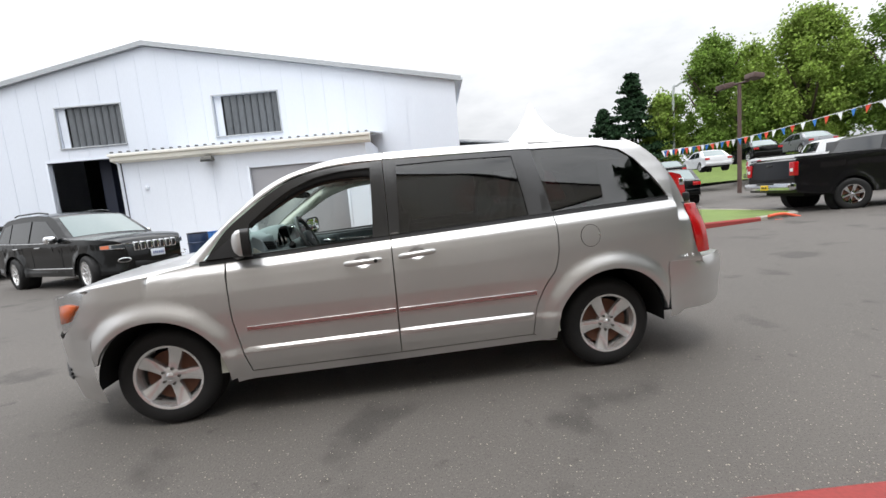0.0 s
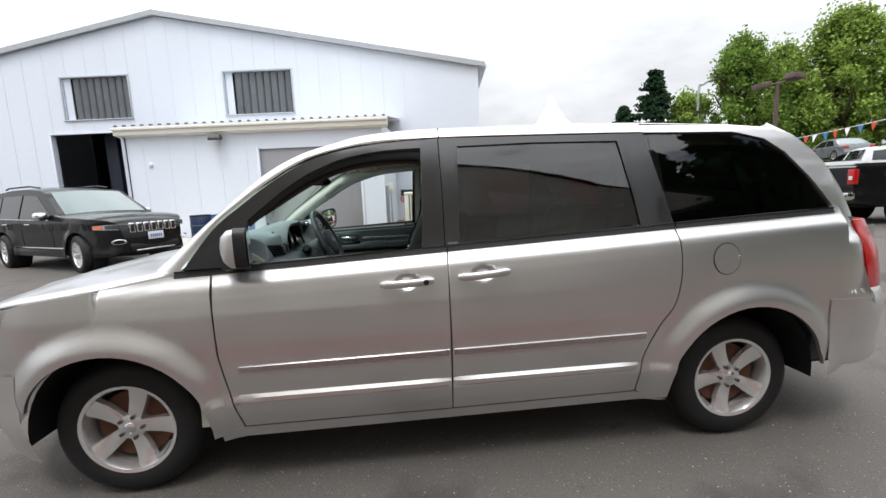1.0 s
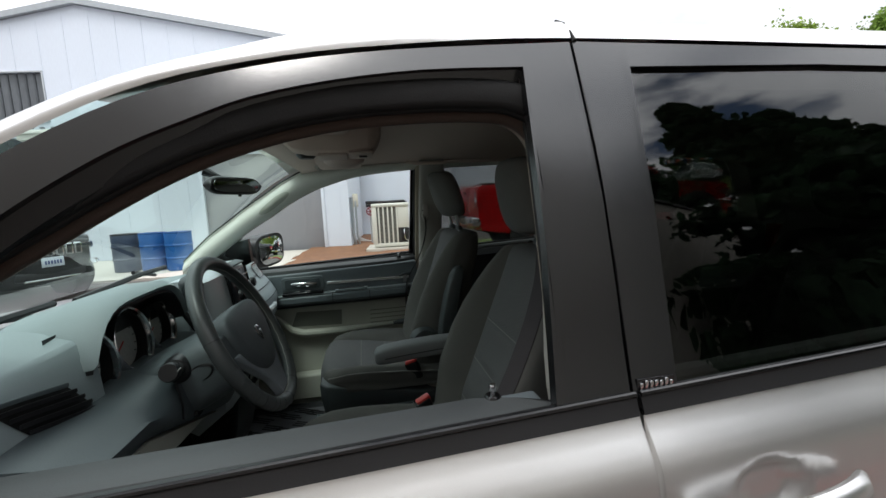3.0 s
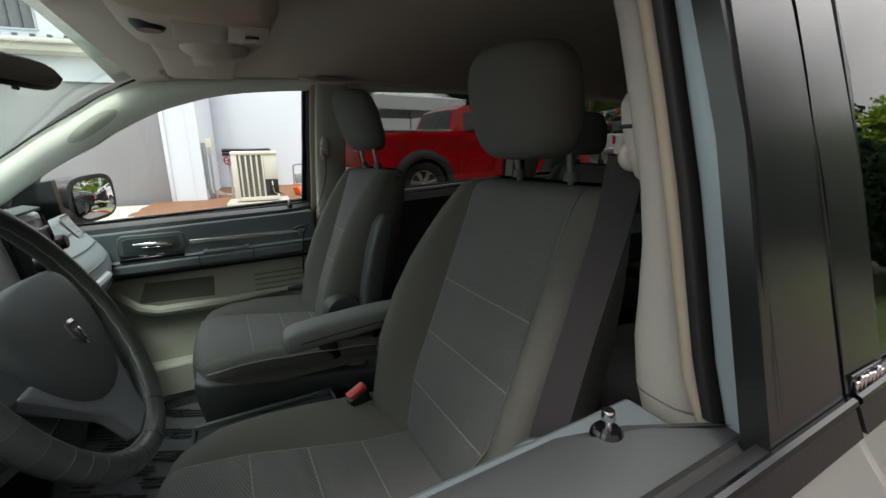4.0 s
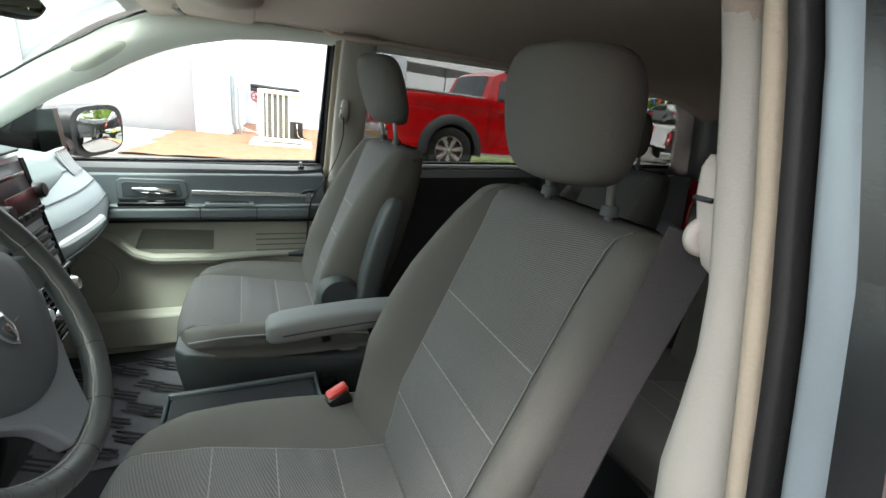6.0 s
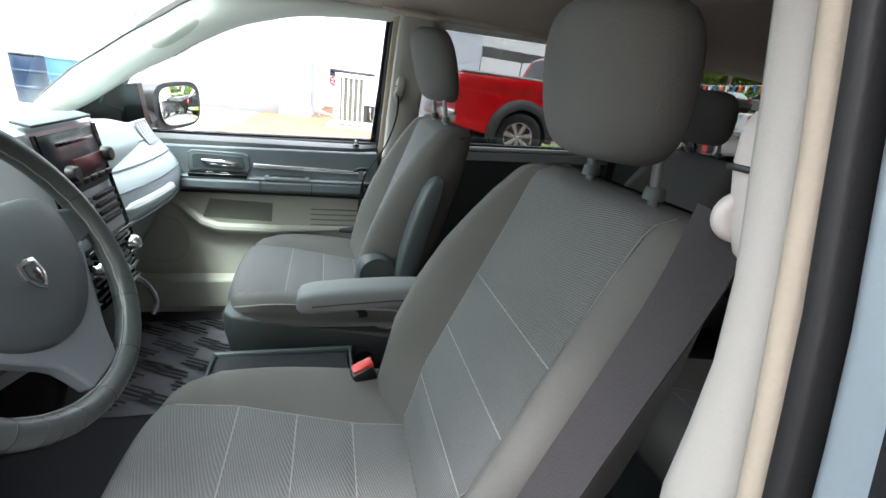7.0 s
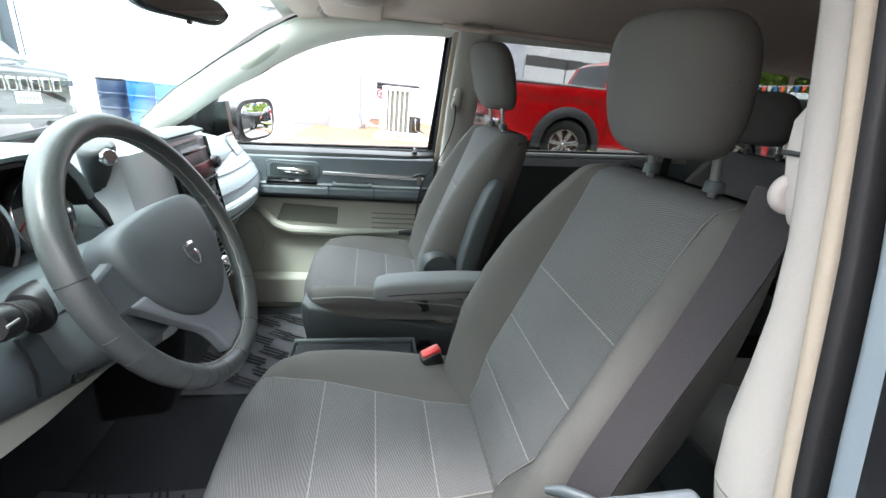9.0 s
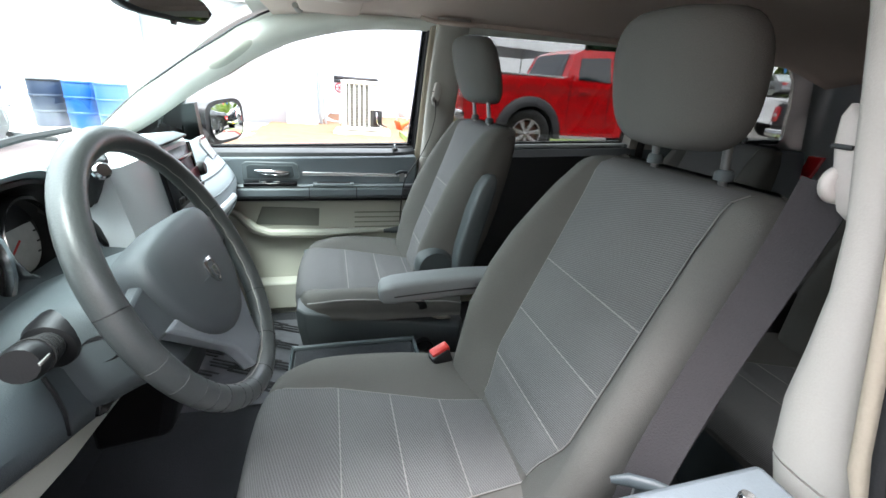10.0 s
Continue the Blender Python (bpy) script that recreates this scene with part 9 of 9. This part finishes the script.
part("cross_arm", bm, BROWN, lp)
sl = thing("street_lamp", pose(30.5, 38.0, 2.0), "grey street lamp with a curved arm", "street lamp")
bm = bmesh.new()
tube(bm, curve([(0, 0, 0), (0, 0, 7.6), (0.3, -0.2, 8.4), (1.2, -0.9, 8.85), (2.2, -1.7, 8.95)], 5), [0.12] * 20 + [0.06], 8)
part("pole", bm, surface("pole_grey", rgb(176, 180, 182), 0.5), sl)
bm = bmesh.new()
box(bm, (2.4, -1.85, 8.93), (0.8, 0.3, 0.14), 0.06, pose(0, 0, 0, 0, 0, -38))
part("lamp_head", bm, PWHITE, sl)
flags = thing("bunting", None, "string of triangular red, white and blue pennants", "bunting")
FA, FB, FC = Vector((15.6, 18.0, 2.75)), Vector((19.0, 15.3, 3.05)), Vector((24.5, 8.6, 4.6))
line = [Vector(p) for p in curve([tuple(FA), tuple(FB), tuple(FC)], 24)]
bm = bmesh.new()
tube(bm, line, 0.012, 6)
part("cord", bm, PWHITE, flags)
FM = [surface("pennant_" + n, c, 0.6) for n, c in (("red", rgb(214, 74, 48)), ("blue", rgb(40, 104, 170)), ("white", rgb(232, 234, 232)))]
for i in range(1, len(line) - 1):
    p = line[i]
    d = (line[i + 1] - line[i - 1]).normalized() * 0.085
    sw = Vector((0.02 * math.sin(i * 1.7), 0.03 * math.cos(i * 2.3), 0))
    bm = bmesh.new()
    loft(bm, [[p - d + o, p + d + o, p + Vector((0, 0, -0.34)) + sw * 2 + o] for o in (Vector((0, 0, 0)), Vector((0.003, 0.003, 0)))])
    part("pennant", bm, FM[(i * 2) % 3], flags)


# ---- trees ----
def leaf_mat(name, col):
    m = surface(name, col, 0.75, 0, 0.3, 0.7, 8, 0.0, spec=0.2)
    n, l = m.node_tree.nodes, m.node_tree.links
    p = n["Principled BSDF"]
    p.inputs["Subsurface Weight"].default_value = 0.0
    geo = n.new("ShaderNodeNewGeometry")
    mr = n.new("ShaderNodeMapRange")
    mr.inputs["To Min"].default_value = 0.55
    mr.inputs["To Max"].default_value = 1.5
    l.new(geo.outputs["Random Per Island"], mr.inputs["Value"])
    sc = n.new("ShaderNodeVectorMath")
    sc.operation = "SCALE"
    old = p.inputs["Base Color"].links[0].from_socket
    l.new(old, sc.inputs[0])
    l.new(mr.outputs["Result"], sc.inputs["Scale"])
    l.new(sc.outputs["Vector"], p.inputs["Base Color"])
    thin = n.new("ShaderNodeBsdfTranslucent")
    l.new(sc.outputs["Vector"], thin.inputs["Color"])
    both = n.new("ShaderNodeMixShader")
    both.inputs["Fac"].default_value = 0.40
    l.new(p.outputs["BSDF"], both.inputs[1])
    l.new(thin.outputs["BSDF"], both.inputs[2])
    l.new(both.outputs["Shader"], n["Material Output"].inputs["Surface"])
    return m


BARK = surface("bark", rgb(74, 62, 52), 0.9, 0, 0.3, 3, 40, 0.5)
MAPLE = leaf_mat("maple_leaves", rgb(136, 158, 76))
MAPLE2 = leaf_mat("broad_leaves", rgb(116, 142, 66))
FIRL = leaf_mat("fir_needles", rgb(44, 66, 44))
YOUNG = leaf_mat("young_leaves", rgb(146, 172, 62))


def crown_mesh(rng, blobs, n, size):
    """Many small leaf clumps scattered through lobes (centre, radii), thicker towards their outside."""
    vs, fs = [], []
    for _ in range(n):
        c, r = rng.choice(blobs)
        q = Vector((rng.gauss(0, 1), rng.gauss(0, 1), rng.gauss(0, 1))).normalized() * min(1.35, abs(rng.gauss(0, 0.62)))
        p = Vector(c) + Vector((q.x * r[0], q.y * r[1], q.z * r[2]))
        s = size * rng.uniform(0.5, 1.5)
        mt = Euler((rng.uniform(-1.2, 1.2), rng.uniform(-1.2, 1.2), rng.uniform(0, 6.28))).to_matrix()
        k = len(vs)
        pts = [Vector((-s, -0.3 * s, 0)), Vector((-0.2 * s, -0.62 * s, 0.2 * s)), Vector((s, -0.15 * s, 0.05 * s)), Vector((0.35 * s, 0.6 * s, -0.2 * s)), Vector((-0.5 * s, 0.55 * s, 0.15 * s))]
        vs += [tuple(p + mt @ a) for a in pts]
        fs += [(k, k + 1, k + 3), (k + 1, k + 2, k + 3), (k, k + 3, k + 4)]
    me = bpy.data.meshes.new("crown")
    me.from_pydata(vs, [], fs)
    return me


def tree(x, y, z, h, w, mat, seed, label, n=7000, size=0.12, lobes=20, trunk=True):
    rng = random.Random(seed)
    t = thing("tree", pose(x, y, z), label, "tree")
    bm = bmesh.new()
    tube(bm, curve([(0, 0, -0.3), (0.1, 0.05, h * 0.2), (0.0, 0.1, h * 0.5), (0.1, 0, h * 0.8)], 4), [0.03 * h * (1 - 0.07 * i) for i in range(13)], 8)
    for k in range(6):
        a = rng.uniform(0, 6.28)
        b = rng.uniform(0.25, 0.6) * h
        tube(bm, curve([(0.05, 0.05, b), (0.2 * w * math.cos(a), 0.2 * w * math.sin(a), b + 0.10 * h), (0.38 * w * math.cos(a), 0.38 * w * math.sin(a), b + 0.24 * h)], 3), [0.012 * h * (1 - 0.12 * i) for i in range(7)], 6)
    part("trunk", bm, BARK, t)
    blobs = []
    for k in range(lobes * 4):
        f = rng.random()
        a = rng.uniform(0, 6.28)
        env = math.sin(math.pi * min(1.0, 0.20 + 0.78 * f ** 0.9)) ** 0.7
        rad = w * 0.46 * env * rng.random() ** 0.5
        rr = w * rng.uniform(0.06, 0.17)
        blobs.append(((rad * math.cos(a), rad * math.sin(a), h * (0.14 + 0.80 * f)), (rr, rr, rr * rng.uniform(0.8, 1.5))))
    me = crown_mesh(rng, blobs, n, size)
    me.materials.append(mat)
    c = new("crown", me)
    c.parent = t
    return t


def fir(x, y, z, h, w, seed, label, n=5000):
    rng = random.Random(seed)
    t = thing("tree", pose(x, y, z), label, "tree")
    bm = bmesh.new()
    tube(bm, [(0, 0, -0.3), (0, 0, h)], [0.02 * h, 0.02], 8)
    part("trunk", bm, BARK, t)
    blobs = []
    for k in range(130):
        f = rng.uniform(0.05, 1.0) ** 0.8
        a = rng.uniform(0, 6.28)
        rad = w * 0.5 * (1 - f) * rng.uniform(0.3, 1.0)
        blobs.append(((rad * math.cos(a), rad * math.sin(a), h * f), (0.05 * w + 0.15 * w * (1 - f), 0.05 * w + 0.15 * w * (1 - f), 0.022 * h * (1.3 - f))))
    me = crown_mesh(rng, blobs, n, 0.20)
    me.materials.append(FIRL)
    c = new("crown", me)
    c.parent = t
    return t


fir(27.3, 40.2, 1.2, 11.2, 9.0, 3, "dark conifer behind the lot", 12000)
fir(25.2, 42.2, 1.0, 8.2, 7.5, 4, "smaller dark conifer behind the lot", 12000)
tree(29.9, 38.9, 1.2, 8.8, 4.6, MAPLE, 5, "light green maple beside the conifers", 22000)
tree(33.4, 36.2, 1.6, 13.0, 6.6, MAPLE2, 6, "tall light green maple behind the lot", 46000)
tree(38.6, 31.4, 1.6, 13.4, 8.2, MAPLE, 7, "tall broad maple behind the lot", 60000)
tree(42.6, 27.0, 1.6, 13.0, 8.0, MAPLE2, 8, "tall broad maple behind the lot", 50000)
tree(44.2, 20.0, 1.6, 12.5, 8.0, MAPLE, 9, "tall broad maple behind the lot", 40000)
tree(36.0, 34.2, 1.6, 8.0, 6.5, MAPLE2, 10, "bushy maple below the taller ones", 30000)
tree(40.8, 33.5, 1.6, 10.5, 7.0, MAPLE2, 11, "bushy maple below the taller ones", 34000)
tree(32.0, 40.5, 1.6, 8.5, 6.0, MAPLE2, 12, "bushy maple below the taller ones", 24000)
tree(36.4, 35.2, 1.6, 11.5, 7.5, MAPLE, 13, "broad maple between the taller ones", 40000)
# grass slope under the far trees
bm = bmesh.new()
grid(bm, lambda u, v: Vector((19.0 + 34 * u + 9 * v, 33.5 - 20 * u + 12 * v, land(0, 0).z * 0 + 0.45 + 2.35 * smooth01(v * 1.3) + 0.9 * u)), 20, 10)
tagged(part("grass_slope", bm, GRASS, None), "grass slope below the trees", "lawn", kind="structure")

# behind the camera: the tall brown side wall of a workshop, dark conifers beyond it
BRICKDARK = surface("brown_wall_render", rgb(194, 187, 178), 0.85, 0, 0.12, 0.6, 20, 0.1)
work = thing("workshop", pose(-1.47, -6.14, 0, 0, 0, -26), "tall brown workshop wall facing the lot", "building", kind="structure")
bm = bmesh.new()
box(bm, (9.0, -3.0, 4.75), (28, 6, 9.5), 0.02)
part("wall", bm, BRICKDARK, work)
bm = bmesh.new()
box(bm, (9.0, -3.0, 9.58), (28.3, 6.3, 0.16), 0.03)
part("roof_edge", bm, surface("dark_flashing", rgb(52, 48, 46), 0.6), work)
bm = bmesh.new()
box(bm, (7.6, 0.02, 5.6), (3.6, 0.06, 3.0), 0.01)
part("pale_panel", bm, surface("pale_wall_panel", rgb(205, 203, 196), 0.7), work)
fir(14.5, -9.5, 0, 14.6, 9.5, 21, "dark conifer beyond the workshop", 60000)
fir(18.6, -9.6, 0, 13.6, 9.5, 22, "dark conifer beyond the workshop", 60000)
fir(23.5, -8.5, 0, 12.0, 9.0, 23, "dark conifer beyond the workshop", 40000)
fir(19.4, -20.4, 0, 21.5, 10.5, 27, "tall dark conifer beyond the workshop", 40000)
tree(21.5, -4.6, 0.1, 5.6, 4.2, YOUNG, 24, "young light green tree on the verge", 14000, 0.10)
tree(17.6, -4.9, 0.1, 4.0, 2.6, FIRL, 28, "dark dense evergreen bush on the verge", 12000, 0.09, 30)
tree(30.0, -9.5, 0, 8.0, 6.0, MAPLE, 25, "light green maple on the verge", 5000)
tree(-13.0, -19.0, 0, 7.5, 6.0, MAPLE2, 26, "maple across the road", 5000)
for i, (x, y, w) in enumerate(((19.2, -4.3, 1.5), (22.2, -4.7, 1.7), (24.6, -4.9, 1.6))):
    t = tree(x, y, 0.0, 1.5, w * 1.3, YOUNG, 30 + i, "clipped round shrub on the verge", 2200, 0.07, 8)
    t.name = "shrub"
    t["category"] = "shrub"

# loose grit washed up along the kerb
rng = random.Random(77)
vs, fs = [], []
for _ in range(2600):
    x = rng.uniform(-1.2, 6.5)
    y = -1.36 + 1.75 * rng.random() ** 2.6
    s = rng.uniform(0.0018, 0.0045) * (1.5 if rng.random() < 0.06 else 1)
    k = len(vs)
    a = rng.uniform(0, 6.28)
    for q in range(4):
        r = s * rng.uniform(0.7, 1.3)
        vs.append((x + r * math.cos(a + 1.57 * q), y + r * math.sin(a + 1.57 * q), 0.0005))
    vs.append((x, y, 0.0005 + s * rng.uniform(0.6, 1.1)))
    fs += [(k + q, k + (q + 1) % 4, k + 4) for q in range(4)]
me = bpy.data.meshes.new("grit")
me.from_pydata(vs, [], fs)
me.materials.append(surface("pale_grit", rgb(160, 152, 140), 0.8, 0, 0.3, 3, 40, 0.0))
tagged(new("grit", me), "pale stone grit scattered along the kerb", "grit", kind="stuff")
